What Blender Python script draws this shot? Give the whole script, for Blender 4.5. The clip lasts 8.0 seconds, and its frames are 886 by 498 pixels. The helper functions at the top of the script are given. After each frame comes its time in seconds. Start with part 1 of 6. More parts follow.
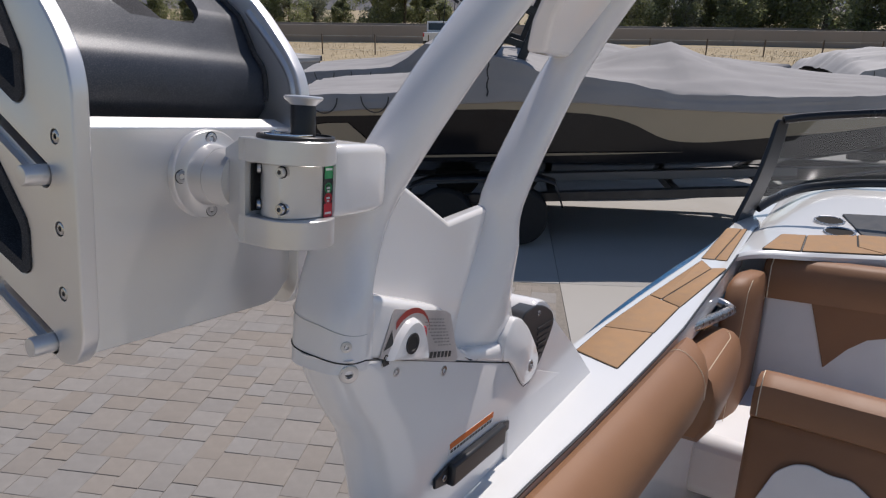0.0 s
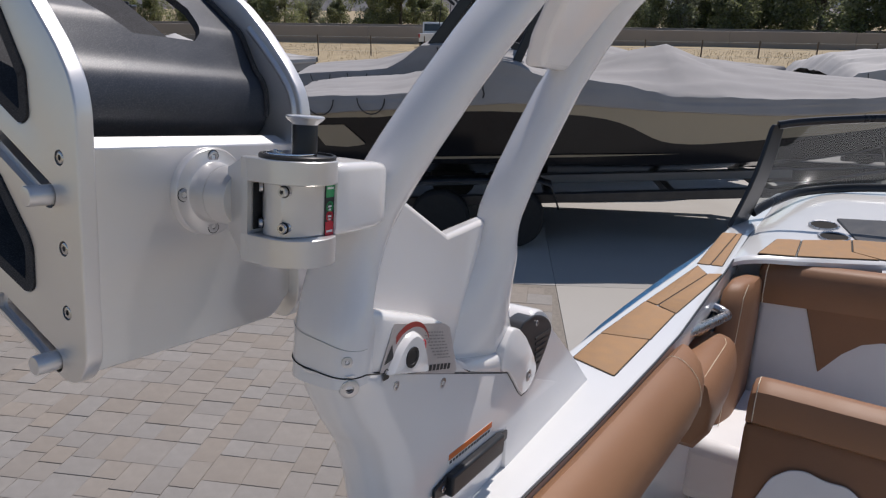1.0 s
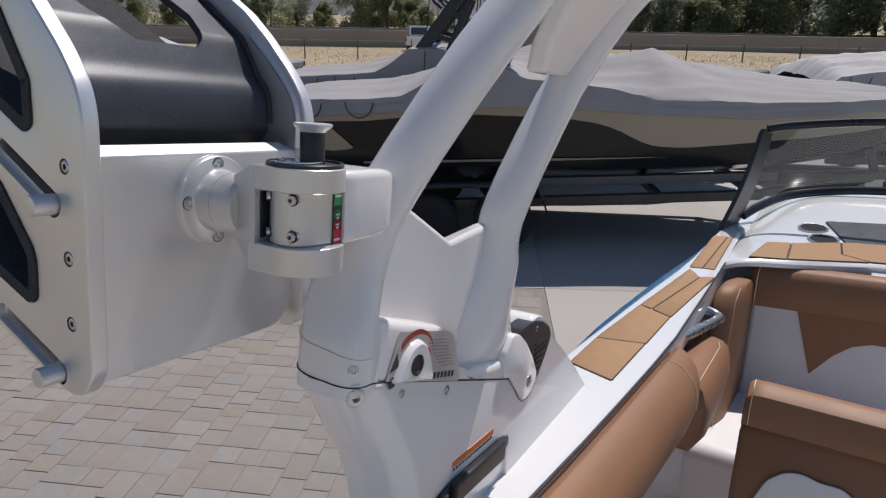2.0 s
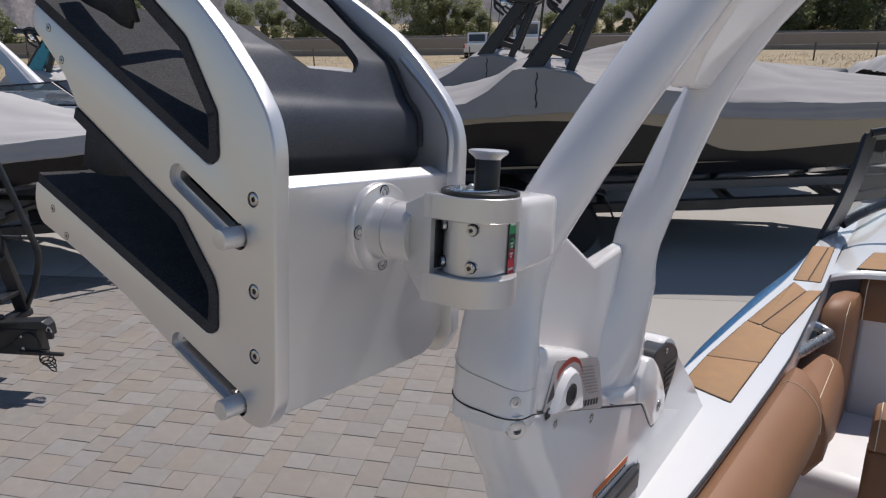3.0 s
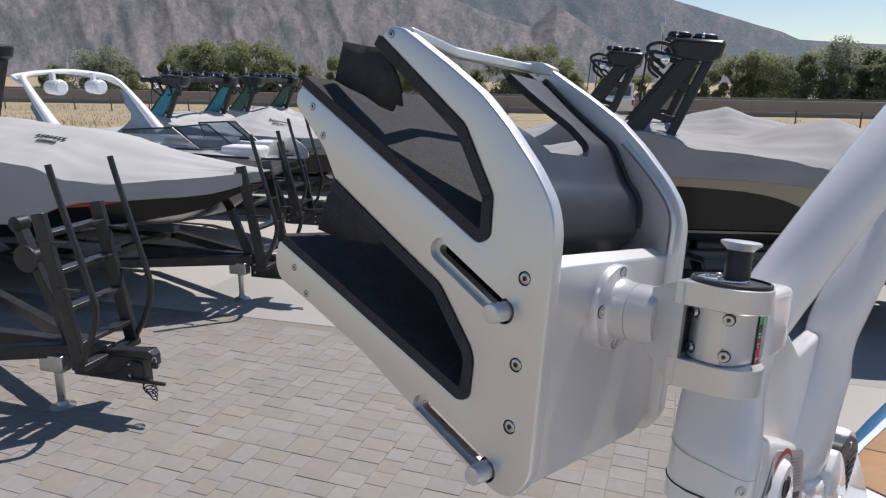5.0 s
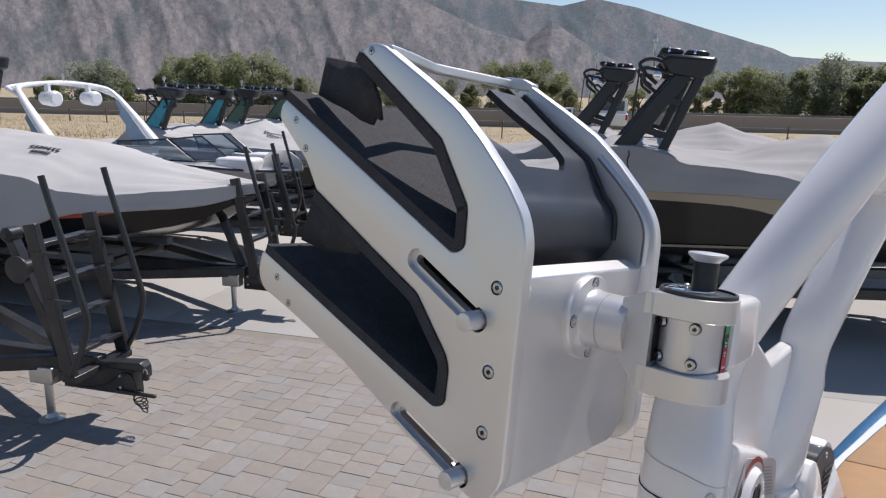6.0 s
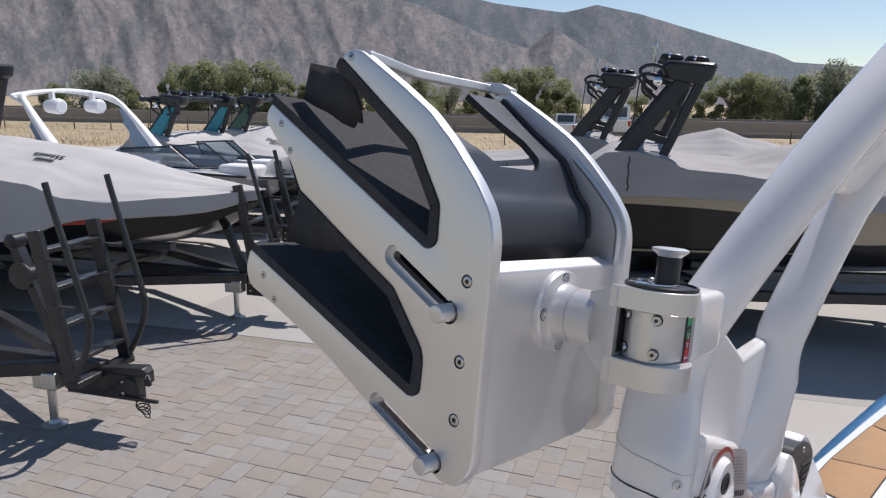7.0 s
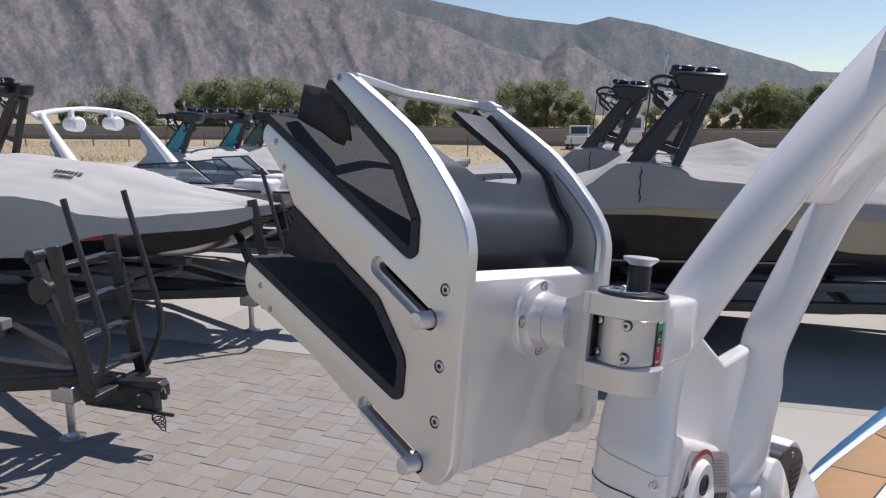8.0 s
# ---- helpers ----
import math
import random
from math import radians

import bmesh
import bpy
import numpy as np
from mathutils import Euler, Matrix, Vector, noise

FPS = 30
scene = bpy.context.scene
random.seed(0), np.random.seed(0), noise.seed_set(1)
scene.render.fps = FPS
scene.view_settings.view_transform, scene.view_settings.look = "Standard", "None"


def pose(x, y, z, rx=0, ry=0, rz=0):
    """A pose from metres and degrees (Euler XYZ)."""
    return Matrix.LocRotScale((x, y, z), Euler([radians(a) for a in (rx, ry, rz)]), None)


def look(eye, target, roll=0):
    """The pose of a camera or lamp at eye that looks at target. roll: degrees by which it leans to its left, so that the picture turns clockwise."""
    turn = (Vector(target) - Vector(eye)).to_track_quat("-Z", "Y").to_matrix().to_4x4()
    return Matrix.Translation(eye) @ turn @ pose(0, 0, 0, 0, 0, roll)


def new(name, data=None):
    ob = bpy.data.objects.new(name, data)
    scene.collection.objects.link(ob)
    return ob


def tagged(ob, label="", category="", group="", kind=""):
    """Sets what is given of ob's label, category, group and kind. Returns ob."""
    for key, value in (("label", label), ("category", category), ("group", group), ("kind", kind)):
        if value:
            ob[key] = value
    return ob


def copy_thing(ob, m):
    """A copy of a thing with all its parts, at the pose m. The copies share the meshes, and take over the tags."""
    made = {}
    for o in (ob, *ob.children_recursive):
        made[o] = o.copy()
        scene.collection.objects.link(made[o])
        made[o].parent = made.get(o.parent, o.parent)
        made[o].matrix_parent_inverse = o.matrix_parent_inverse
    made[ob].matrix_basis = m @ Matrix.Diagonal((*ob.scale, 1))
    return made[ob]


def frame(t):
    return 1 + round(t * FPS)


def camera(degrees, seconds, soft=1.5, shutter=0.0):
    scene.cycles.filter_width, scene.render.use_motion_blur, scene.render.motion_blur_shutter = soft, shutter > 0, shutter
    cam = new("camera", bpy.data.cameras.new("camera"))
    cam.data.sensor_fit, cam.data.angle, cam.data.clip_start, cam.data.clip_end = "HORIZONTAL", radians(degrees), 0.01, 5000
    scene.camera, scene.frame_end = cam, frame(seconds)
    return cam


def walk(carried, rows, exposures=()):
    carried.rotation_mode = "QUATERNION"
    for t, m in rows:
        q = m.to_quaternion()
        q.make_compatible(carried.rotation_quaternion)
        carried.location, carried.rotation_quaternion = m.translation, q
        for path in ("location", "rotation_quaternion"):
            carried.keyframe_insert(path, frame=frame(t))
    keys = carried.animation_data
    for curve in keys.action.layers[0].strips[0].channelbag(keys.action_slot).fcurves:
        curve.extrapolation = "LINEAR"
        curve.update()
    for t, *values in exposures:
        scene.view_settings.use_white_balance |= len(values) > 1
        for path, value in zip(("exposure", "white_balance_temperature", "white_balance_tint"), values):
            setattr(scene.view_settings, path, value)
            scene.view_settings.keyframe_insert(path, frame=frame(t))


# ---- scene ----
cam = camera(65.9, 8.0, soft=1.25)
PATH = [
    (0, (1.266, 0.715, 2.558), (1.106, 2.596, 1.898), 0.6),
    (0.5, (1.266, 0.713, 2.565), (1.112, 2.596, 1.907), 0.7),
    (1, (1.263, 0.714, 2.57), (1.115, 2.597, 1.912), 0.7),
    (2.3, (1.247, 0.717, 2.573), (1.139, 2.607, 1.926), 0.8),
    (2.5, (1.246, 0.717, 2.577), (1.115, 2.602, 1.922), 0.8),
    (2.8, (1.203, 0.718, 2.572), (1.019, 2.616, 1.967), -0.9),
    (3, (1.173, 0.728, 2.581), (0.893, 2.605, 1.95), -1.0),
    (3.2, (1.13, 0.736, 2.571), (0.809, 2.611, 1.951), -1.4),
    (3.5, (1.078, 0.756, 2.564), (0.673, 2.601, 1.907), -0.3),
    (3.7, (1.062, 0.761, 2.569), (0.649, 2.606, 1.917), 0.0),
    (4, (1.056, 0.753, 2.577), (0.599, 2.597, 1.949), 0.4),
    (4.2, (1.056, 0.738, 2.584), (0.576, 2.588, 1.995), 0.4),
    (4.5, (1.058, 0.711, 2.595), (0.546, 2.572, 2.07), 0.7),
    (4.7, (1.062, 0.699, 2.601), (0.544, 2.567, 2.106), 0.6),
    (5.8, (1.085, 0.683, 2.604), (0.582, 2.562, 2.141), 0.8),
    (6, (1.085, 0.681, 2.604), (0.583, 2.565, 2.162), 1.0),
    (6.5, (1.096, 0.681, 2.602), (0.594, 2.569, 2.173), 1.0),
    (7, (1.11, 0.665, 2.602), (0.597, 2.551, 2.178), 0.8),
    (7.5, (1.126, 0.64, 2.606), (0.598, 2.526, 2.2), 0.5),
    (8, (1.14, 0.647, 2.606), (0.583, 2.528, 2.218), 0.1),
]
walk(cam, [(t, look(eye, target, roll)) for t, eye, target, roll in PATH],
     [(0.0, -0.06, 6560, 15), (2.5, -0.05, 6560, 15), (3.5, 0.0, 6520, 14), (4.5, 0.2, 6480, 14), (6.5, 0.27, 6470, 15), (8.0, 0.27, 6500, 15)])

# ---- light: clear midday sky, high sun ahead of the camera ----
SUN_DIR = Vector((0.27, 0.441, 0.85)).normalized()
world = bpy.data.worlds.new("sky")
scene.world = world
world.use_nodes = True
wn = world.node_tree
sky = wn.nodes.new("ShaderNodeTexSky")
sky.sky_type = "NISHITA"
sky.sun_disc = False
sky.sun_elevation = math.asin(SUN_DIR.z)
sky.sun_rotation = math.atan2(SUN_DIR.x, SUN_DIR.y)
sky.air_density, sky.dust_density, sky.ozone_density = 1.0, 0.12, 1.6
wn.links.new(sky.outputs["Color"], wn.nodes["Background"].inputs["Color"])
wn.nodes["Background"].inputs["Strength"].default_value = 0.085
sun_data = bpy.data.lights.new("sun", "SUN")
sun_data.energy, sun_data.angle, sun_data.color = 4.1, radians(0.53), (1.0, 0.96, 0.9)
sun_lamp = new("sun", sun_data)
sun_lamp.rotation_euler = SUN_DIR.to_track_quat("Z", "Y").to_euler()


# ---- materials ----
def mat(name, base, rough=0.5, metal=0.0, vary=0.12, scale=25.0, fine=300.0, bump=0.0, coat=0.0,
        dirt_glint=None, dirt_glint_scale=4.0, dirt_glint_amount=0.35, rough_vary=0.1, random_tint=0.0, flake=0.0, spec=0.5):
    """A surface with colour variation at two scales, worn gloss and fine relief, at real size."""
    m = bpy.data.materials.new(name)
    m.use_nodes = True
    nt = m.node_tree
    bsdf = nt.nodes["Principled BSDF"]
    co = nt.nodes.new("ShaderNodeTexCoord")

    def noise_node(s, detail=4.0):
        n = nt.nodes.new("ShaderNodeTexNoise")
        n.inputs["Scale"].default_value, n.inputs["Detail"].default_value = s, detail
        nt.links.new(co.outputs["Object"], n.inputs["Vector"])
        return n

    def mixer(mode, fac, a, b):
        x = nt.nodes.new("ShaderNodeMix")
        x.data_type, x.blend_type = "RGBA", mode
        for socket, value in ((0, fac), (6, a), (7, b)):
            if isinstance(value, bpy.types.NodeSocket):
                nt.links.new(value, x.inputs[socket])
            else:
                x.inputs[socket].default_value = value
        return x.outputs[2]

    def span(source, lo, hi, a=0.3, b=0.7):
        r = nt.nodes.new("ShaderNodeMapRange")
        for k, value in ((1, a), (2, b), (3, lo), (4, hi)):
            r.inputs[k].default_value = value
        nt.links.new(source, r.inputs[0])
        return r.outputs[0]

    big, small = noise_node(scale), noise_node(fine, 2.0)
    dark = tuple(c * (1 - vary) for c in base) + (1,)
    light = tuple(min(1, c * (1 + vary)) for c in base) + (1,)
    col = mixer("MIX", span(big.outputs["Fac"], 0, 1), dark, light)
    col = mixer("MIX", span(small.outputs["Fac"], 0, 0.5), col, tuple(c * (1 - vary) for c in base) + (1,))
    if dirt_glint:
        d = noise_node(dirt_glint_scale, 6.0)
        col = mixer("MIX", span(d.outputs["Fac"], 0, dirt_glint_amount, 0.48, 0.72), col, (*dirt_glint, 1))
    if random_tint:
        info = nt.nodes.new("ShaderNodeObjectInfo")
        geo = nt.nodes.new("ShaderNodeNewGeometry")
        add = nt.nodes.new("ShaderNodeMath")
        add.operation = "ADD"
        nt.links.new(info.outputs["Random"], add.inputs[0])
        nt.links.new(geo.outputs["Random Per Island"], add.inputs[1])
        fr = nt.nodes.new("ShaderNodeMath")
        fr.operation = "FRACT"
        nt.links.new(add.outputs[0], fr.inputs[0])
        hue = nt.nodes.new("ShaderNodeHueSaturation")
        nt.links.new(span(fr.outputs[0], 1 - random_tint, 1 + random_tint, 0, 1), hue.inputs["Value"])
        wob = nt.nodes.new("ShaderNodeMath")
        wob.operation = "MULTIPLY"
        wob.inputs[1].default_value = 7.31
        nt.links.new(fr.outputs[0], wob.inputs[0])
        wf = nt.nodes.new("ShaderNodeMath")
        wf.operation = "FRACT"
        nt.links.new(wob.outputs[0], wf.inputs[0])
        nt.links.new(span(wf.outputs[0], 0.55, 1.25, 0, 1), hue.inputs["Saturation"])
        nt.links.new(col, hue.inputs["Color"])
        col = hue.outputs["Color"]
    if flake:
        v = nt.nodes.new("ShaderNodeTexVoronoi")
        v.inputs["Scale"].default_value = 600
        nt.links.new(co.outputs["Object"], v.inputs["Vector"])
        sep = nt.nodes.new("ShaderNodeSeparateColor")
        nt.links.new(v.outputs["Color"], sep.inputs[0])
        col = mixer("MIX", span(sep.outputs[0], 0, flake, 0.8, 0.95), col, (0.75, 0.85, 0.95, 1))
    nt.links.new(col, bsdf.inputs["Base Color"])
    nt.links.new(span(big.outputs["Fac"], rough - rough_vary * rough, rough + rough_vary * rough), bsdf.inputs["Roughness"])
    bsdf.inputs["Metallic"].default_value = metal
    bsdf.inputs["Coat Weight"].default_value = coat
    bsdf.inputs["Specular IOR Level"].default_value = spec
    bsdf.inputs["Coat Roughness"].default_value = 0.06
    if bump:
        bm_ = nt.nodes.new("ShaderNodeBump")
        bm_.inputs["Strength"].default_value, bm_.inputs["Distance"].default_value = 1.0, bump
        nt.links.new(small.outputs["Fac"], bm_.inputs["Height"])
        nt.links.new(bm_.outputs["Normal"], bsdf.inputs["Normal"])
    return m


ALU = mat("satin_aluminium", (0.73, 0.72, 0.715), 0.4, 0.85, 0.02, 14, 2500, 0.000012, rough_vary=0.05)
ALU_BRIGHT = mat("turned_aluminium", (0.69, 0.676, 0.665), 0.31, 0.6, 0.015, 30, 2500, 0.000008, rough_vary=0.03)
STEEL = mat("stainless_steel", (0.52, 0.52, 0.53), 0.28, 1.0, 0.05, 80, 900)
SOCKET = mat("socket_grey", (0.07, 0.07, 0.075), 0.5, 0.5)
BLACK_HOLE = mat("socket_black", (0.012, 0.012, 0.013), 0.6)
# pale flecks in the foam and hood colours stand in for sunlit sparkle
FOAM = mat("black_foam", (0.05, 0.05, 0.053), 0.95, 0, 0.3, 60, 1400, 0.0005, dirt_glint=(0.16, 0.16, 0.17), dirt_glint_scale=1100, dirt_glint_amount=0.5, spec=0.2)
HOOD = mat("dark_grey_plastic", (0.03, 0.036, 0.05), 0.4, 0.1, 0.15, 40, 2200, 0.00009, dirt_glint=(0.3, 0.3, 0.3), dirt_glint_scale=1500, dirt_glint_amount=0.25)
WHITE = mat("white_gelcoat", (0.81, 0.79, 0.78), 0.22, 0, 0.02, 6, 900, 0.00001, coat=0.6)
WHITE_DECK = mat("white_deck_gelcoat", (0.74, 0.74, 0.73), 0.2, 0, 0.02, 6, 900, coat=0.6)
BLACK_PLASTIC = mat("black_plastic", (0.02, 0.02, 0.022), 0.38, 0, 0.2, 40, 1200, 0.00004)
BROWN = mat("tan_brown_vinyl", (0.272, 0.136, 0.069), 0.52, 0, 0.06, 12, 1600, 0.00014, spec=0.35)
WHITE_VINYL = mat("white_vinyl", (0.72, 0.71, 0.71), 0.5, 0, 0.04, 12, 1600, 0.0001)
CUP_DARK = mat("shaded_steel", (0.035, 0.032, 0.03), 0.8, 0, 0.3, 40, 200, spec=0.1)
LINE_GREY = mat("fine_grey_line", (0.42, 0.42, 0.42), 0.6)
FLOOR_MAT = mat("grey_marine_mat", (0.46, 0.44, 0.42), 0.9, 0, 0.12, 20, 500, 0.0006)
STITCH = mat("cream_thread", (0.75, 0.66, 0.5), 0.8)
TEAK = mat("teak_foam_pad", (0.36, 0.205, 0.095), 0.75, 0, 0.12, 40, 1400, 0.0002)
GROOVE = mat("black_rubber_edge", (0.02, 0.018, 0.016), 0.8)
BLUE = mat("blue_metal_flake", (0.015, 0.15, 0.34), 0.4, 0.2, 0.2, 60, 800, coat=0.25, flake=0.3)
ORANGE = mat("orange_sticker", (0.72, 0.17, 0.03), 0.45)
STICKER = mat("silver_sticker", (0.55, 0.5, 0.48), 0.4, 0.2)
STICKER_WHITE = mat("white_sticker", (0.75, 0.75, 0.74), 0.4)
RED = mat("red_sticker", (0.62, 0.03, 0.05), 0.35)
GREEN = mat("green_sticker", (0.03, 0.33, 0.12), 0.35)
DARK_PRINT = mat("dark_print", (0.03, 0.03, 0.03), 0.5)
DARK_RED = mat("dark_red_print", (0.35, 0.04, 0.03), 0.5)
GREY_PRINT = mat("grey_print", (0.3, 0.28, 0.27), 0.5)
COVER = mat("grey_canvas_cover", (0.44, 0.43, 0.425), 0.85, 0, 0.06, 2.5, 700, 0.0004, dirt_glint=(0.38, 0.37, 0.36), dirt_glint_scale=1.2, dirt_glint_amount=0.4)
COVER_GREY = mat("weathered_grey_canvas", (0.325, 0.315, 0.315), 0.88, 0, 0.08, 2.5, 700, 0.0004, dirt_glint=(0.25, 0.245, 0.24), dirt_glint_scale=1.6, dirt_glint_amount=0.5)
COVER_DARK = mat("charcoal_canvas_panel", (0.2, 0.2, 0.21), 0.85, 0, 0.08, 2.5, 700, 0.0004)
HULL_BLACK = mat("black_gelcoat", (0.009, 0.009, 0.011), 0.13, 0, 0.2, 1.5, 400, spec=0.34)
HULL_TAN = mat("tan_gelcoat", (0.31, 0.265, 0.19), 0.25, 0.1, 0.06, 1.5, 400, coat=0.5)
HULL_GREY = mat("grey_gelcoat", (0.27, 0.27, 0.28), 0.22, 0, 0.06, 1.5, 400, coat=0.5)
HULL_RED = mat("red_gelcoat", (0.4, 0.02, 0.02), 0.2, 0, 0.06, 1.5, 400, coat=0.5)
HULL_WHITE = mat("pale_gelcoat", (0.7, 0.7, 0.7), 0.2, 0, 0.03, 1.5, 400, coat=0.5)
TOWER_BLACK = mat("black_powder_coat", (0.025, 0.027, 0.032), 0.3, 0.3, 0.15, 10, 600)
TOWER_WHITE = mat("white_tower_paint", (0.75, 0.76, 0.78), 0.3, 0, 0.05, 10, 600)
TEAL = mat("teal_panel", (0.02, 0.24, 0.33), 0.3, 0.2, 0.1, 10, 500)
BLUE_GREY = mat("blue_grey_panel", (0.16, 0.24, 0.34), 0.4, 0, 0.1, 10, 500)
GREEN_DARK = mat("dark_green_panel", (0.04, 0.11, 0.08), 0.35, 0.1, 0.1, 10, 500)
TRAILER = mat("black_trailer_paint", (0.034, 0.035, 0.038), 0.34, 0.2, 0.2, 8, 400, dirt_glint=(0.1, 0.09, 0.08), dirt_glint_scale=5, dirt_glint_amount=0.4)
ZINC = mat("zinc_plated_steel", (0.6, 0.6, 0.58), 0.3, 0.9, 0.1, 40, 500)
TYRE = mat("tyre_rubber", (0.02, 0.02, 0.02), 0.85, 0, 0.2, 20, 300, 0.001)
RIM = mat("dark_alloy_rim", (0.12, 0.12, 0.13), 0.3, 0.8)
RED_LENS = mat("red_lens", (0.5, 0.02, 0.02), 0.15)


def thin_glass(name, tint):
    """A thin pane: clear tint behind a faint reflection."""
    m = bpy.data.materials.new(name)
    m.use_nodes = True
    nt = m.node_tree
    nt.nodes.remove(nt.nodes["Principled BSDF"])
    clear = nt.nodes.new("ShaderNodeBsdfTransparent")
    clear.inputs[0].default_value = (*tint, 1)
    gloss = nt.nodes.new("ShaderNodeBsdfGlossy")
    gloss.inputs["Roughness"].default_value = 0.03
    gloss.inputs["Color"].default_value = (0.9, 0.92, 0.95, 1)
    mx = nt.nodes.new("ShaderNodeMixShader")
    mx.inputs[0].default_value = 0.07
    nt.links.new(clear.outputs[0], mx.inputs[1])
    nt.links.new(gloss.outputs[0], mx.inputs[2])
    nt.links.new(mx.outputs[0], nt.nodes["Material Output"].inputs[0])
    return m


GLASSY = thin_glass("tinted_glass", (0.66, 0.69, 0.7))
GLASS_BLUE = thin_glass("blue_tinted_glass", (0.38, 0.46, 0.52))
DARK_GLASS = mat("dark_glass", (0.05, 0.07, 0.09), 0.06, 0, 0.05, 3, 50)
PAVER = mat("concrete_paver", (0.278, 0.251, 0.224), 0.9, 0, 0.1, 14, 330, 0.002, dirt_glint=(0.222, 0.198, 0.177), dirt_glint_scale=2.2, dirt_glint_amount=0.5, random_tint=0.06)
JOINT = mat("joint_sand", (0.25, 0.225, 0.195), 0.95, 0, 0.2, 30, 400, 0.002)
CONCRETE = mat("concrete_slab", (0.41, 0.395, 0.37), 0.9, 0, 0.07, 1.2, 120, 0.0012, dirt_glint=(0.3, 0.285, 0.26), dirt_glint_scale=0.6, dirt_glint_amount=0.5)
WALL_CONCRETE = mat("road_barrier_concrete", (0.31, 0.265, 0.225), 0.9, 0, 0.08, 0.4, 12, 0.004, dirt_glint=(0.25, 0.212, 0.18), dirt_glint_scale=0.15, dirt_glint_amount=0.5)
ASPHALT = mat("asphalt", (0.06, 0.058, 0.055), 0.9, 0, 0.15, 0.6, 60, 0.003)
DIRT = mat("dry_ground", (0.37, 0.295, 0.185), 0.95, 0, 0.2, 0.5, 9, 0.02, dirt_glint=(0.27, 0.215, 0.13), dirt_glint_scale=0.12, dirt_glint_amount=0.6)
DRY_GRASS = mat("dry_grass", (0.43, 0.345, 0.21), 0.9, 0, 0.15, 0.6, 20, random_tint=0.2)


def leaf_mat(name, base):
    """Thin leaves: half the light comes through."""
    m = mat(name, base, 0.7, 0, 0.3, 0.35, 6, random_tint=0.35)
    nt = m.node_tree
    bsdf = nt.nodes["Principled BSDF"]
    tr = nt.nodes.new("ShaderNodeBsdfTranslucent")
    nt.links.new(bsdf.inputs["Base Color"].links[0].from_socket, tr.inputs["Color"])
    mx = nt.nodes.new("ShaderNodeMixShader")
    mx.inputs[0].default_value = 0.5
    nt.links.new(bsdf.outputs[0], mx.inputs[1])
    nt.links.new(tr.outputs[0], mx.inputs[2])
    nt.links.new(mx.outputs[0], nt.nodes["Material Output"].inputs[0])
    return m


LEAF = leaf_mat("tree_leaves", (0.29, 0.315, 0.15))
LEAF_PALE = leaf_mat("pale_leaves", (0.34, 0.36, 0.25))
BARK = mat("tree_bark", (0.13, 0.1, 0.075), 0.9, 0, 0.2, 6, 60, 0.01)
CHROME = mat("chrome", (0.85, 0.85, 0.86), 0.06, 1.0, 0.02)
PAINT_WHITE = mat("white_car_paint", (0.75, 0.75, 0.75), 0.2, 0, 0.03, 3, 60, coat=0.8)


# ---- building tools ----
def thing(name, label, category, m=None, group="", kind=""):
    ob = new(name)
    ob.empty_display_size = 0.1
    ob.matrix_world = m or Matrix()
    return tagged(ob, label, category, group, kind)


def part(name, bm, material, parent=None, label="", m=None, smooth=True, bevel=0.0, seg=2):
    """Links a bmesh as one mesh object under a thing or part; m: its pose in its parent's axes."""
    me = bpy.data.meshes.new(name)
    bmesh.ops.recalc_face_normals(bm, faces=bm.faces)
    bm.to_mesh(me)
    bm.free()
    for mm in (material if isinstance(material, (list, tuple)) else [material]):
        me.materials.append(mm)
    ob = new(name, me)
    if parent is not None:
        ob.parent = parent
    if m is not None:
        ob.matrix_local = m
    if label:
        ob["label"] = label
    if smooth:
        me.shade_smooth()
        me.set_sharp_from_angle(angle=radians(38))
    if bevel:
        b = ob.modifiers.new("edge", "BEVEL")
        b.width, b.segments, b.limit_method, b.angle_limit = bevel, seg, "ANGLE", radians(40)
        me.shade_smooth()
    return ob


def box(bm, x0, x1, y0, y1, z0, z1, m=None):
    v = [bm.verts.new((x, y, z)) for x in (x0, x1) for y in (y0, y1) for z in (z0, z1)]
    for f in ((0, 1, 3, 2), (4, 6, 7, 5), (0, 4, 5, 1), (2, 3, 7, 6), (0, 2, 6, 4), (1, 5, 7, 3)):
        bm.faces.new([v[i] for i in f])
    if m is not None:
        bmesh.ops.transform(bm, matrix=m, verts=v)
    return bm


def boxed(*a):
    return box(bmesh.new(), *a)


def loft(bm, rings, closed=True, caps=True):
    """Skins a list of rings of points, all of the same count."""
    vs = [[bm.verts.new(p) for p in r] for r in rings]
    n = len(rings[0])
    for a, b in zip(vs, vs[1:]):
        for i in range(n if closed else n - 1):
            j = (i + 1) % n
            bm.faces.new((a[i], a[j], b[j], b[i]))
    if caps and closed:
        bm.faces.new(vs[0][::-1])
        bm.faces.new(vs[-1])
    return bm


def frame_of(d):
    d = Vector(d).normalized()
    s = d.cross(Vector((0, 0, 1)) if abs(d.z) < 0.9 else Vector((0, 1, 0))).normalized()
    return d, s, s.cross(d)


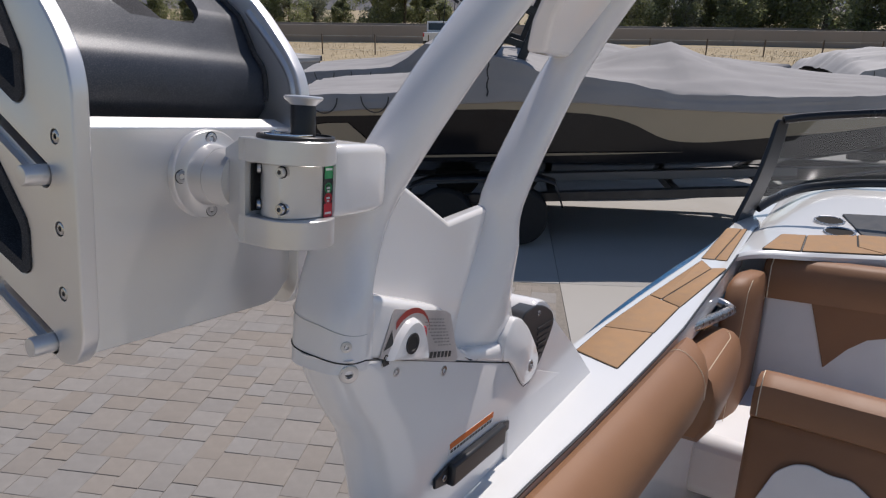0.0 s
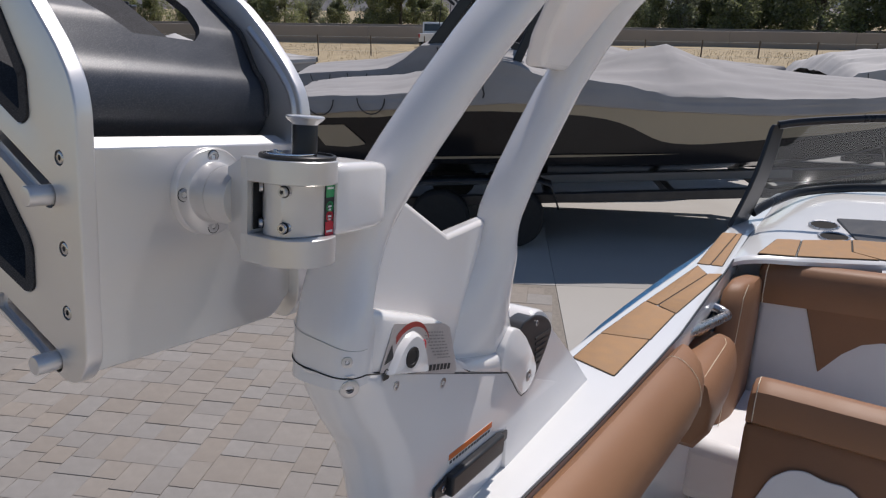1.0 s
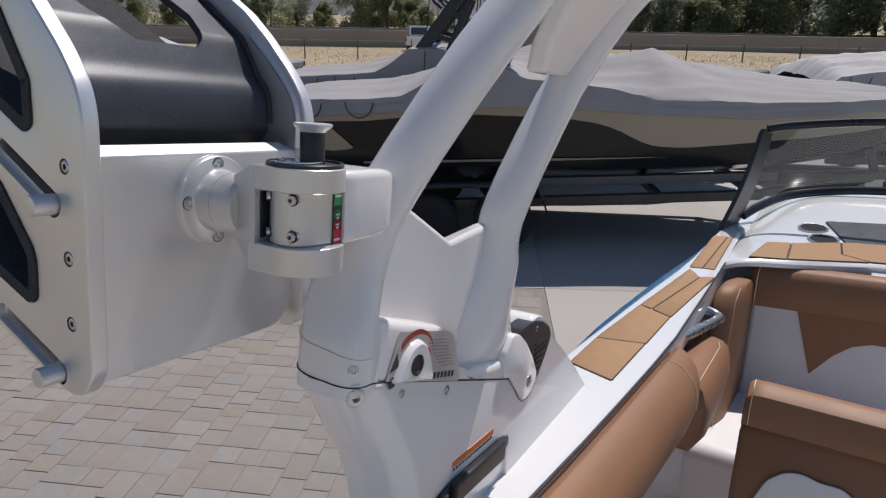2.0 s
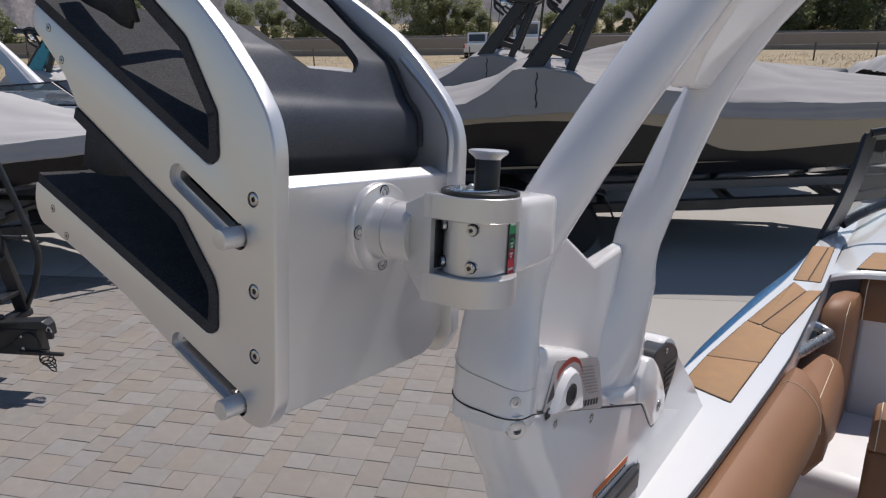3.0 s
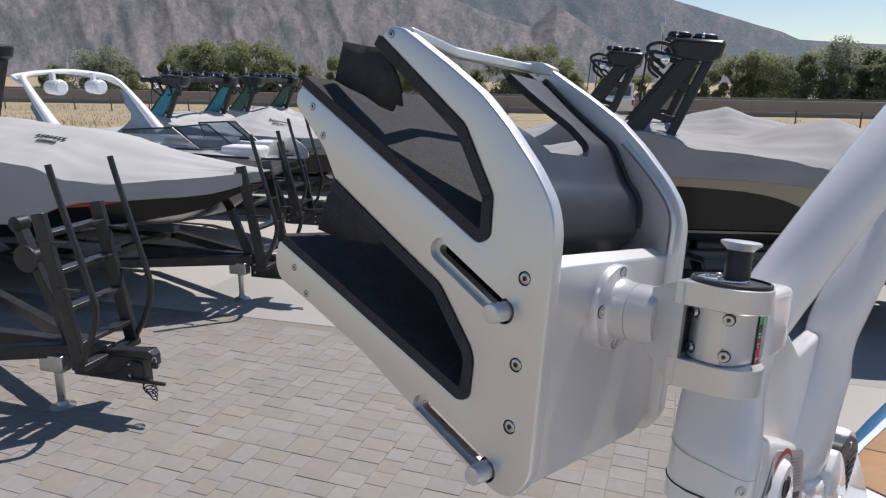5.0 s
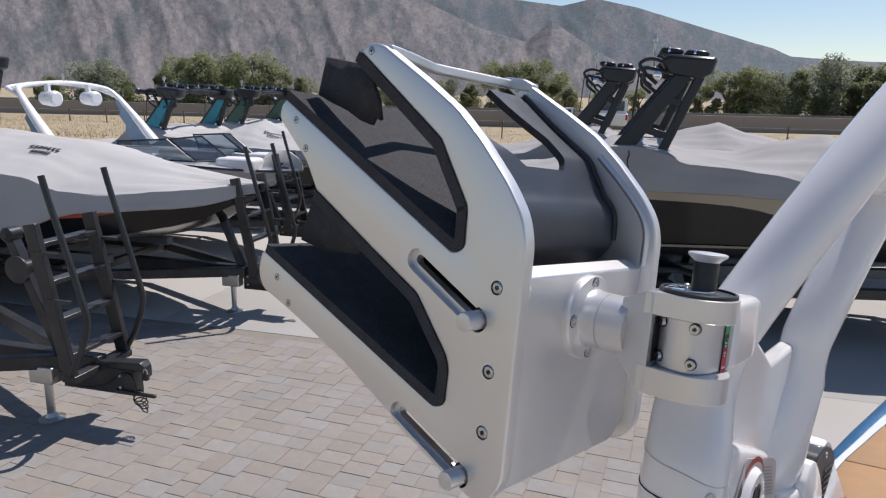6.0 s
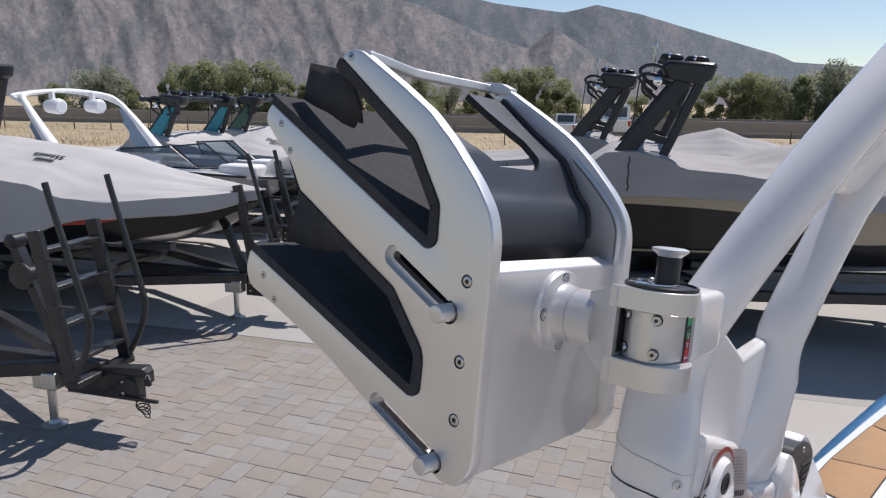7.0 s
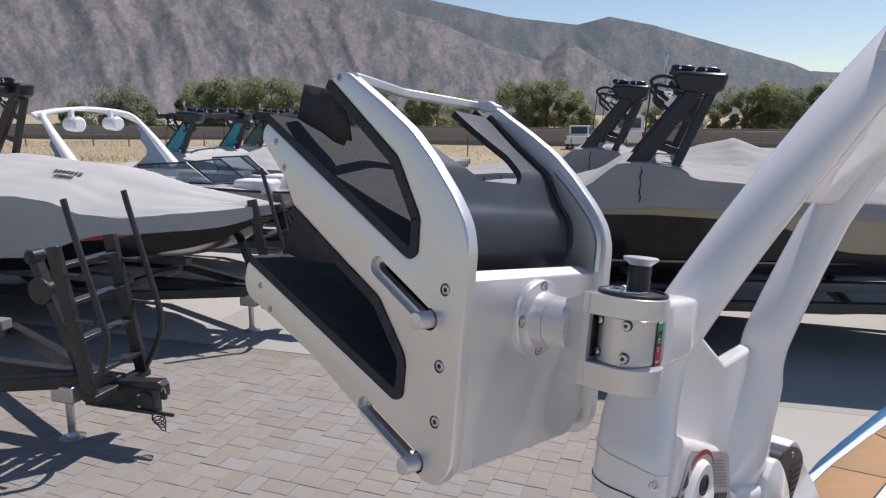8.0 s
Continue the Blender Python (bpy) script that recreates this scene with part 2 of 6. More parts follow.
def tube(bm, path, radius, n=16, caps=True, squash=1.0):
    """A pipe along a path; radius a number or one for each point."""
    pts = [Vector(p) for p in path]
    rs = radius if isinstance(radius, (list, tuple)) else [radius] * len(pts)
    d, s, up = frame_of(pts[1] - pts[0])
    rings = []
    for i, p in enumerate(pts):
        t = (pts[min(i + 1, len(pts) - 1)] - pts[max(i - 1, 0)]).normalized()
        s = (s - t * s.dot(t)).normalized()
        up = s.cross(t)
        rings.append([p + rs[i] * (math.cos(a) * s + squash * math.sin(a) * up) for a in [2 * math.pi * k / n for k in range(n)]])
    return loft(bm, rings, True, caps)


def lathe(bm, profile, origin, axis, n=32):
    """Turns a profile of (radius, along) round an axis."""
    d, s, up = frame_of(axis)
    o = Vector(origin)
    rings = [[o + d * h + max(r, 1e-5) * (math.cos(a) * s + math.sin(a) * up) for a in [2 * math.pi * k / n for k in range(n)]] for r, h in profile]
    return loft(bm, rings)


def smooth_line(points, steps=6):
    """A Catmull-Rom line through points."""
    p = [Vector(q) for q in points]
    p = [2 * p[0] - p[1], *p, 2 * p[-1] - p[-2]]
    out = []
    for i in range(1, len(p) - 2):
        for k in range(steps):
            t = k / steps
            out.append(0.5 * (2 * p[i] + (p[i + 1] - p[i - 1]) * t + (2 * p[i - 1] - 5 * p[i] + 4 * p[i + 1] - p[i + 2]) * t * t
                              + (3 * p[i] - p[i - 1] - 3 * p[i + 1] + p[i + 2]) * t ** 3))
    return out + [p[-2]]


def rounded(points, radii, steps=5):
    """A closed outline with its corners rounded."""
    out, n = [], len(points)
    for i in range(n):
        p, a, b = (Vector(points[k % n]) for k in (i, i - 1, i + 1))
        r = radii if isinstance(radii, (int, float)) else radii[i]
        u1, u2 = (a - p), (b - p)
        r = min(r, 0.45 * u1.length, 0.45 * u2.length)
        if r <= 0:
            out.append(p)
            continue
        p1, p2 = p + u1.normalized() * r, p + u2.normalized() * r
        out += [(1 - t) ** 2 * p1 + 2 * t * (1 - t) * p + t * t * p2 for t in [k / steps for k in range(steps + 1)]]
    return out


def inset(points, d):
    """Moves a closed 2D outline inwards by d (counter-clockwise outlines)."""
    n, out = len(points), []
    for i in range(n):
        p, a, b = (Vector(points[k % n][:2]) for k in (i, i - 1, i + 1))
        e1, e2 = (p - a), (b - p)
        if e1.length < 1e-9 or e2.length < 1e-9:
            out.append(p.copy())
            continue
        n1, n2 = Vector((-e1.y, e1.x)).normalized(), Vector((-e2.y, e2.x)).normalized()
        mid = (n1 + n2)
        mid = mid / max(0.35, mid.length_squared / 2)
        out.append(p + mid * d)
    return out


def fill(bm, loops):
    """Fills closed loops of verts (the first outside, the others holes) with faces."""
    edges = []
    for vs in loops:
        for i in range(len(vs)):
            e = bm.edges.get((vs[i - 1], vs[i])) or bm.edges.new((vs[i - 1], vs[i]))
            edges.append(e)
    bmesh.ops.triangle_fill(bm, use_beauty=True, use_dissolve=False, edges=edges)


def slab(bm, outline, holes, z0, z1, edge=0.0, edge0=0.0):
    """A plate between z0 and z1 with rounded rims (edge at z1, edge0 at z0) and holes right through."""
    rings = []
    for e, z, sign in ((edge0, z0, 1), (edge, z1, -1)):
        if e:
            step = [(e * (1 - math.sin(a)), e * (1 - math.cos(a))) for a in (0, 0.4, 0.8, 1.2, math.pi / 2)]
            step = [(i, z + sign * h) for i, h in step]
        else:
            step = [(0, z)]
        rings += step if sign > 0 else step[::-1]
    vs = [[bm.verts.new((p.x, p.y, z)) for p in inset(outline, i)] for i, z in rings]
    n = len(outline)
    for a, b in zip(vs, vs[1:]):
        for i in range(n):
            j = (i + 1) % n
            bm.faces.new((a[i], a[j], b[j], b[i]))
    lo, hi = [vs[0]], [vs[-1]]
    for h in holes:
        a, b = [bm.verts.new((p[0], p[1], z0)) for p in h], [bm.verts.new((p[0], p[1], z1)) for p in h]
        for i in range(len(h)):
            j = (i + 1) % len(h)
            bm.faces.new((a[i], b[i], b[j], a[j]))
        lo.append(a)
        hi.append(b)
    fill(bm, lo)
    fill(bm, hi)
    return bm


def ccw(pts):
    area = sum(pts[i - 1][0] * pts[i][1] - pts[i][0] * pts[i - 1][1] for i in range(len(pts)))
    return pts if area > 0 else pts[::-1]


def capsule(a, b, r, n=10):
    a, b = Vector(a[:2]), Vector(b[:2])
    d = (b - a).normalized()
    q = Vector((-d.y, d.x))
    out = []
    for c, start in ((b, -math.pi / 2), (a, math.pi / 2)):
        for k in range(n + 1):
            w = start + math.pi * k / n
            out.append(c + r * (math.cos(w) * d + math.sin(w) * q))
    return out


def ring2d(c, r, n=24):
    return [Vector((c[0] + r * math.cos(2 * math.pi * k / n), c[1] + r * math.sin(2 * math.pi * k / n))) for k in range(n)]


def grid(bm, rows):
    vs = [[bm.verts.new(p) for p in r] for r in rows]
    for a, b in zip(vs, vs[1:]):
        for i in range(len(a) - 1):
            bm.faces.new((a[i], a[i + 1], b[i + 1], b[i]))
    return bm


def mm(*p):
    return Vector(p) * 0.001


def basis(o, x, y, z):
    return Matrix(((x[0], y[0], z[0], o[0]), (x[1], y[1], z[1], o[1]), (x[2], y[2], z[2], o[2]), (0, 0, 0, 1)))


# The boat's own axes: x to starboard, y up, z aft; it stands pitched on its trailer.
BOAT = basis((1.0106, 1.0744, 2.4346), (0.8917, -0.4524, 0.0170), (0.0447, 0.1254, 0.9911), (-0.4505, -0.8830, 0.1320))


def interp(x, table):
    for (a, fa), (b, fb) in zip(table, table[1:]):
        if x <= b or (b, fb) == table[-1]:
            t = (x - a) / (b - a)
            return fa + (fb - fa) * t
    return table[-1][1]


def socket_screw(parent, name, p, axis, r, proud=0.0006, ring=True, label=""):
    """A countersunk or cap screw with a hex socket; ring: a black ring as the shadow round its head."""
    bm = bmesh.new()
    lathe(bm, [(r * 1.0, -0.004), (r, proud * 0.6), (r * 0.88, proud), (r * 0.44, proud), (r * 0.42, proud - 0.0012), (0, proud - 0.0012)], p, axis, 20)
    s = part(name, bm, STEEL, parent, label)
    bm = bmesh.new()
    lathe(bm, [(r * 0.40, proud - 0.0012), (r * 0.38, proud - 0.0009), (0, proud - 0.0009)], p, axis, 6)
    part("socket", bm, SOCKET, s, "dark hex socket")
    if ring:
        bm = bmesh.new()
        lathe(bm, [(r * 1.0, 0.00005), (r * 1.14, 0.0002), (r * 1.14, -0.001)], p, axis, 20)
        part("rim", bm, BLACK_HOLE, s, "dark shadow ring round the screw")
    return s


# ---- ground, road, hills ----
def setting(name, bm, material, label="", smooth=False, bevel=0.0):
    ob = part(name, bm, material, None, label, smooth=smooth, bevel=bevel)
    ob["kind"] = "structure"
    return ob


bm = bmesh.new()
rows = []
for y in (-120, -40, -10, 10, 24, 34, 48, 70, 140, 400, 1200, 3200):
    rows.append([(x, y, (-0.03 if y < 26 else (0.12 if y < 60 else 0.1)) + (0.25 if 26 < y < 50 else 0) * (0.5 + 0.5 * math.sin(x * 0.13))) for x in (-2600, -900, -300, -120, -60, -36, -24, -14, -6, 0, 6, 14, 24, 36, 60, 120, 300, 900, 2600)])
grid(bm, rows)
setting("ground", bm, DIRT, "dry straw-coloured ground reaching to the hills", smooth=True)

# concrete yard with a joint pattern, and the bed under the pavers
for x0, x1, y0, y1 in ((1.894, 7.4, -6.0, 7.1), (7.406, 13.5, -6.0, 7.1)):
    setting("concrete_slab", boxed(x0, x1, y0, y1, -0.2, 0.0), CONCRETE, "pale concrete yard slab", bevel=0.002)
for x0, x1 in ((-22, -16), (-15.99, -10), (-9.99, -4), (-3.994, 1.89), (1.894, 7.4), (7.406, 13.5), (13.506, 20)):
    for y0, y1 in ((7.104, 12.6), (12.606, 18.2), (18.206, 24.5)):
        setting("concrete_slab", boxed(x0, x1, y0, y1, -0.2, 0.0), CONCRETE, "pale concrete yard slab", bevel=0.002)
setting("paver_bed", boxed(-16, 1.89, -6.0, 7.10, -0.2, -0.0045), JOINT, "sand bed between the pavers")

# road: barrier walls and carriageway
setting("road", boxed(-900, 900, 56.2, 78, -0.1, 0.35), ASPHALT, "asphalt highway behind the barrier")
for k in range(-28, 29):
    setting("barrier_wall", boxed(k * 9.0, k * 9.0 + 8.995, 55.0, 55.35, -0.3, 1.4), WALL_CONCRETE, "brown-grey concrete road barrier", bevel=0.02)
    setting("far_barrier", boxed(k * 9.0, k * 9.0 + 8.98, 79.0, 79.3, -0.3, 1.12), WALL_CONCRETE, "far concrete road barrier", bevel=0.02)

# dry grass strip
rng = random.Random(5)
verts, faces = [], []
for _ in range(60000):
    x, y = rng.uniform(-52, 42), rng.uniform(26, 54)
    h, a, w = rng.uniform(0.06, 0.2) + (0.2 if rng.random() < 0.04 else 0), rng.uniform(0, 6.28), rng.uniform(0.01, 0.03)
    dx, dy = math.cos(a) * w, math.sin(a) * w
    lx, ly = rng.uniform(-0.15, 0.15), rng.uniform(-0.15, 0.15)
    i = len(verts)
    z = 0.05 + (0.25 * (0.5 + 0.5 * math.sin(x * 0.13)) if 30 < y < 48 else 0)
    verts += [(x - dx, y - dy, z - 0.1), (x + dx, y + dy, z - 0.1), (x + lx, y + ly, z + h)]
    faces.append((i, i + 1, i + 2))
me = bpy.data.meshes.new("dry_grass")
me.from_pydata(verts, [], faces)
me.materials.append(DRY_GRASS)
tagged(new("dry_grass", me), "dry yellow grass strip before the road", "grass", kind="stuff")


def wire_fence():
    f = thing("wire_fence", "thin wire fence on steel posts in dry grass", "fence", pose(0, 40, 0))
    for k in range(-20, 16):
        part("post", boxed(k * 3.0 - 0.03, k * 3.0 + 0.03, -0.03, 0.03, -0.1, 1.25), BARK, f)
    for z in (0.4, 0.8, 1.15):
        part("wire", boxed(-60, 46, -0.006, 0.006, z, z + 0.012), ZINC, f)


wire_fence()


# mountains: a rocky front ridge before a longer scrub-covered one
def hill_mat(name, rock, pale, scrub, cover):
    """Bare rock in ribs and screes with darker scrub along the gullies; cover: how much of it is scrub."""
    m = bpy.data.materials.new(name)
    m.use_nodes = True
    nt = m.node_tree
    bsdf = nt.nodes["Principled BSDF"]
    bsdf.inputs["Roughness"].default_value = 0.95
    bsdf.inputs["Specular IOR Level"].default_value = 0.1
    co = nt.nodes.new("ShaderNodeTexCoord")

    def field(stretch, scale, detail, rough):
        mp = nt.nodes.new("ShaderNodeMapping")
        mp.inputs["Scale"].default_value = stretch
        n = nt.nodes.new("ShaderNodeTexNoise")
        for key, value in (("Scale", scale), ("Detail", detail), ("Roughness", rough)):
            n.inputs[key].default_value = value
        nt.links.new(co.outputs["UV"], mp.inputs["Vector"])
        nt.links.new(mp.outputs[0], n.inputs["Vector"])
        return n.outputs["Fac"]

    def between(fac, lo, hi):
        r = nt.nodes.new("ShaderNodeMapRange")
        r.inputs[1].default_value, r.inputs[2].default_value = lo, hi
        nt.links.new(fac, r.inputs[0])
        return r.outputs[0]

    def blend(fac, x, y, mode="MIX"):
        k = nt.nodes.new("ShaderNodeMix")
        k.data_type, k.blend_type = "RGBA", mode
        for socket, value in ((0, fac), (6, x), (7, y)):
            if isinstance(value, bpy.types.NodeSocket):
                nt.links.new(value, k.inputs[socket])
            else:
                k.inputs[socket].default_value = value
        return k.outputs[2]

    col = blend(between(field((1.25, 0.8, 1), 0.016, 13, 0.78), 0.40, 0.60), (*rock, 1), (*pale, 1))
    col = blend(between(field((1.1, 0.6, 1), 0.0075, 12, 0.74), 0.55 - cover, 0.66 - cover), col, (*scrub, 1))
    speck = between(field((1.0, 1.0, 1), 0.085, 9, 0.85), 0.36, 0.64)
    shade = nt.nodes.new("ShaderNodeCombineColor")
    for k in range(3):
        r = nt.nodes.new("ShaderNodeMapRange")
        r.inputs[3].default_value, r.inputs[4].default_value = 0.7, 1.28
        nt.links.new(speck, r.inputs[0])
        nt.links.new(r.outputs[0], shade.inputs[k])
    col = blend(1.0, col, shade.outputs[0], "MULTIPLY")
    nt.links.new(col, bsdf.inputs["Base Color"])
    return m


def mountain(name, label, ridge, near, far, material, seed, rough, columns=640, steps=100):
    """A slope that rises from the plain to a ridge given as (azimuth, elevation) seen from the yard."""
    rows = []
    for k in range(steps + 1):
        f = k / steps
        row = []
        for j in range(columns + 1):
            az = -80 + 125 * j / columns
            d = near + (far - near) * f
            h = math.tan(radians(interp(az, ridge))) * far * f ** 1.15
            x, y = math.sin(radians(az)) * d, math.cos(radians(az)) * d
            # ribs and gullies run down the slope and split towards its foot
            w = az * 0.7 + 1.8 * f + 0.9 * noise.noise(Vector((az * 0.15, f * 2.0, seed)))
            big = 1 - 2 * abs(noise.noise(Vector((w * 0.45, f * 0.8, seed + 2))))
            mid = 1 - 2 * abs(noise.noise(Vector((w * 1.3, f * 2.2, seed + 7))))
            fine = 1 - 2 * abs(noise.noise(Vector((w * 4.2, f * 5.0, seed + 9))))
            small = noise.fractal(Vector((az * 5.0, f * 12.0, seed)), 0.8, 2.1, 4)
            env = min(1, f * 4) * min(1, (1 - f) * 4 + 0.1)
            h += rough * env * (big * 20 + mid * 9 + fine * 4 + small * 2.5) - env * 8 * rough
            row.append((x, y, h if k else -5))
        rows.append(row)
    bm = bmesh.new()
    grid(bm, rows)
    # the rock pattern runs along the range and up its height
    uv = bm.loops.layers.uv.new("along_and_up")
    for face in bm.faces:
        for corner in face.loops:
            p = corner.vert.co
            corner[uv].uv = (math.atan2(p.x, p.y) * far, p.z * 1.15)
    setting(name, bm, material, label, smooth=True)


# aerial haze is mixed into both colours: bluish, and paler for the far ridge
ROCK = hill_mat("hazy_mountain_rock", (0.116, 0.114, 0.124), (0.208, 0.19, 0.188), (0.09, 0.102, 0.108), 0.06)
SCRUB = hill_mat("hazy_mountain_scrub", (0.15, 0.156, 0.172), (0.185, 0.18, 0.188), (0.112, 0.135, 0.15), 0.12)
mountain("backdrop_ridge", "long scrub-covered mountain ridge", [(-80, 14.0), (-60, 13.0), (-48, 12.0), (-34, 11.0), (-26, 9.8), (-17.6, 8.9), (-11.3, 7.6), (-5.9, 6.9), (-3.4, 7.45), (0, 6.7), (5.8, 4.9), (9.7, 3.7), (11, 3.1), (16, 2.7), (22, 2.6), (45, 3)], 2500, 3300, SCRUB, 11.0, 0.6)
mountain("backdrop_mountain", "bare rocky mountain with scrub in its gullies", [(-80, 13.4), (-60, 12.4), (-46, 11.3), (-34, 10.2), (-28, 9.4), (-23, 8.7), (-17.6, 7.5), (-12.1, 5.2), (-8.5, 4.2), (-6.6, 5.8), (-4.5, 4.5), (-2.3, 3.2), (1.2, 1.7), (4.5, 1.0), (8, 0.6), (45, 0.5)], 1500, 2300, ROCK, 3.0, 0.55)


# trees
def crown_mesh(seed, material, leaves=11000):
    r = random.Random(seed)
    blobs = [(Vector((r.uniform(-1.8, 1.8), r.uniform(-1.8, 1.8), r.uniform(0.9, 5.4))), r.uniform(0.5, 1.35)) for _ in range(17)]
    verts, faces = [], []
    for _ in range(leaves):
        c, q = r.choice(blobs)
        d = Vector((r.gauss(0, 1), r.gauss(0, 1), r.gauss(0, 1))).normalized()
        p = c + d * q * r.uniform(0.55, 1.05) * Vector((1, 1, 0.85)).length / 1.65
        a = Vector((r.gauss(0, 1), r.gauss(0, 1), r.gauss(0, 1))).normalized()
        b = a.cross(Vector((r.gauss(0, 1), r.gauss(0, 1), 1))).normalized()
        s = r.uniform(0.05, 0.15)
        i = len(verts)
        verts += [p + a * s, p + b * s * 0.6, p - a * s, p - b * s * 0.6]
        faces.append((i, i + 1, i + 2, i + 3))
    me = bpy.data.meshes.new("crown")
    me.from_pydata(verts, [], faces)
    me.materials.append(material)
    return me


def tree(seed, material, label):
    r = random.Random(seed)
    t = thing("tree", label, "tree", Matrix(), "roadside trees")
    bm = bmesh.new()
    tube(bm, [(0, 0, -0.2), (0.05, 0.02, 1.2), (0.1, -0.1, 2.6), (0.0, 0.1, 4.2)], [0.24, 0.18, 0.13, 0.05], 8)
    for _ in range(6):
        a, z = r.uniform(0, 6.28), r.uniform(1.3, 3.0)
        tube(bm, [(0.05, 0, z), (0.6 * math.cos(a), 0.6 * math.sin(a), z + 0.8), (1.3 * math.cos(a), 1.3 * math.sin(a), z + 1.7)], [0.09, 0.06, 0.02], 6)
    part("trunk", bm, BARK, t)
    c = new("crown", crown_mesh(seed, material))
    c.parent = t
    return t


KINDS = [tree(11, LEAF, "dark green roadside tree with an uneven crown"), tree(12, LEAF, "dark green roadside tree with an uneven crown"),
         tree(13, LEAF_PALE, "pale grey-green roadside tree"), tree(14, LEAF, "dark green roadside tree with an uneven crown")]
rng = random.Random(21)
plots = []
for az, d, s in ((-44.5, 88, 0.72), (-41.5, 86, 0.95), (-39.8, 92, 0.9), (-35.5, 90, 1.05), (-33.6, 86, 1.25), (-32, 92, 1.1), (-30.3, 88, 1.15), (-28.6, 90, 0.95), (-26.5, 95, 0.85), (-24, 92, 0.9), (-21.5, 98, 0.95),
                 (-19, 90, 0.85), (-17, 88, 1.05), (-15, 95, 0.8), (-13, 92, 0.75), (-10, 88, 1.1), (-8.0, 90, 1.15), (-6.6, 94, 1.0), (-5.2, 90, 0.7), (-2.5, 95, 0.6), (0.5, 97, 0.62), (3, 95, 0.7), (5, 92, 0.75),
                 (7, 88, 0.95), (8.6, 86, 1.0), (10.2, 90, 0.92), (11.8, 84, 1.08), (13.4, 86, 1.18), (15.2, 90, 1.2), (17, 86, 1.22), (19, 90, 1.35), (21, 88, 1.4), (23, 86, 1.45), (25.2, 90, 1.5), (27.5, 88, 1.5), (30, 90, 1.5), (33, 90, 1.4), (36, 92, 1.4)):
    plots.append((az, d, s))
    if rng.random() < 0.4:
        plots.append((az + rng.uniform(-0.9, 0.9), d + rng.uniform(5, 12), s * rng.uniform(0.7, 1.0)))
    if az > 6 and rng.random() < 0.35:
        plots.append((az + rng.uniform(-0.9, 0.9), d - rng.uniform(1, 4), s * rng.uniform(0.35, 0.6)))
first = set()
for n, (az, d, s) in enumerate(plots):
    x, y = 1.1 + math.sin(radians(az)) * d, 0.7 + math.cos(radians(az)) * d
    src = KINDS[rng.choice((0, 1, 2, 3, 0, 1))]
    m = pose(x, y, 0, 0, 0, rng.uniform(0, 360)) @ Matrix.Diagonal((s * rng.uniform(0.9, 1.25), s * rng.uniform(0.9, 1.2), s, 1))
    if src.name not in first:
        first.add(src.name)
        src.matrix_world = m
    else:
        c = copy_thing(src, m)
        c.matrix_world = m


# ---- board rack on the tower ----
UP_SLOT = [(-231, 169), (-38, 70.3), (-29.3, 75), (-30, 101), (-57.5, 143), (-144, 203)]
LOW_SLOT = [(-246, 40), (-42, -34.5), (-33.5, -30), (-33, -6), (-36, 2), (-67, 38), (-113, 61), (-184, 98)]
PLATE = [(-133, 209), (-121, 207), (-75, 181), (-46, 163), (-24, 144), (0, 119), (13, 101), (18, 84), (18.3, 50), (18.5, -68), (8, -83), (-6, -85),
         (-77, -55), (-138, -27), (-208, -3), (-249, 9), (-256.5, 23), (-252, 40),
         *LOW_SLOT, (-200, 121), (-239, 153), (-238, 163), *UP_SLOT]
PLATE_R = [6, 8, 6, 6, 6, 8, 8, 10, 0, 14, 12, 10, 10, 10, 10, 10, 8, 6, 3, 5, 4, 4, 3, 4, 3, 2, 6, 8, 5, 3, 5, 4, 4, 4, 3]
SLOTS = [((-70, 60.5), (-13, 31)), ((-74, -49), (-15, -73))]
BOLTS = [(0, 54), (0, 0.5), (0, -39)]
TIPS = [(-216, 152), (-201, 130), (-228, 21.5), (-210, 3), (-132, 203)]
GAP = 180
CLEVIS = Matrix.Translation((0, 0, -0.014))


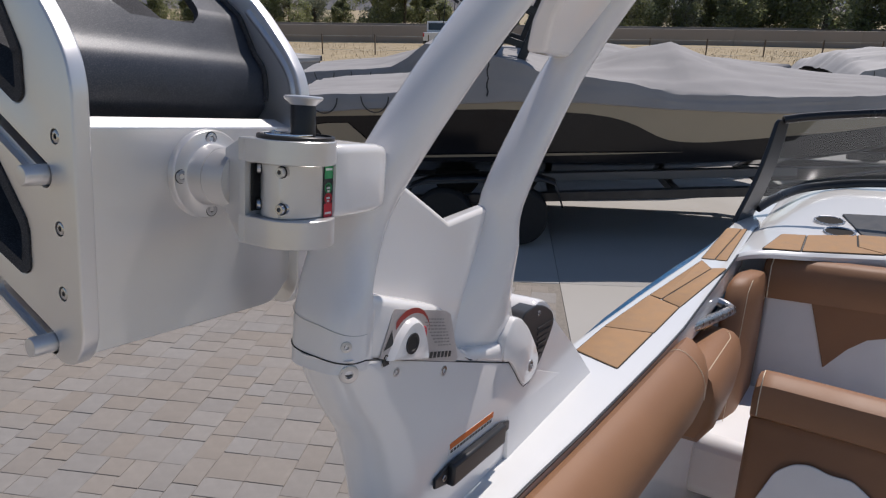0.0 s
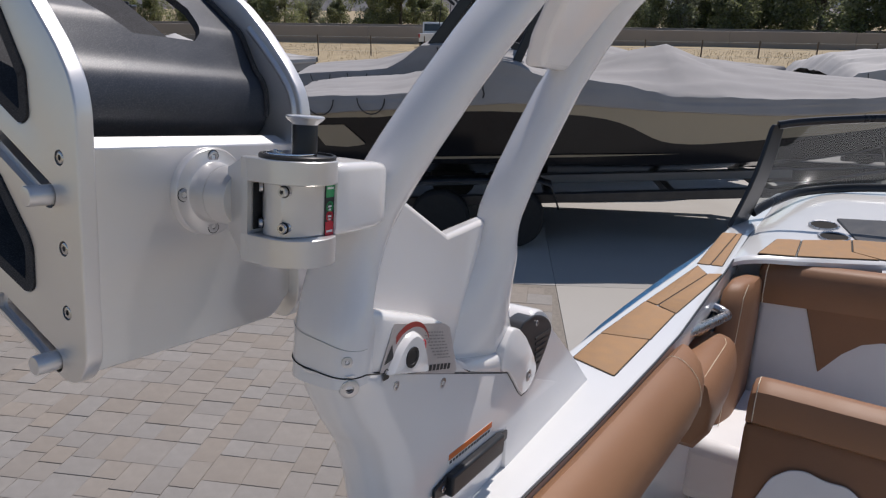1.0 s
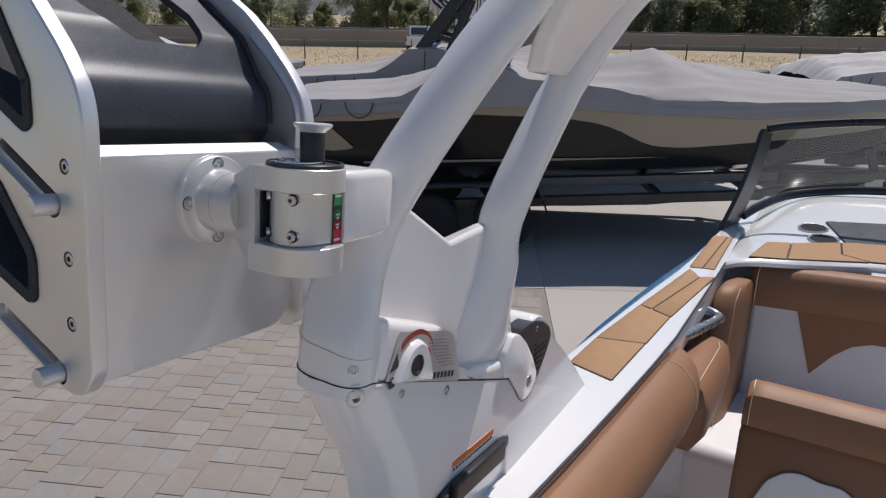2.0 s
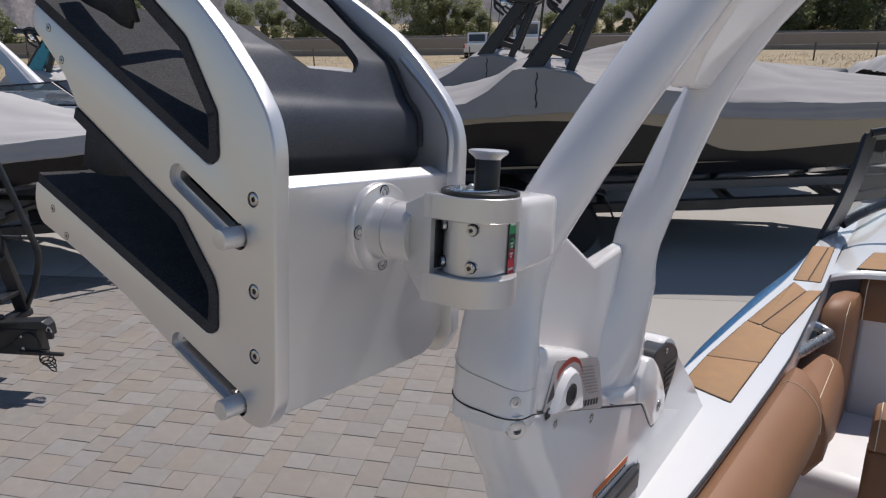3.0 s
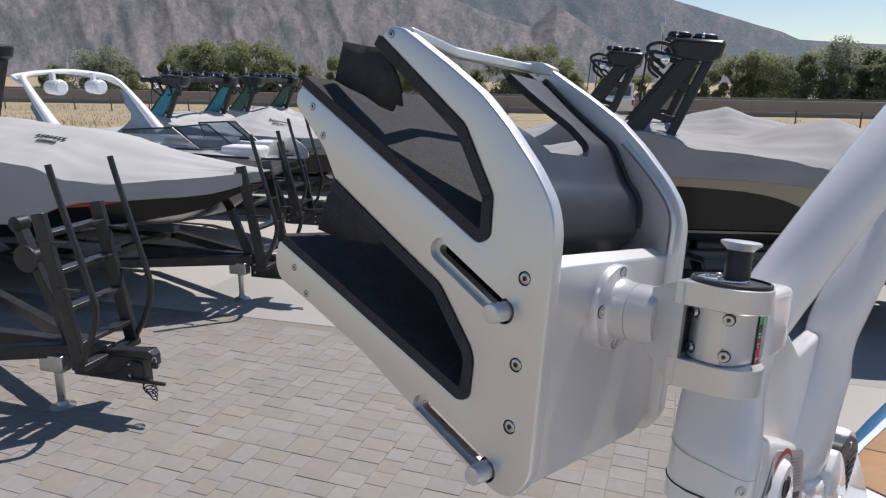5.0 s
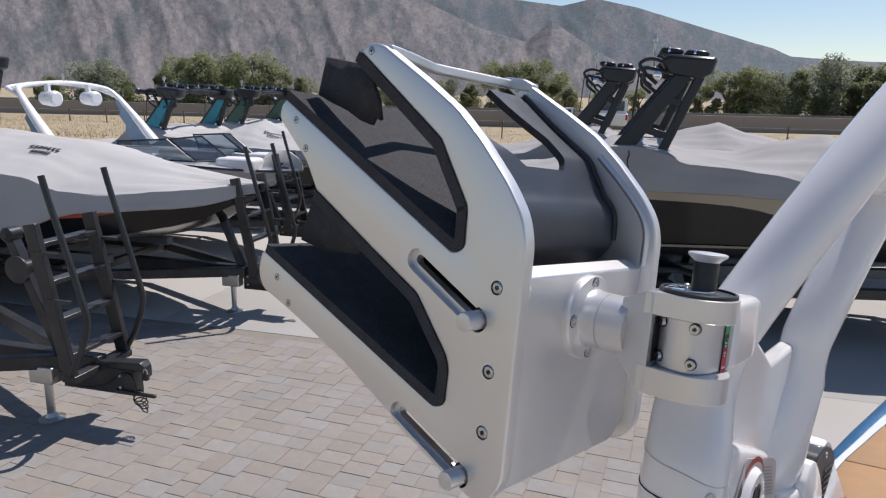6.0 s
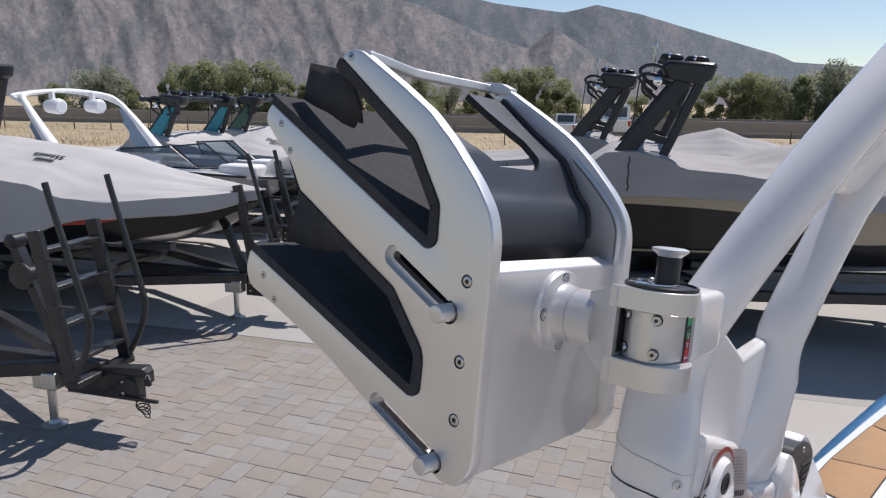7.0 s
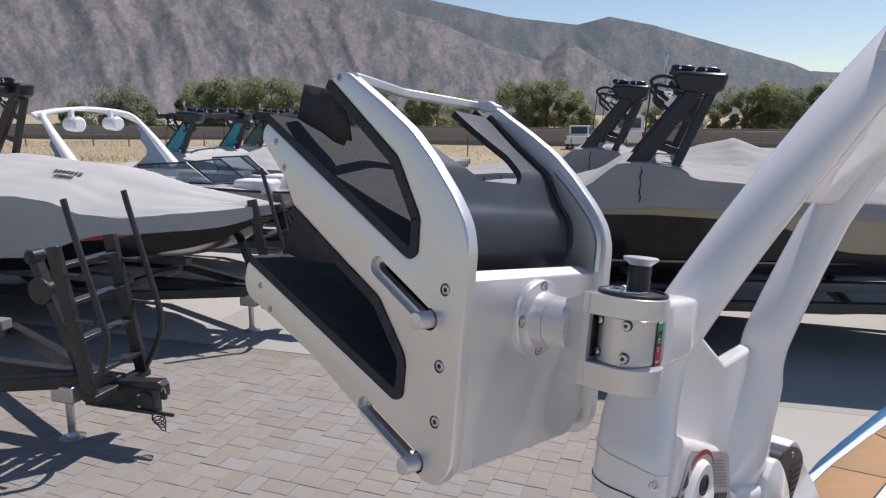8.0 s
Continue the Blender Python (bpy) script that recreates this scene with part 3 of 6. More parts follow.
def rack_plate(rack, z, front):
    outline = [p * 0.001 for p in rounded(ccw(PLATE), PLATE_R[::-1] if ccw(PLATE) != PLATE else PLATE_R)]
    wide = [[p * 0.001 for p in ccw(capsule(a, b, 8.0))] for a, b in SLOTS]
    slim = [[p * 0.001 for p in ccw(capsule(a, b, 3.6))] for a, b in SLOTS]
    holes = [[p * 0.001 for p in ring2d(b, 4.6)] for b in BOLTS]
    z *= 0.001
    bm = bmesh.new()
    slab(bm, outline, wide + holes, z - 0.0045, z, 0.0016, 0)
    slab(bm, outline, slim + holes, z - 0.0110, z - 0.0045, 0, 0.0016)
    pl = part("side_plate", bm, ALU, rack, "cut-out satin aluminium fork plate with rounded rim")
    for b in BOLTS:
        bm = bmesh.new()
        lathe(bm, [(0.0049, -0.0016), (0.0049, -0.0030), (0, -0.0030)], mm(b[0], b[1], 0) + Vector((0, 0, z)), (0, 0, 1), 20)
        part("bolt_seat", bm, BLACK_HOLE, pl, "dark counterbore")
        socket_screw(pl, "bolt", mm(b[0], b[1], 0) + Vector((0, 0, z - 0.001)), (0, 0, 1), 0.0037, 0.0008, False)
    for b in TIPS:
        socket_screw(pl, "screw", mm(b[0], b[1], 0) + Vector((0, 0, z)), (0, 0, 1), 0.0026, 0.0003, True)
    if front:
        for a, b in SLOTS:
            bm = bmesh.new()
            lathe(bm, [(0.0062, -0.012), (0.0062, 0.0125), (0.0056, 0.0135), (0.0048, 0.0137), (0, 0.0137)], mm(b[0], b[1], 0) + Vector((0, 0, z)), (0, 0, 1), 40)
            part("locking_pin", bm, ALU_BRIGHT, pl, "knurled bare aluminium pin at the slot's end")
            bm = bmesh.new()
            lathe(bm, [(0.0079, -0.0046), (0.0079, -0.0040), (0.0062, -0.0040)], mm(b[0], b[1], 0) + Vector((0, 0, z)), (0, 0, 1), 30)
            part("pin_washer", bm, BLACK_HOLE, pl, "dark gap round the pin")
    return pl


def liner(rack, line, name, label, thick=8.0, zs=(1.0, -0.5, -60, -120, -GAP - 9.5, -GAP - 12)):
    """Foam pad along a slot, from plate to plate."""
    radii = [0, 0] + [3.5] * (len(line) - 2) + [0, 0]
    pts = rounded([(2 * line[0][0] - line[1][0], 2 * line[0][1] - line[1][1]), *line, (2 * line[-1][0] - line[-2][0], 2 * line[-1][1] - line[-2][1])],
                  radii)[1:-1]
    inner = []
    for i, p in enumerate(pts):
        a, b = pts[max(i - 1, 0)], pts[min(i + 1, len(pts) - 1)]
        d = (b - a).normalized()
        inner.append(p + Vector((-d.y, d.x)) * thick)
    bm = bmesh.new()
    rows = []
    rng = random.Random(len(name))
    for k, z in enumerate(zs):
        g = 0.6 if k in (0, len(zs) - 1) else 0.0
        wob = [rng.uniform(-0.5, 0.5) for _ in pts]
        rows.append([mm(p.x, p.y, z) for p in pts] + [mm(q.x + (p - q).normalized().x * g, q.y + w * 0.3, z) for p, q, w in zip(pts[::-1], inner[::-1], wob)])
    loft(bm, rows)
    return part(name, bm, FOAM, rack, label)


def board_rack():
    rack = thing("board_rack", "satin aluminium wakeboard rack with black foam-lined slots", "board rack", BOAT)
    rack_plate(rack, 0, True)
    rack_plate(rack, -GAP, False)
    liner(rack, UP_SLOT[:4], "upper_slot_pad", "black foam lining of the upper board slot")
    liner(rack, UP_SLOT[3:], "jaw_pad", "black foam strip on the upper jaw", zs=(1.0, -0.5, -10, -20, -22))
    liner(rack, UP_SLOT[3:], "jaw_pad", "black foam strip on the upper jaw", zs=(-GAP + 1, -GAP + 0.5, -GAP, -GAP - 9.5, -GAP - 12))
    liner(rack, LOW_SLOT, "lower_slot_pad", "black foam lining of the lower board slot")
    # black sheets inside the slots: a dark flap and the shadow beside it in one shape
    for name, q in (("upper_curtain", [(-148, 196, -14), (-175, 200, -20), (-212, 206, -26), (-222, 176, -28), (-205, 170, -26), (-179, 163, -24), (-160, 155, -23), (-147, 152, -22), (-142, 159, -21), (-135, 156, -20), (-135, 170, -16)]),
                    ("lower_curtain", [(-185, 99, -14), (-226, 82, -28), (-240, 51, -31), (-200, 48, -24), (-150, 52, -17), (-128, 64, -14)])):
        bm = bmesh.new()
        c = Vector((0, 0, 0))
        for p in q:
            c += Vector(p) / len(q)
        ring = [bm.verts.new(mm(*p)) for p in q]
        mid = bm.verts.new(mm(c.x, c.y, c.z - 1))
        for i in range(len(ring)):
            bm.faces.new((ring[i - 1], ring[i], mid))
        cu = part(name, bm, FOAM, rack, "black sheet standing for a dark flap and the shadow inside the slot")
        so = cu.modifiers.new("thickness", "SOLIDIFY")
        so.thickness = 0.003
    # front panel with folded lower edge
    bm = bmesh.new()
    rings = []
    for z, top, low in ((-9, 65.8, -77), (-150, 65.8, -77), (-158, 65.8, -76), (-166, 65.8, -72), (-GAP + 8, 65.8, -67), (-GAP + 2, 62.5, -63), (-GAP - 1, 60.6, -59)):
        flare = 8 + 3.5 * (-60 - low) / 17 if low < -60 else 8
        rings.append([mm(x, y, z) for x, y in ((8, 60), (8, -50), (flare, low), (-6, low), (-6, 56), (-5, top - 1), (-2.5, top))])
    loft(bm, rings)
    part("mount_panel", bm, ALU, rack, "flat satin aluminium mounting panel", bevel=0.0012)
    for z0, z1 in ((-14, -52), (-82, -98), (-112, -122), (-150, -166)):
        part("foam_strip", boxed(-0.006, 0.0015, -0.0785, -0.0771, z1 * 0.001, z0 * 0.001), FOAM, rack, "thin black strip under the panel")
    # hood between the plates: bent sheet with a cut-out open to the top bar
    prof = smooth_line([(-124, 195, 0), (-88, 168, 0), (-58, 147.5, 0), (-49, 140.5, 0), (-41, 128, 0), (-32, 113.5, 0), (-24.5, 105.5, 0), (-20.5, 97, 0), (-19, 84, 0), (-20.5, 73, 0), (-26, 66, 0), (-33, 58, 0), (-35, 48, 0)], 4)
    bm = bmesh.new()

    def left_cut(v):
        return interp(v, [(113, -84), (131, -80), (147, -56), (164, -42), (205, -24)])

    def right_cut(v):
        return interp(v, [(113, -128), (131, -130), (138, -138), (147, -143), (157, -147), (180, -134), (205, -126)])

    low = next(i for i, p in enumerate(prof) if p.y < 134)
    rows_l, rows_r, rows_b = [], [], []
    for i, p in enumerate(prof):
        if i <= low:
            a, b = left_cut(p.y), right_cut(p.y)
            rows_l.append([mm(p.x, p.y, -11 + (a + 11) * k / 4) for k in range(5)])
            rows_r.append([mm(p.x, p.y, b + (-GAP + 1 - b) * k / 4) for k in range(5)])
        if i >= low:
            a, b = left_cut(prof[low].y), right_cut(prof[low].y)
            rows_b.append([mm(p.x, p.y, -11 + (a + 11) * k / 4) for k in range(5)] + [mm(p.x, p.y, a + (b - a) * k / 6) for k in range(1, 6)]
                          + [mm(p.x, p.y, b + (-GAP + 1 - b) * k / 4) for k in range(5)])
    grid(bm, rows_l)
    grid(bm, rows_r)
    grid(bm, rows_b)
    bmesh.ops.remove_doubles(bm, verts=bm.verts, dist=1e-6)
    hood = part("hood", bm, [HOOD, FOAM], rack, "bent dark grey sheet with a trapezoid cut-out")
    s = hood.modifiers.new("thickness", "SOLIDIFY")
    es = hood.modifiers.new('crisp', 'EDGE_SPLIT')
    es.split_angle = radians(40)
    s.thickness, s.offset, s.use_rim, s.material_offset, s.material_offset_rim = 0.006, -1, True, 1, 1
    # trim strips beside the hood and the stiffening rib on the back plate
    for z in (-12.2, -GAP + 1.2):
        bm = bmesh.new()
        tube(bm, [mm(p.x + 0.8, p.y + 0.8, z) for p in prof[:-14]], 0.0022, 8)
        part("hood_trim", bm, FOAM, rack, "black edge trim of the hood")
    bm = bmesh.new()
    rib = smooth_line([(-40, 146, 0), (-18, 126, 0), (2, 104, 0), (9, 88, 0), (9.5, 70, 0), (9.5, 62, 0)], 5)
    tube(bm, [mm(p.x, p.y, -GAP - 0.5) for p in rib], 0.0030, 10)
    part("rib", bm, ALU, rack)
    # top bar: a flat strip bent twice, with an upright tab at the far plate
    bar = [(-121, -5), (-127, -24), (-131, -36), (-147, -76), (-150, -84), (-150.5, -94), (-148, -130), (-144, -GAP - 2)]
    bm = bmesh.new()
    loft(bm, [[mm(x + dx, 205 + 0.02 * -z + dy, z) for dx, dy in ((-6.5, -4.5), (4.5, -5.5), (5.5, -4.5), (5.5, 1.5), (4.5, 2.5), (-6.5, 3.5))] for x, z in bar])
    part("top_bar", bm, ALU, rack, "bent flat bar between the plates", bevel=0.0008)
    bm = bmesh.new()
    loft(bm, [[mm(x, y, z) for x, y in ((-149, 204), (-118, 200), (-116, 207), (-128, 212), (-147, 214), (-151, 211))] for z in (-GAP + 0.5, -GAP - 10.5)])
    part("bar_tab", bm, ALU, rack, "upright tab that holds the bar", bevel=0.0012)
    # flange and boss on the panel
    bm = bmesh.new()
    lathe(bm, [(0.0305, 0.0075), (0.0305, 0.0125), (0.0295, 0.0138), (0.0232, 0.0142), (0.0212, 0.0152), (0.0203, 0.0175), (0.0200, 0.021), (0.0199, 0.0268), (0.0192, 0.0270), (0.0192, 0.0275),
               (0.0199, 0.0277), (0.0199, 0.047)], mm(0, 28.4, -98), (1, 0, 0), 56)
    fl = part("flange", bm, ALU_BRIGHT, rack, "round turned flange with four screws")
    for a in (90, 180, 270, 0):
        c = mm(14.0, 28.4 + 24.3 * math.sin(radians(a)), -98 - 24.3 * math.cos(radians(a)))
        socket_screw(fl, "screw", c, (1, 0, 0), 0.0042, 0.0006, True)
    # clevis: taper block and two rings
    bm = bmesh.new()
    rings = []
    for x, y0, y1, h in ((42, 7, 50, 20), (45, 6, 51, 21), (59, -7, 57, 24.5), (61, -8.7, 58.5, 25.2), (66, -8.7, 58.5, 25.7)):
        rings.append([mm(x, p.x, p.y) for p in rounded([(y0, -92 - h), (y1, -92 - h), (y1, -92 + h), (y0, -92 + h)], 1.5, 2)])
    loft(bm, rings)
    cl = part("clevis", bm, ALU_BRIGHT, rack, "machined clevis that holds the swivel", m=CLEVIS)
    for y0, y1 in ((43.5, 58.5), (-8.7, 9.5)):
        ring = [(60, -117.5), (84, -117.7)] + [(84 + 25.7 * math.sin(a), -92 - 25.7 * math.cos(a)) for a in [math.pi * k / 28 for k in range(1, 28)]] + [(84, -66.3), (60, -66.5)]
        bm = bmesh.new()
        rows = []
        for y, g in ((y0, 0.6), (y0 + 0.6, 0), (y1 - 0.6, 0), (y1, 0.6)):
            cx, cz = 80, -92
            rows.append([mm(cx + (x - cx) * (1 - g / 26), y, cz + (z - cz) * (1 - g / 26)) for x, z in ring])
        loft(bm, rows)
        part("ring", bm, ALU_BRIGHT, cl)
    # dark recess plate at the back of the clevis throat
    part("throat_plate", boxed(0.0661, 0.0668, 0.012, 0.042, -0.108, -0.071), BLACK_PLASTIC, cl, "black plate in the throat")
    # black cap with latch plate and plunger
    bm = bmesh.new()
    lathe(bm, [(0.0245, 0.0584), (0.0245, 0.0605), (0.0238, 0.0612), (0.0225, 0.0612), (0.0222, 0.0598), (0, 0.0598)], mm(84, 0, -92), (0, 1, 0), 48)
    cap = part("cap", bm, BLACK_PLASTIC, rack, "round black cap of the swivel", m=CLEVIS)
    bm = bmesh.new()
    slab(bm, [Vector((p.x, p.y)) * 0.001 for p in ccw(rounded([(66, 78), (66, 98), (76, 106), (90, 104), (94, 96), (94, 84), (84, 75), (74, 73)], 4))], [], 0.0599, 0.0618, 0.0006)
    bmesh.ops.transform(bm, matrix=Matrix(((1, 0, 0, 0), (0, 0, 1, 0), (0, -1, 0, 0), (0, 0, 0, 1))), verts=bm.verts)
    part("latch_plate", bm, CHROME, cap, "glossy latch plate")
    for x, z in ((72, -84), (73, -99), (82, -78), (86, -101)):
        bm = bmesh.new()
        lathe(bm, [(0.0019, 0.0617), (0.0019, 0.0627), (0.0012, 0.0632), (0, 0.0632)], mm(x, 0, z), (0, 1, 0), 12)
        part("rivet", bm, STEEL, cap)
    bm = bmesh.new()
    lathe(bm, [(0.0080, 0.0598), (0.0080, 0.0795), (0.0078, 0.080), (0, 0.080)], mm(85, 0, -97), (0, 1, 0), 40)
    part("plunger_stem", bm, BLACK_PLASTIC, cap, "black spring plunger stem")
    bm = bmesh.new()
    lathe(bm, [(0.0078, 0.0795), (0.0086, 0.0805), (0.0120, 0.0833), (0.0125, 0.0842), (0.0122, 0.0850), (0.0112, 0.0854), (0, 0.0857)], mm(85, 0, -97), (0, 1, 0), 48)
    part("plunger_head", bm, ALU_BRIGHT, cap, "flared bare aluminium pull head")
    return rack


board_rack()


def tower_swivel():
    """The tower's own half of the swivel: barrel with four bolts and the lock label."""
    sw = thing("rack_swivel", "turned aluminium swivel barrel with four bolts and a lock label", "swivel", BOAT @ CLEVIS)
    ring = [(84 - 21.5 * math.sin(a), -92 + 21.5 * math.cos(a)) for a in [math.pi * (k / 30) * 1.05 for k in range(31)]]
    ring = ring + [(88, -124), (101, -124), (101, -97), (99.5, -86), (96, -77), (91, -71.3)]
    bm = bmesh.new()
    loft(bm, [[mm(x, y, z) for x, z in ring] for y in (9.6, 43.4)])
    part("barrel", bm, ALU_BRIGHT, sw, "machined barrel", bevel=0.0008)
    for x, z in ((93, -70.5), (70.5, -75.0)):
        for y in (39.3, 16.5):
            ax = Vector((0.12, 0, 1)) if x > 80 else Vector((-0.62, 0, 0.78))
            socket_screw(sw, "bolt", mm(x, y, z), ax, 0.0033, 0.0022, True)
    # lock label: green over red with pictograms as plain bars
    bm = box(bmesh.new(), 0.0, 0.0085, -0.0005, 0.0355, 0, 0.0006)
    lm = Matrix.Translation(mm(101.3, 9.0, -99.2)) @ Matrix.Rotation(radians(90), 4, "Y")
    lab = part("lock_label", bm, DARK_PRINT, sw, "green and red lock label", m=lm)
    part("green_field", boxed(0.0004, 0.0081, 0.0255, 0.0350, 0.0006, 0.0008), GREEN, lab, "green field")
    part("red_field", boxed(0.0004, 0.0081, 0.0, 0.0095, 0.0006, 0.0008), RED, lab, "red field")
    for y, mt in ((0.0195, GREEN), (0.0130, RED)):
        bm = bmesh.new()
        lathe(bm, [(0.0034, 0.0006), (0.0034, 0.0009), (0.0028, 0.0009), (0.0028, 0.0006)], (0.0042, y, 0), (0, 0, 1), 24)
        part("symbol_ring", bm, mt, lab)
        part("symbol_bar", boxed(0.0026, 0.0058, y - 0.0006, y + 0.0006, 0.0006, 0.0009), STICKER_WHITE, lab)
        part("symbol_foot", boxed(0.0032, 0.0052, y - 0.0026, y - 0.0014, 0.0006, 0.0009), STICKER_WHITE, lab)
    for y in (0.0315, 0.0032):
        part("caption_bar", boxed(0.0012, 0.0073, y - 0.0007, y + 0.0007, 0.0008, 0.0009), STICKER_WHITE, lab)
    return sw


tower_swivel()


# ---- tower leg and its foot on the gunwale ----
def deck_y(z):
    return -284.3 - 0.0714 * (z + 742)


def front_axis(y):
    s = y / 200
    return 65.7 + 81.3 * s + 2.2 * s * s, -195.3 - 54.7 * s - 41.8 * s * s


def rear_axis(y):
    s = y / 200
    bend = max(0.0, y + 50) ** 2 / 200 if y < 50 else y
    lean = 0.0022 * max(0.0, y - 100) ** 2
    return 87 + 40 * s + lean, -398 - 0.53 * min(bend, 150) - 0.22 * max(0.0, bend - 150)


def tower():
    tw = thing("wake_tower", "glossy white wakeboard tower leg on a hinged gunwale foot", "tower", BOAT)
    # front leg
    bm = bmesh.new()
    rings = []
    for y in (-112, -100, -85, -72, -66, -60, -55, -48, -40, -25, -10, 5, 20, 40, 70, 110, 150, 200, 250, 300, 360, 420, 490, 560):
        cx, cz = front_axis(y)
        k = max(0.0, min(1.0, (45 - y) / 120))
        k = k * k * (3 - 2 * k)
        rx, rz = 22.7 + 8.5 * k, 22.7 + 3 * k
        cx = cx + (70 - cx) * k
        rear = interp(y, [(-112, -140), (-76, -141), (-53, -147), (-33, -155), (0, -168), (45, -176)])
        cz = cz + (rear - rz - cz) * k
        e = 1 - 0.42 * k
        rf = min(rz, interp(y, [(-112, 26), (-68, 26), (-58, 10), (-50, 9), (-20, 16), (20, 23), (45, 26), (600, 30)]))
        rings.append([mm(cx + rx * math.copysign(abs(math.cos(a)) ** e, math.cos(a)), y - 0.25 * (1 - k) * rx * math.cos(a), cz + (rz if math.sin(a) > 0 else rf) * math.copysign(abs(math.sin(a)) ** (1 - 0.05 * k), math.sin(a)))
                      for a in [2 * math.pi * q / 44 for q in range(44)]])
    loft(bm, rings)
    part("main_leg", bm, WHITE, tw)
    # forward leg: a round tube above, flaring below into a wedge that dies out on the web
    bm = bmesh.new()
    rings = []
    for y in (-166, -158, -150, -140, -130, -120, -110, -100, -90, -80, -70, -60, -50, -42, -34, -26, -18, -10, 0, 15, 40, 80, 120, 160, 200, 250, 300, 360):
        cx, cz = rear_axis(y)
        r = 23.5
        crease = interp(y, [(-166, -318), (-135, -325), (-115, -331), (-94, -341), (-68, -356), (-42, -371), (-14, -380), (0, cz + r)])
        front = interp(y, [(-166, -486), (-150, -472), (-135, -452), (-122, -440), (-105, -432), (-80, -427), (-55, -426), (0, cz - r)])
        crest = interp(y, [(-166, 93), (-150, 97), (-140, 99.5), (-130, 101), (-115, 102.5), (-100, 103.5), (-50, 107.5), (0, cx + r)])
        mid = interp(y, [(-166, -398), (-100, -396), (-50, -400), (0, cz)])
        w = min(1.0, max(0.0, -y / 60))
        ring = []
        for q in range(56):
            a = 2 * math.pi * q / 56
            c, sn = math.cos(a), math.sin(a)
            if y >= 0:
                ring.append(mm(cx + r * c, y, cz + r * sn))
                continue
            z = mid + (crease - mid) * sn if sn > 0 else mid + (mid - front) * sn
            if c >= 0 and sn > 0:
                base = cx + (80 - cx) * w
                x = base + (crest - base) * (c * (1 - w) + (1 - sn ** 1.5) * w)
            elif c >= 0:
                x = cx + (crest - cx) * c ** (1 - 0.45 * w)
            else:
                base = cx + (80 - cx) * w * max(0, sn)
                x = base + (r * (1 - w) + 12 * w) * c
            ring.append(mm(x, y, z))
        rings.append(ring)
    loft(bm, rings)
    part("forward_leg", bm, WHITE, tw)
    # gusset where the legs meet
    bm = bmesh.new()
    rings = []
    for y in (138, 150, 165, 200, 260, 330):
        bx, bz = rear_axis(y)
        zl = interp(y, [(138, -392), (165, -371), (200, -345), (330, -290)])
        xl = interp(y, [(138, bx - 5), (165, bx - 3), (200, front_axis(y)[0] + 4), (330, front_axis(y)[0])])
        rings.append([mm(x, y, z) for x, z in ((xl - 11, zl), (xl + 11, zl), (bx + 6 + (y - 138) * 0.06, bz), (bx - 16, bz))])
    loft(bm, rings)
    part("gusset", bm, WHITE, tw, bevel=0.005, seg=3)
    # arm that carries the swivel
    bm = bmesh.new()
    rings = []
    for z, g, sx in ((-122, 1, 0), (-124, 0, 0), (-135, 0, 0), (-150, 0, 0), (-166, 0.5, 0), (-176, 2, 0), (-184, 6, -1), (-196, 12, -3)):
        rings.append([mm(p.x + sx, p.y, z) for p in rounded([(62 + g, 8 + g), (105 - g, 8 + g), (105 - g, 56 - g), (62 + g, 56 - g)], 6, 5)])
    loft(bm, rings)
    part("swivel_arm", bm, WHITE, tw)
    # hinged lower casting between the seam and the pocket ledge
    def seam(z):
        return -107 - 0.319 * (-z - 177)

    def ledge(z):
        return interp(-z, [(140, -46), (169, -54), (262, -83), (280, -92), (293, -113), (306, -132), (330, -146), (405, -157), (440, -161)])
    bm = bmesh.new()
    prof = []
    for z in (-170, -178, -188, -200, -230, -262, -272, -280, -287, -293, -300, -306, -316, -330, -350, -380, -405, -425):
        top, bot = ledge(z), seam(z) + 1
        xo = interp(-z, [(170, 98.5), (178, 100.8), (188, 101.7), (200, 102), (450, 102)])
        prof.append([mm(x, y, z) for x, y in ((44, bot), (xo - 1, bot), (xo, bot + 2), (xo, top - 8), (xo - 0.7, top - 4.5), (xo - 2.4, top - 1.8), (xo - 5, top - 0.4), (xo - 9, top), (44, top))])
    loft(bm, prof)
    part("hinge_casting", bm, WHITE, tw)
    # thin web with the vee notch
    bm = bmesh.new()
    web = [(-185, -70), (-185, 43), (-205, 33), (-306, -18.5), (-381, -12.5), (-402, -12), (-402, -165), (-300, -130), (-262, -100)]
    loft(bm, [[mm(x + (z + 306) * 0.03, y, z) for z, y in web] for x in (67, 83)])
    part("web", bm, WHITE, tw, bevel=0.0045, seg=4)
    # foot: lower casting fixed to the gunwale
    bm = bmesh.new()
    rings = []
    for y in (-101, -104, -112, -125, -140, -155, -172, -188, -205, -225, -245, -262, -285, -322):
        zr = interp(-y, [(101, -138), (119, -146), (155, -166), (188, -189), (225, -203), (258, -211), (322, -226)])
        zf = interp(-y, [(101, -158), (107, -177), (140, -281), (188, -431), (205, -470), (240, -560), (290, -713), (322, -760)])
        xi = interp(-y, [(101, 100), (112, 102), (240, 102.5), (290, 99), (322, 96)])
        xo, r = 35, 30 if y < -112 else min(30, (zr - zf) * 0.45)
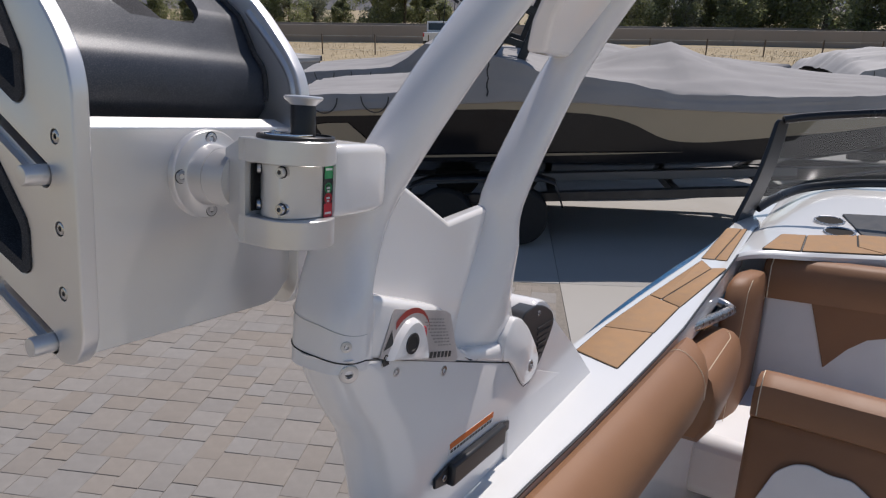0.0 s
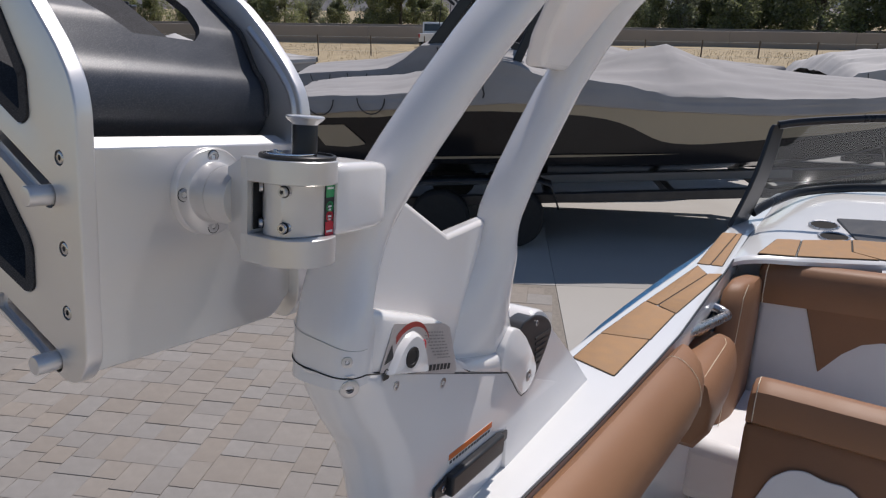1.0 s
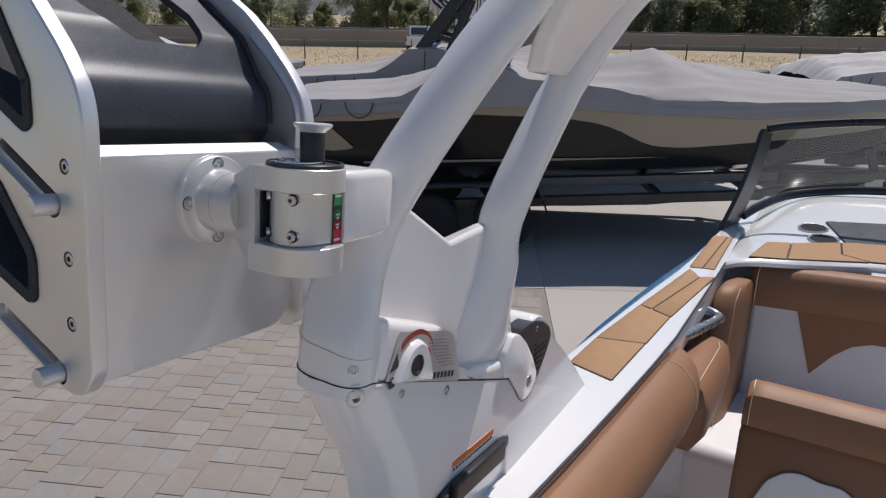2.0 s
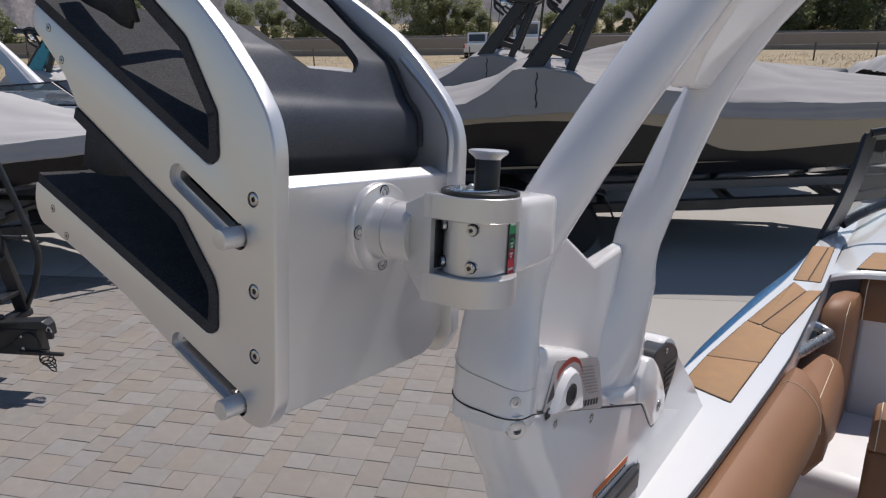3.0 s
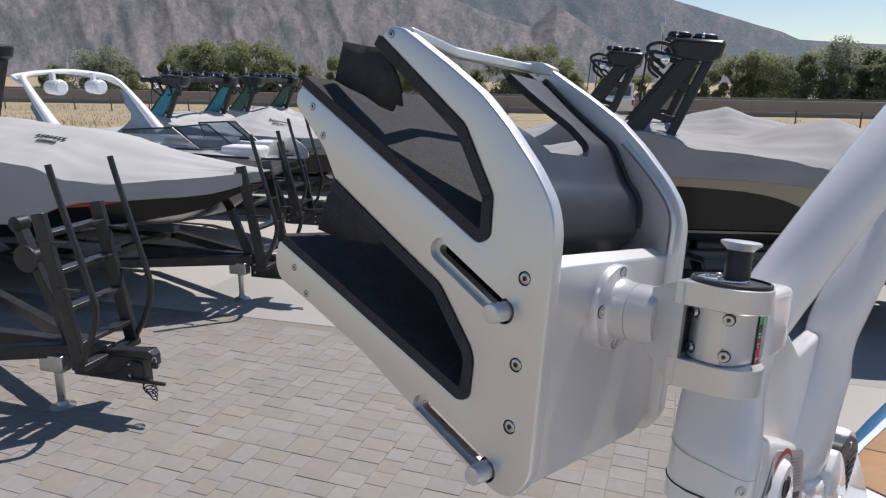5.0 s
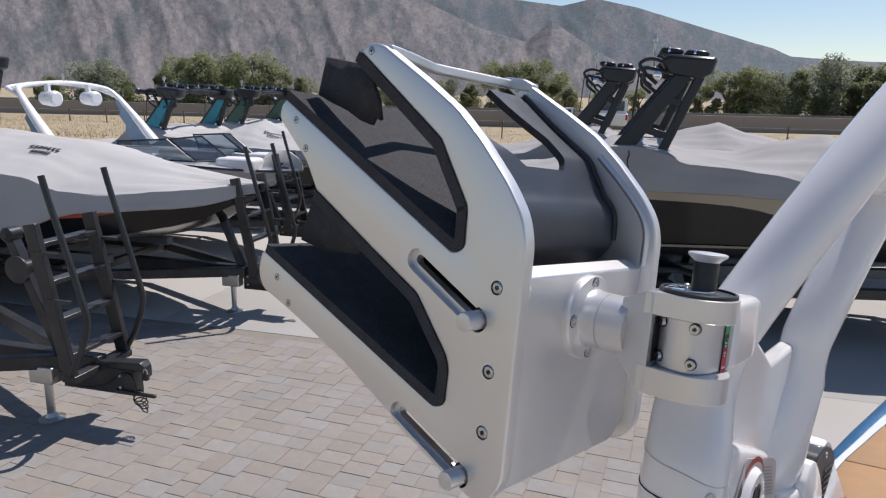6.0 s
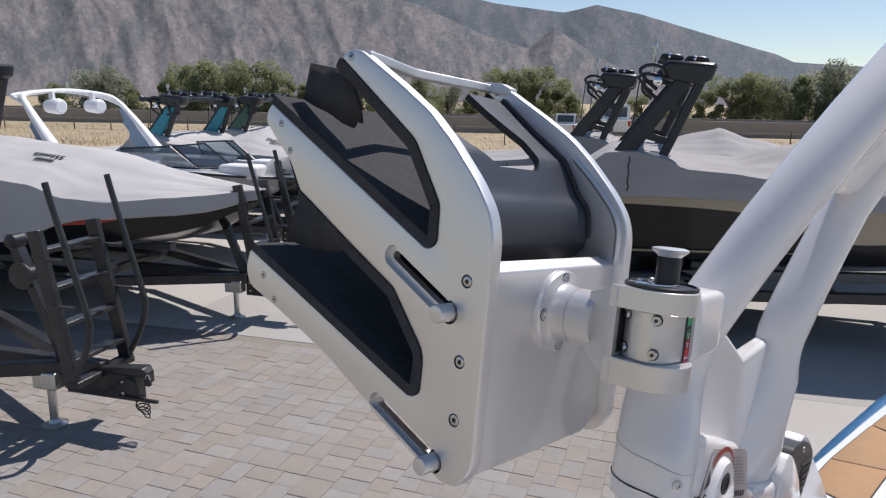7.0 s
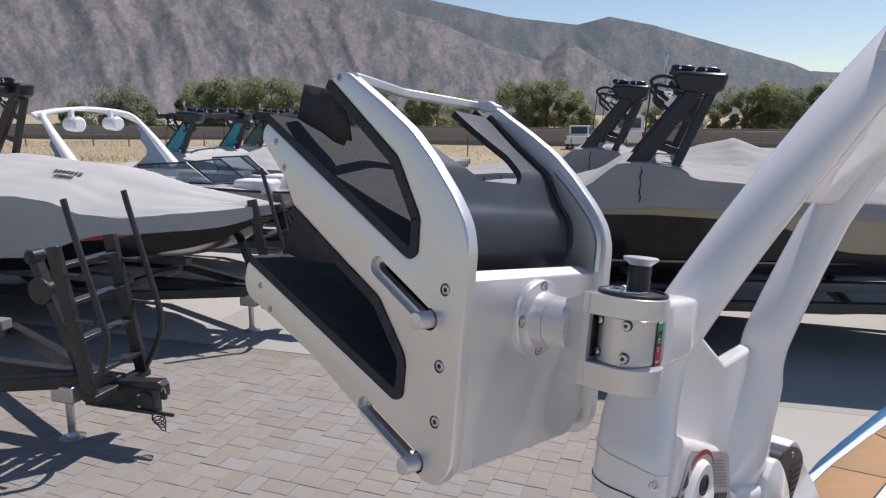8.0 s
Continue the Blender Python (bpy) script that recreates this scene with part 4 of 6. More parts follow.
        pts = [(xo, zf), (xi, zf), (xi, zr - 34), (xi - 7, zr - 12), (xi - 22, zr - 1), (xo + 22, zr - 1), (xo + 7, zr - 12), (xo, zr - 34)] if zr - zf > 60 else [(xo + 12, zf), (xi - 1, zf), (xi, (zr + zf) / 2), (xi - 9, zr - 8), (xi - 24, zr - 1), (xo + 26, zr - 1), (xo + 14, zr - 8), (xo + 8, (zr + zf) / 2)]
        rings.append([mm(p.x, y, p.y) for p in rounded(pts, [1, 1, 20, 14, 16, 16, 14, 20], 6)])
    loft(bm, rings)
    part("foot", bm, WHITE, tw)
    hump = [(-425, -232), (-452, -205), (-462, -165), (-468, -140), (-476, -130), (-487, -127), (-508, -132), (-530, -146), (-545, -164), (-585, -192), (-627, -221), (-713, -287), (-720, -330), (-440, -330)]
    bm = bmesh.new()
    loft(bm, [[mm(x, y, z) for z, y in [(p.x, p.y) for p in inset(ccw([Vector(q) for q in rounded(hump, [2, 4, 6, 8, 8, 8, 8, 8, 8, 20, 20, 3, 2, 2], 3)]), g)]] for x, g in ((50, 10), (54, 3), (62, 0), (96, 0), (100, 0.8), (102, 2.4))])
    part("foot_fin", bm, WHITE, tw)
    # dark seam between the castings, and a finer line round the rear collar
    def collar(y, tilt, zc, grow):
        return [mm(70 + (31.2 + grow) * math.copysign(abs(math.cos(a)) ** 0.58, math.cos(a)), y - tilt * math.cos(a), zc + (25.7 + grow) * abs(math.sin(a)) ** 0.95) for a in [math.pi * (1 - k / 36) for k in range(37)]]
    bm = bmesh.new()
    tube(bm, collar(-100.5, 4, -165.7, 0.1) + [mm(102.0, seam(z) + 0.2, z) for z in (-185, -240, -300, -360, -400)] + [mm(102.6, -182.5, -418), mm(102.6, -199, -435), mm(102.6, -218, -453), mm(102.6, -226, -464), mm(102.6, -225, -479), mm(102.6, -213, -496)], 0.00055, 6)
    part("seam", bm, BLACK_HOLE, tw, "dark joint line")
    bm = bmesh.new()
    tube(bm, collar(-76, 8, -166.6, -0.1), 0.0003, 6)
    part("collar_line", bm, LINE_GREY, tw, "fine joint line")
    # hinge tongue with its bolt, and the black grip plate behind
    bm = bmesh.new()
    tong = [(-400, -150), (-418, -132), (-436, -136), (-458, -152), (-481, -176), (-497, -198), (-494, -211), (-478, -223), (-464, -224), (-452, -216), (-436, -198), (-419, -182), (-400, -176)]
    loft(bm, [[mm(x, y, z) for z, y in [(p.x, p.y) for p in inset(ccw(rounded([Vector(q) for q in tong], 6, 3)), g)]] for x, g in ((80, 0), (102, 0), (104.5, 0.7), (105.6, 2.5))])
    part("hinge_tongue", bm, WHITE, tw)
    socket_screw(tw, "hinge_bolt", mm(105.6, -203, -473), (1, 0, 0), 0.0072, 0.0008, False)
    bm = bmesh.new()
    grip = [(-440, -140), (-448, -133), (-477, -131), (-508, -139), (-530, -152), (-537, -165), (-524, -185), (-503, -207), (-490, -215)]
    loft(bm, [[mm(x, y, z) for z, y in [(p.x, p.y) for p in inset(ccw(rounded([Vector(q) for q in grip], [3, 8, 12, 12, 10, 8, 6, 4, 2], 3)), g)]] for x, g in ((84, 0), (103.0, 0), (104.0, 1.2))])
    gp = part("grip_plate", bm, BLACK_PLASTIC, tw, "black ribbed hinge cover")
    for k in range(6):
        y = -162 - k * 7.0
        part("rib", boxed(0.1040, 0.1051, (y - 1.5) * 0.001, (y + 1.5) * 0.001, -0.530 + 0.0050 * k, -0.486 - 0.0012 * k), BLACK_PLASTIC, gp)
    socket_screw(gp, "screw", mm(104.1, -143, -486), (1, 0, 0), 0.0034, 0.0008, False)
    # screws on the foot
    socket_screw(tw, "screw", mm(96.6, -90.5, -148.5), (0.8, 0, 0.6), 0.0042, 0.0004, False)
    socket_screw(tw, "foot_screw", mm(97.2, -112, -151.5), (0.8, -0.1, 0.6), 0.0075, 0.0012, False)
    socket_screw(tw, "screw", mm(102.2, -126.5, -206), (1, 0, 0), 0.0040, 0.0006, False)
    socket_screw(tw, "plug", mm(102.4, -149, -281), (1, 0, 0), 0.0050, 0.0004, False)
    # latch boss with black bore over the sticker
    st = part("latch_sticker", bmesh.new(), STICKER, tw, "silver sticker with a red arrow and printed lines")
    bm = bmesh.new()
    pts = [(-182, -108), (-196, -75), (-199, -72), (-276, -91), (-286, -97), (-304, -143), (-300, -146)]
    loft(bm, [[mm(x, y, z) for z, y in pts] for x in (102.0, 102.6)])
    bm.to_mesh(st.data)
    bm.free()
    bm = bmesh.new()
    arc = [(-222 - 30 * math.cos(a), -106 + 27 * math.sin(a)) for a in [radians(8 + 7.0 * k) for k in range(19)]]
    for i in range(len(arc) - 1):
        w = 1.0 + 2.6 * i / len(arc)
        (z0, y0), (z1, y1) = arc[i], arc[i + 1]
        bm.faces.new([bm.verts.new(mm(102.9, y, z)) for z, y in ((z0, y0 - w), (z1, y1 - w), (z1, y1 + w), (z0, y0 + w))])
    part("arrow", bm, DARK_RED, st, "dark red curved arrow")
    rng = random.Random(4)
    for k in range(9):
        z0, z1 = -240 - 2.9 * k, -274 - 1.9 * k
        y0 = -90.5 - 3.7 * k
        bm = bmesh.new()
        z = z0 - (4 if k in (0, 8) else 0)
        while z > z1:
            w = rng.uniform(2.5, 6.0)
            e = max(z1, z - w)
            bm.faces.new([bm.verts.new(mm(102.9, y0 + h + (q - z0) * 0.25, q)) for q, h in ((z, 0), (e, 0), (e, 1.3), (z, 1.3))])
            z = e - 1.3
        part("text_line", bm, GREY_PRINT, st, "grey print as plain bars")
    # logo as plain slanted bars
    bm = bmesh.new()
    for k in range(7):
        z = -247 - 6.4 * k
        y0 = -127 + (z + 247) * 0.25
        bm.faces.new([bm.verts.new(mm(102.9, y0 + h, z + q)) for q, h in ((0, 0), (-4.6, -1.1), (-5.8, 4.2), (-1.2, 5.3))])
    part("logo_bar", bm, DARK_PRINT, st, "dark logo as plain bars")
    bm = bmesh.new()
    bm.faces.new([bm.verts.new(mm(102.9, y, z)) for z, y in ((-186, -103), (-199, -101), (-196, -88))])
    part("arrow_head", bm, DARK_PRINT, st, "dark arrow head")
    for z, y, mt in ((-190, -112, DARK_PRINT), (-243, -102, RED)):
        bm = bmesh.new()
        for x0, x1, y0, y1 in ((-4, 4, -4, 1.5),):
            bm.faces.new([bm.verts.new(mm(102.9, y + b, z + a)) for a, b in ((x0, y0), (x1, y0), (x1, y1), (x0, y1))])
        part("padlock_body", bm, mt, st)
        bm = bmesh.new()
        tube(bm, [mm(102.8, y + 1.5 + 3.2 * math.sin(t), z + 2.6 * math.cos(t)) for t in [math.pi * k / 8 for k in range(9)]], 0.0006, 6)
        part("padlock_shackle", bm, mt, st)
    bm = bmesh.new()
    boss = [(-189, -112), (-203, -93), (-214, -85), (-226, -84), (-237, -92), (-246, -112), (-250, -128), (-192, -112)]
    loft(bm, [[mm(x, -108 + (y + 108) * g, -220 + (z + 220) * g) for z, y in rounded(boss, 5, 3)] for x, g in ((102.0, 1.0), (106, 0.95), (108, 0.85))])
    part("latch_boss", bm, WHITE, tw, bevel=0.001)
    bm = bmesh.new()
    lathe(bm, [(0.0088, 0.1080), (0.0088, 0.1090), (0.0062, 0.1090), (0.0058, 0.1083), (0, 0.1083)], mm(0, -104, -218), (1, 0, 0), 32)
    part("latch_bore", bm, BLACK_PLASTIC, tw, "black latch bore")
    # vent and warning sticker low on the foot
    bm = bmesh.new()
    box(bm, 0.1025, 0.1125, -0.2705, -0.2475, -0.408, -0.297)
    vt = part("side_light", bm, BLACK_PLASTIC, tw, "black bar-shaped light housing", bevel=0.003, seg=3)
    for z0, z1 in ((-297, -275), (-429, -408)):
        bm = bmesh.new()
        tab = [(z0, -249), (z1, -254), (z1, -264), (z0, -269)] if z0 > -300 else [(z1, -249), (z0, -254), (z0, -264), (z1, -269)]
        loft(bm, [[mm(x, y, z) for z, y in tab] for x in (102.4, 105.5)])
        part("tab", bm, BLACK_PLASTIC, vt, bevel=0.001)
        socket_screw(vt, "screw", mm(105.6, -259, (z0 + z1) / 2 - (4 if z0 > -300 else -4)), (1, 0, 0), 0.0034, 0.0010, False)
    wt = part("warning_sticker", boxed(0.1021, 0.1026, -0.2415, -0.2295, -0.392, -0.301), STICKER_WHITE, tw, "white and orange warning sticker")
    part("orange_band", boxed(0.1026, 0.1029, -0.2360, -0.2298, -0.391, -0.302), ORANGE, wt, "orange band")
    for k in range(14):
        z = -0.304 - 0.0061 * k
        part("text_bar", boxed(0.1026, 0.1028, -0.2405, -0.2375, z - 0.0042, z), DARK_PRINT, wt)
    return tw


tower()


# ---- the boat under the tower: gunwale, pads, bolsters, seats, windshield ----
OUTER = [(-2600, 150), (-2300, 118), (-1977, 103), (-1478, 95), (-1149, 66), (-896, 49), (-787, 40), (-400, 28), (500, 20)]
INNER = [(-2600, 190), (-1847, 161), (-1420, 169), (-938, 172), (-681, 158), (-501, 147), (-374, 136), (0, 118), (500, 100)]


def outer_x(z):
    return interp(z, OUTER)


def inner_x(z):
    return interp(z, INNER)


ZS = [500, 300, 100, -100, -300, -420, -560, -700, -840, -980, -1120, -1260, -1400, -1550, -1700, -1850, -2000, -2200, -2400, -2600]


def runabout():
    b = thing("runabout", "white wakeboat with blue flake hull side and white gunwale", "boat", BOAT)
    bm = bmesh.new()
    rings = []
    for z in ZS:
        y, a, c = deck_y(z), outer_x(z), inner_x(z)
        rings.append([mm(a - 4, y - 9, z), mm(a - 1, y - 2, z), mm(a + 4, y, z), mm(c - 6, y, z), mm(c, y - 3, z), mm(c + 2, y - 12, z), mm(c + 2, y - 60, z), mm(a, y - 60, z)])
    loft(bm, rings)
    part("gunwale", bm, WHITE_DECK, b, "glossy white gunwale cap")
    bm = bmesh.new()
    grid(bm, [[mm(outer_x(z) - dx * interp(z, [(-2000, 0.0), (-1800, 0.2), (-1620, 0.6), (-1510, 0.82), (-1400, 1.0), (-1230, 0.88), (-1100, 0.82), (-1000, 0.78), (-900, 0.6), (-800, 0.3), (-700, 0.1), (600, 0.05)]), deck_y(z) - dy, z) for dx, dy in ((2, 4), (16, 9), (32, 18), (46, 34), (54, 60), (56, 110), (50, 300), (20, 520), (-30, 760))] for z in ZS])
    part("hull_side", bm, BLUE, b, "blue metal-flake hull side")
    bm = bmesh.new()
    tube(bm, [mm(inner_x(z) + 2, deck_y(z) - 5, z) for z in ZS[:-2]], 0.0018, 8)
    part("gunwale_piping", bm, BLACK_PLASTIC, b, "dark piping along the gunwale")
    bm = bmesh.new()
    box(bm, 0.1, 2.1, -1.0, -0.95, -2.6, 0.5)
    part("cockpit_floor", bm, FLOOR_MAT, b, "grey matted cockpit floor")
    bm = bmesh.new()
    box(bm, 0.10, 0.185, -1.0, -0.45, -2.5, 0.5)
    part("cockpit_liner", bm, WHITE_DECK, b, "white inner side")
    bm = bmesh.new()
    box(bm, 2.1, 2.2, -1.0, -0.28, -2.6, 0.5)
    part("far_gunwale", bm, WHITE_DECK, b, "white opposite gunwale", bevel=0.02)
    # hull bottom with its keel, the transom, and the bow running out to a stem
    sections = []
    for z, x0, x1, yt, yk in ((500, 40, 2190, -330, -1560), (-800, 20, 2210, -330, -1600), (-2450, 120, 2110, -260, -1590), (-3300, 330, 1900, -180, -1480), (-4000, 680, 1550, -110, -1200), (-4400, 1010, 1220, -60, -700), (-4480, 1100, 1130, -50, -400)):
        xm = (x0 + x1) / 2
        k = (x1 - x0) / 2
        sections.append([mm(xm - k, yt - 30, z), mm(xm - k * 0.97, (yt + yk) * 0.5, z), mm(xm - k * 0.8, yk * 0.78 + yt * 0.22, z), mm(xm, yk, z), mm(xm + k * 0.8, yk * 0.78 + yt * 0.22, z), mm(xm + k * 0.97, (yt + yk) * 0.5, z), mm(xm + k, yt - 30, z)])
    bm = bmesh.new()
    grid(bm, sections)
    bm.faces.new([bm.verts.new(p) for p in sections[0]])
    part("hull_bottom", bm, BLUE, b, "blue hull bottom")
    for t0, t1, t2 in ((0, 0.1, 0.12), (1, 0.9, 0.88)):
        bm = bmesh.new()
        grid(bm, [[q[0] + (q[6] - q[0]) * t + Vector((0, d, 0)) for t, d in ((t0, 0), (t1, 0.01), (t2, -0.02), (t2, -0.3))] for q in sections[2:]])
        part("foredeck", bm, WHITE_DECK, b, "white foredeck rim")
    bm = bmesh.new()
    grid(bm, [[q[0] + (q[6] - q[0]) * t + Vector((0, d, 0)) for t, d in ((0.115, -0.28), (0.3, -0.3), (0.32, -0.5), (0.68, -0.5), (0.7, -0.3), (0.885, -0.28))] for q in sections[2:]])
    part("bow_well", bm, FLOOR_MAT, b, "sunken grey bow well")
    part("transom", boxed(0.03, 2.2, -1.0, -0.36, 0.5, 0.56), WHITE_DECK, b, "white transom", bevel=0.02)
    return b


runabout()


def deck_pad(corners, lift=2.5):
    """A foam teak pad on the gunwale from its corners (x, z), with a dark rim and bevelled edge."""
    pts = ccw(rounded([Vector(c) for c in corners], 3, 3))

    def layer(g, h):
        return [mm(p.x, deck_y(p.y) + h, p.y) for p in inset(pts, g)]
    bm = bmesh.new()
    loft(bm, [layer(0, 0.2), layer(0, lift - 0.8), layer(1.2, lift)])
    ob = part("deck_pad", bm, TEAK, None)
    ob.matrix_world = BOAT
    tagged(ob, "tan foam teak pad glued on the white gunwale", "deck pad", "gunwale pads")
    bm = bmesh.new()
    loft(bm, [layer(-1.6, -0.5), layer(-1.6, 0.8), layer(-0.2, 0.9)])
    part("rim", bm, GROOVE, ob, "dark rim round the pad")


for quad in ([(57, -768), (131, -742), (137, -908), (60, -887)],
             [(60, -891), (138, -912), (143, -1064), (78, -1100)],
             [(79, -1104), (103, -1094), (141, -1366), (110, -1420)],
             [(106, -1092), (144, -1068), (170, -1385), (144, -1368)],
             [(106, -1440), (132, -1446), (132, -1812), (98, -1800)],
             [(135, -1447), (158, -1452), (146, -1822), (135, -1814)]):
    deck_pad(quad)


def cushion(name, label, rings, material=BROWN, group="", category="cushion"):
    bm = bmesh.new()
    loft(bm, [[mm(*p) for p in r] for r in rings])
    ob = part(name, bm, material, None)
    ob.matrix_world = BOAT
    return tagged(ob, label, category, group)


def bolster():
    def section(z, proud=0.0):
        k = max(0.0, (-820 - z) / 135)
        sh = math.sqrt(max(0.02, 1 - k * k)) if k > 0 else 1.0
        x0, y0 = inner_x(z) + 2, deck_y(z) + 8
        w = interp(z, [(-1100, 70), (-900, 72), (-750, 69), (-500, 70), (-300, 73), (500, 74)]) * (0.5 + 0.5 * sh)
        h = interp(z, [(-1100, 150), (-850, 146), (-700, 142), (-500, 142), (-300, 146), (500, 150)]) * (0.5 + 0.5 * sh)
        sec = [(0, -14), (10, 2), (28, 9), (52, 7), (78, -8), (98, -34), (110, -70), (112, -110), (104, -150), (86, -186), (60, -215), (20, -225), (0, -200), (0, -100)]
        pts = [Vector((x0 + a * w / 112, y0 - 16 - 12 * (1 - sh) + (q if q > 0 else q * h / 250))) for a, q in sec]
        c = Vector((x0 + 40, y0 - 70))
        return [(*(p + (p - c).normalized() * proud), z) for p in pts]
    rings = [section(z) for z in (420, 250, 50, -150, -350, -500, -650, -760, -830, -880, -915, -940, -952)]
    ob = cushion("side_bolster", "padded brown vinyl bolster along the gunwale", rings, group="cockpit upholstery", category="bolster")
    for z in (-180, -866):
        bm = bmesh.new()
        tube(bm, smooth_line([mm(*p) for p in section(z, 0.4)[1:8]], 3), 0.0005, 6)
        part("seam_stitch", bm, STITCH, ob, "cream stitched seam")
    return ob


bolster()


def small_cushion():
    rings = []
    for z, s in ((-960, 0.5), (-975, 0.85), (-1010, 1.0), (-1120, 1.0), (-1205, 0.97), (-1236, 0.85), (-1250, 0.5)):
        sec = [(-36, -30), (-34, 0), (-24, 6), (8, 5), (28, -3), (42, -24), (50, -66), (44, -112), (20, -150), (-30, -150), (-36, -80)]
        rings.append([(198 + a * (0.7 + 0.3 * s), -337 + q * s, z) for a, q in sec])
    ob = cushion("end_cushion", "small brown vinyl corner cushion beside the grab handle", rings, group="cockpit upholstery")
    bm = bmesh.new()
    tube(bm, [mm(223, -339, z) for z in (-985, -1060, -1130, -1205)] + [mm(217, -336, -1228), mm(200, -333, -1234), mm(176, -334, -1232)], 0.0006, 6)
    part("seam_stitch", bm, STITCH, ob, "cream stitched seam")
    return ob


small_cushion()


def corner_backrest():
    rings = []
    for y, s in ((-620, 0.95), (-520, 1.0), (-400, 1.0), (-310, 0.98), (-278, 0.92), (-264, 0.75), (-259, 0.45)):
        zf = -1385 + (-260 - y) * 0.32
        sec = [Vector((172, zf)), Vector((218, zf - 14)), Vector((236, zf - 90)), Vector((242, -1590)), Vector((200, -1592)), Vector((174, -1500))]
        c = Vector((208, (zf - 1590) / 2))
        rings.append([(p.x, y, p.y) for p in rounded([c + (q - c) * s for q in sec], 24, 4)])
    ob = cushion("corner_backrest", "brown vinyl backrest in the cockpit corner", rings, group="cockpit upholstery", category="backrest")
    bm = bmesh.new()
    tube(bm, [mm(222, -262, -1500), mm(222, -266, -1430), mm(221, -285, -1395), mm(222, -340, -1374), mm(222, -460, -1338), mm(222, -600, -1294)], 0.0006, 6)
    part("seam_stitch", bm, STITCH, ob, "cream stitched seam")
    return ob


corner_backrest()


def bulkhead_seat():
    """Padded seat back under the dash: brown head roll over white vinyl, with brown inlay."""
    s = thing("forward_seat", "white and brown vinyl seat back under the dash", "seat", BOAT, "cockpit upholstery")
    bm = bmesh.new()
    rings = []
    for x, g in ((226, 10), (232, 2), (245, 0), (700, 0), (1250, 0)):
        y1 = -234 + (x - 232) * 0.045
        rings.append([mm(x, y1 - g, -1608), mm(x, y1 - g, -1640), mm(x, y1 - 105, -1650), mm(x, y1 - 100 + g, -1592), mm(x, y1 - 70, -1578 - g), mm(x, y1 - 30, -1582 - g), mm(x, y1 - 8 - g, -1594)])
    loft(bm, rings)
    part("head_roll", bm, BROWN, s, "brown head roll")
    bm = bmesh.new()
    box(bm, 0.236, 1.25, -0.95, -0.30, -1.66, -1.602)
    part("back_panel", bm, WHITE_VINYL, s, "white vinyl panel", bevel=0.012, seg=3)
    bm = bmesh.new()
    inl = [(338, -320), (760, -300), (760, -388), (560, -376), (505, -378), (466, -392), (430, -424), (388, -480)]
    loft(bm, [[mm(x, y, z) for x, y in inl] for z in (-1600, -1596)])
    part("inlay", bm, BROWN, s, "brown vinyl inlay", bevel=0.002)
    bm = bmesh.new()
    tube(bm, [mm(244, -236, -1600), mm(243, -250, -1577), mm(243, -310, -1576), mm(243, -334, -1592)], 0.0012, 6)
    part("seam_stitch", bm, STITCH, s, "cream stitched seam")
    bm = bmesh.new()
    rings = []
    for x in (0.16, 0.3, 0.6):
        rings.append([Vector((x, -0.56, -1.2)), Vector((x, -0.56, -1.6)), Vector((x, -0.70, -1.6)), Vector((x, -0.70, -1.2))])
    loft(bm, rings)
    part("seat_base", bm, WHITE_VINYL, s, "white vinyl seat cushion", bevel=0.03, seg=3)
    return s


bulkhead_seat()


def observer_seat():
    s = thing("observer_seat", "brown vinyl seat back with white inset and cream stitching", "seat", BOAT, "cockpit upholstery")
    bm = bmesh.new()
    rings = []
    for x, g in ((301, 16), (304, 6), (312, 1), (330, 0), (700, 0)):
        y1 = -312 - (x - 300) * 0.02
        rings.append([mm(x, y1 - 10 - g, -1000), mm(x, y1 - g, -985), mm(x, y1 - g, -965), mm(x, y1 - 14 - g, -944), mm(x, y1 - 40, -936), mm(x, y1 - 66, -940), mm(x, y1 - 74, -952), mm(x, y1 - 74, -1000)])
    loft(bm, rings)
    part("top_roll", bm, BROWN, s, "brown padded top roll")
    bm = bmesh.new()
    rings = []
    for x, g in ((300, 10), (304, 3), (312, 0), (700, 0)):
        y1 = -386
        rings.append([mm(x, y1 - g, -1004), mm(x, y1 - g, -950), mm(x, y1 - 12, -943 - g), mm(x, -760, -930 - g), mm(x, -760, -1004)])
    loft(bm, rings)
    part("back_shell", bm, BROWN, s, "brown vinyl back")
    bm = bmesh.new()
    inset_pts = [(318, -640), (330, -520), (352, -462), (376, -440), (400, -434), (428, -442), (458, -440), (500, -470), (560, -560), (600, -700), (400, -740)]
    loft(bm, [[mm(x, y, -939.5 + d + (-386 - y) * 0.033) for x, y in rounded(inset_pts, 10, 3)] for d in (0, 3)])
    part("inset", bm, WHITE_VINYL, s, "white vinyl inset", bevel=0.001)
    bm = bmesh.new()
    tube(bm, [mm(311, -318, -990), mm(311, -311, -975), mm(311, -316, -950), mm(311, -350, -934), mm(311, -378, -938)], 0.0008, 6)
    part("seam_stitch", bm, STITCH, s, "cream stitched seam")
    return s


observer_seat()


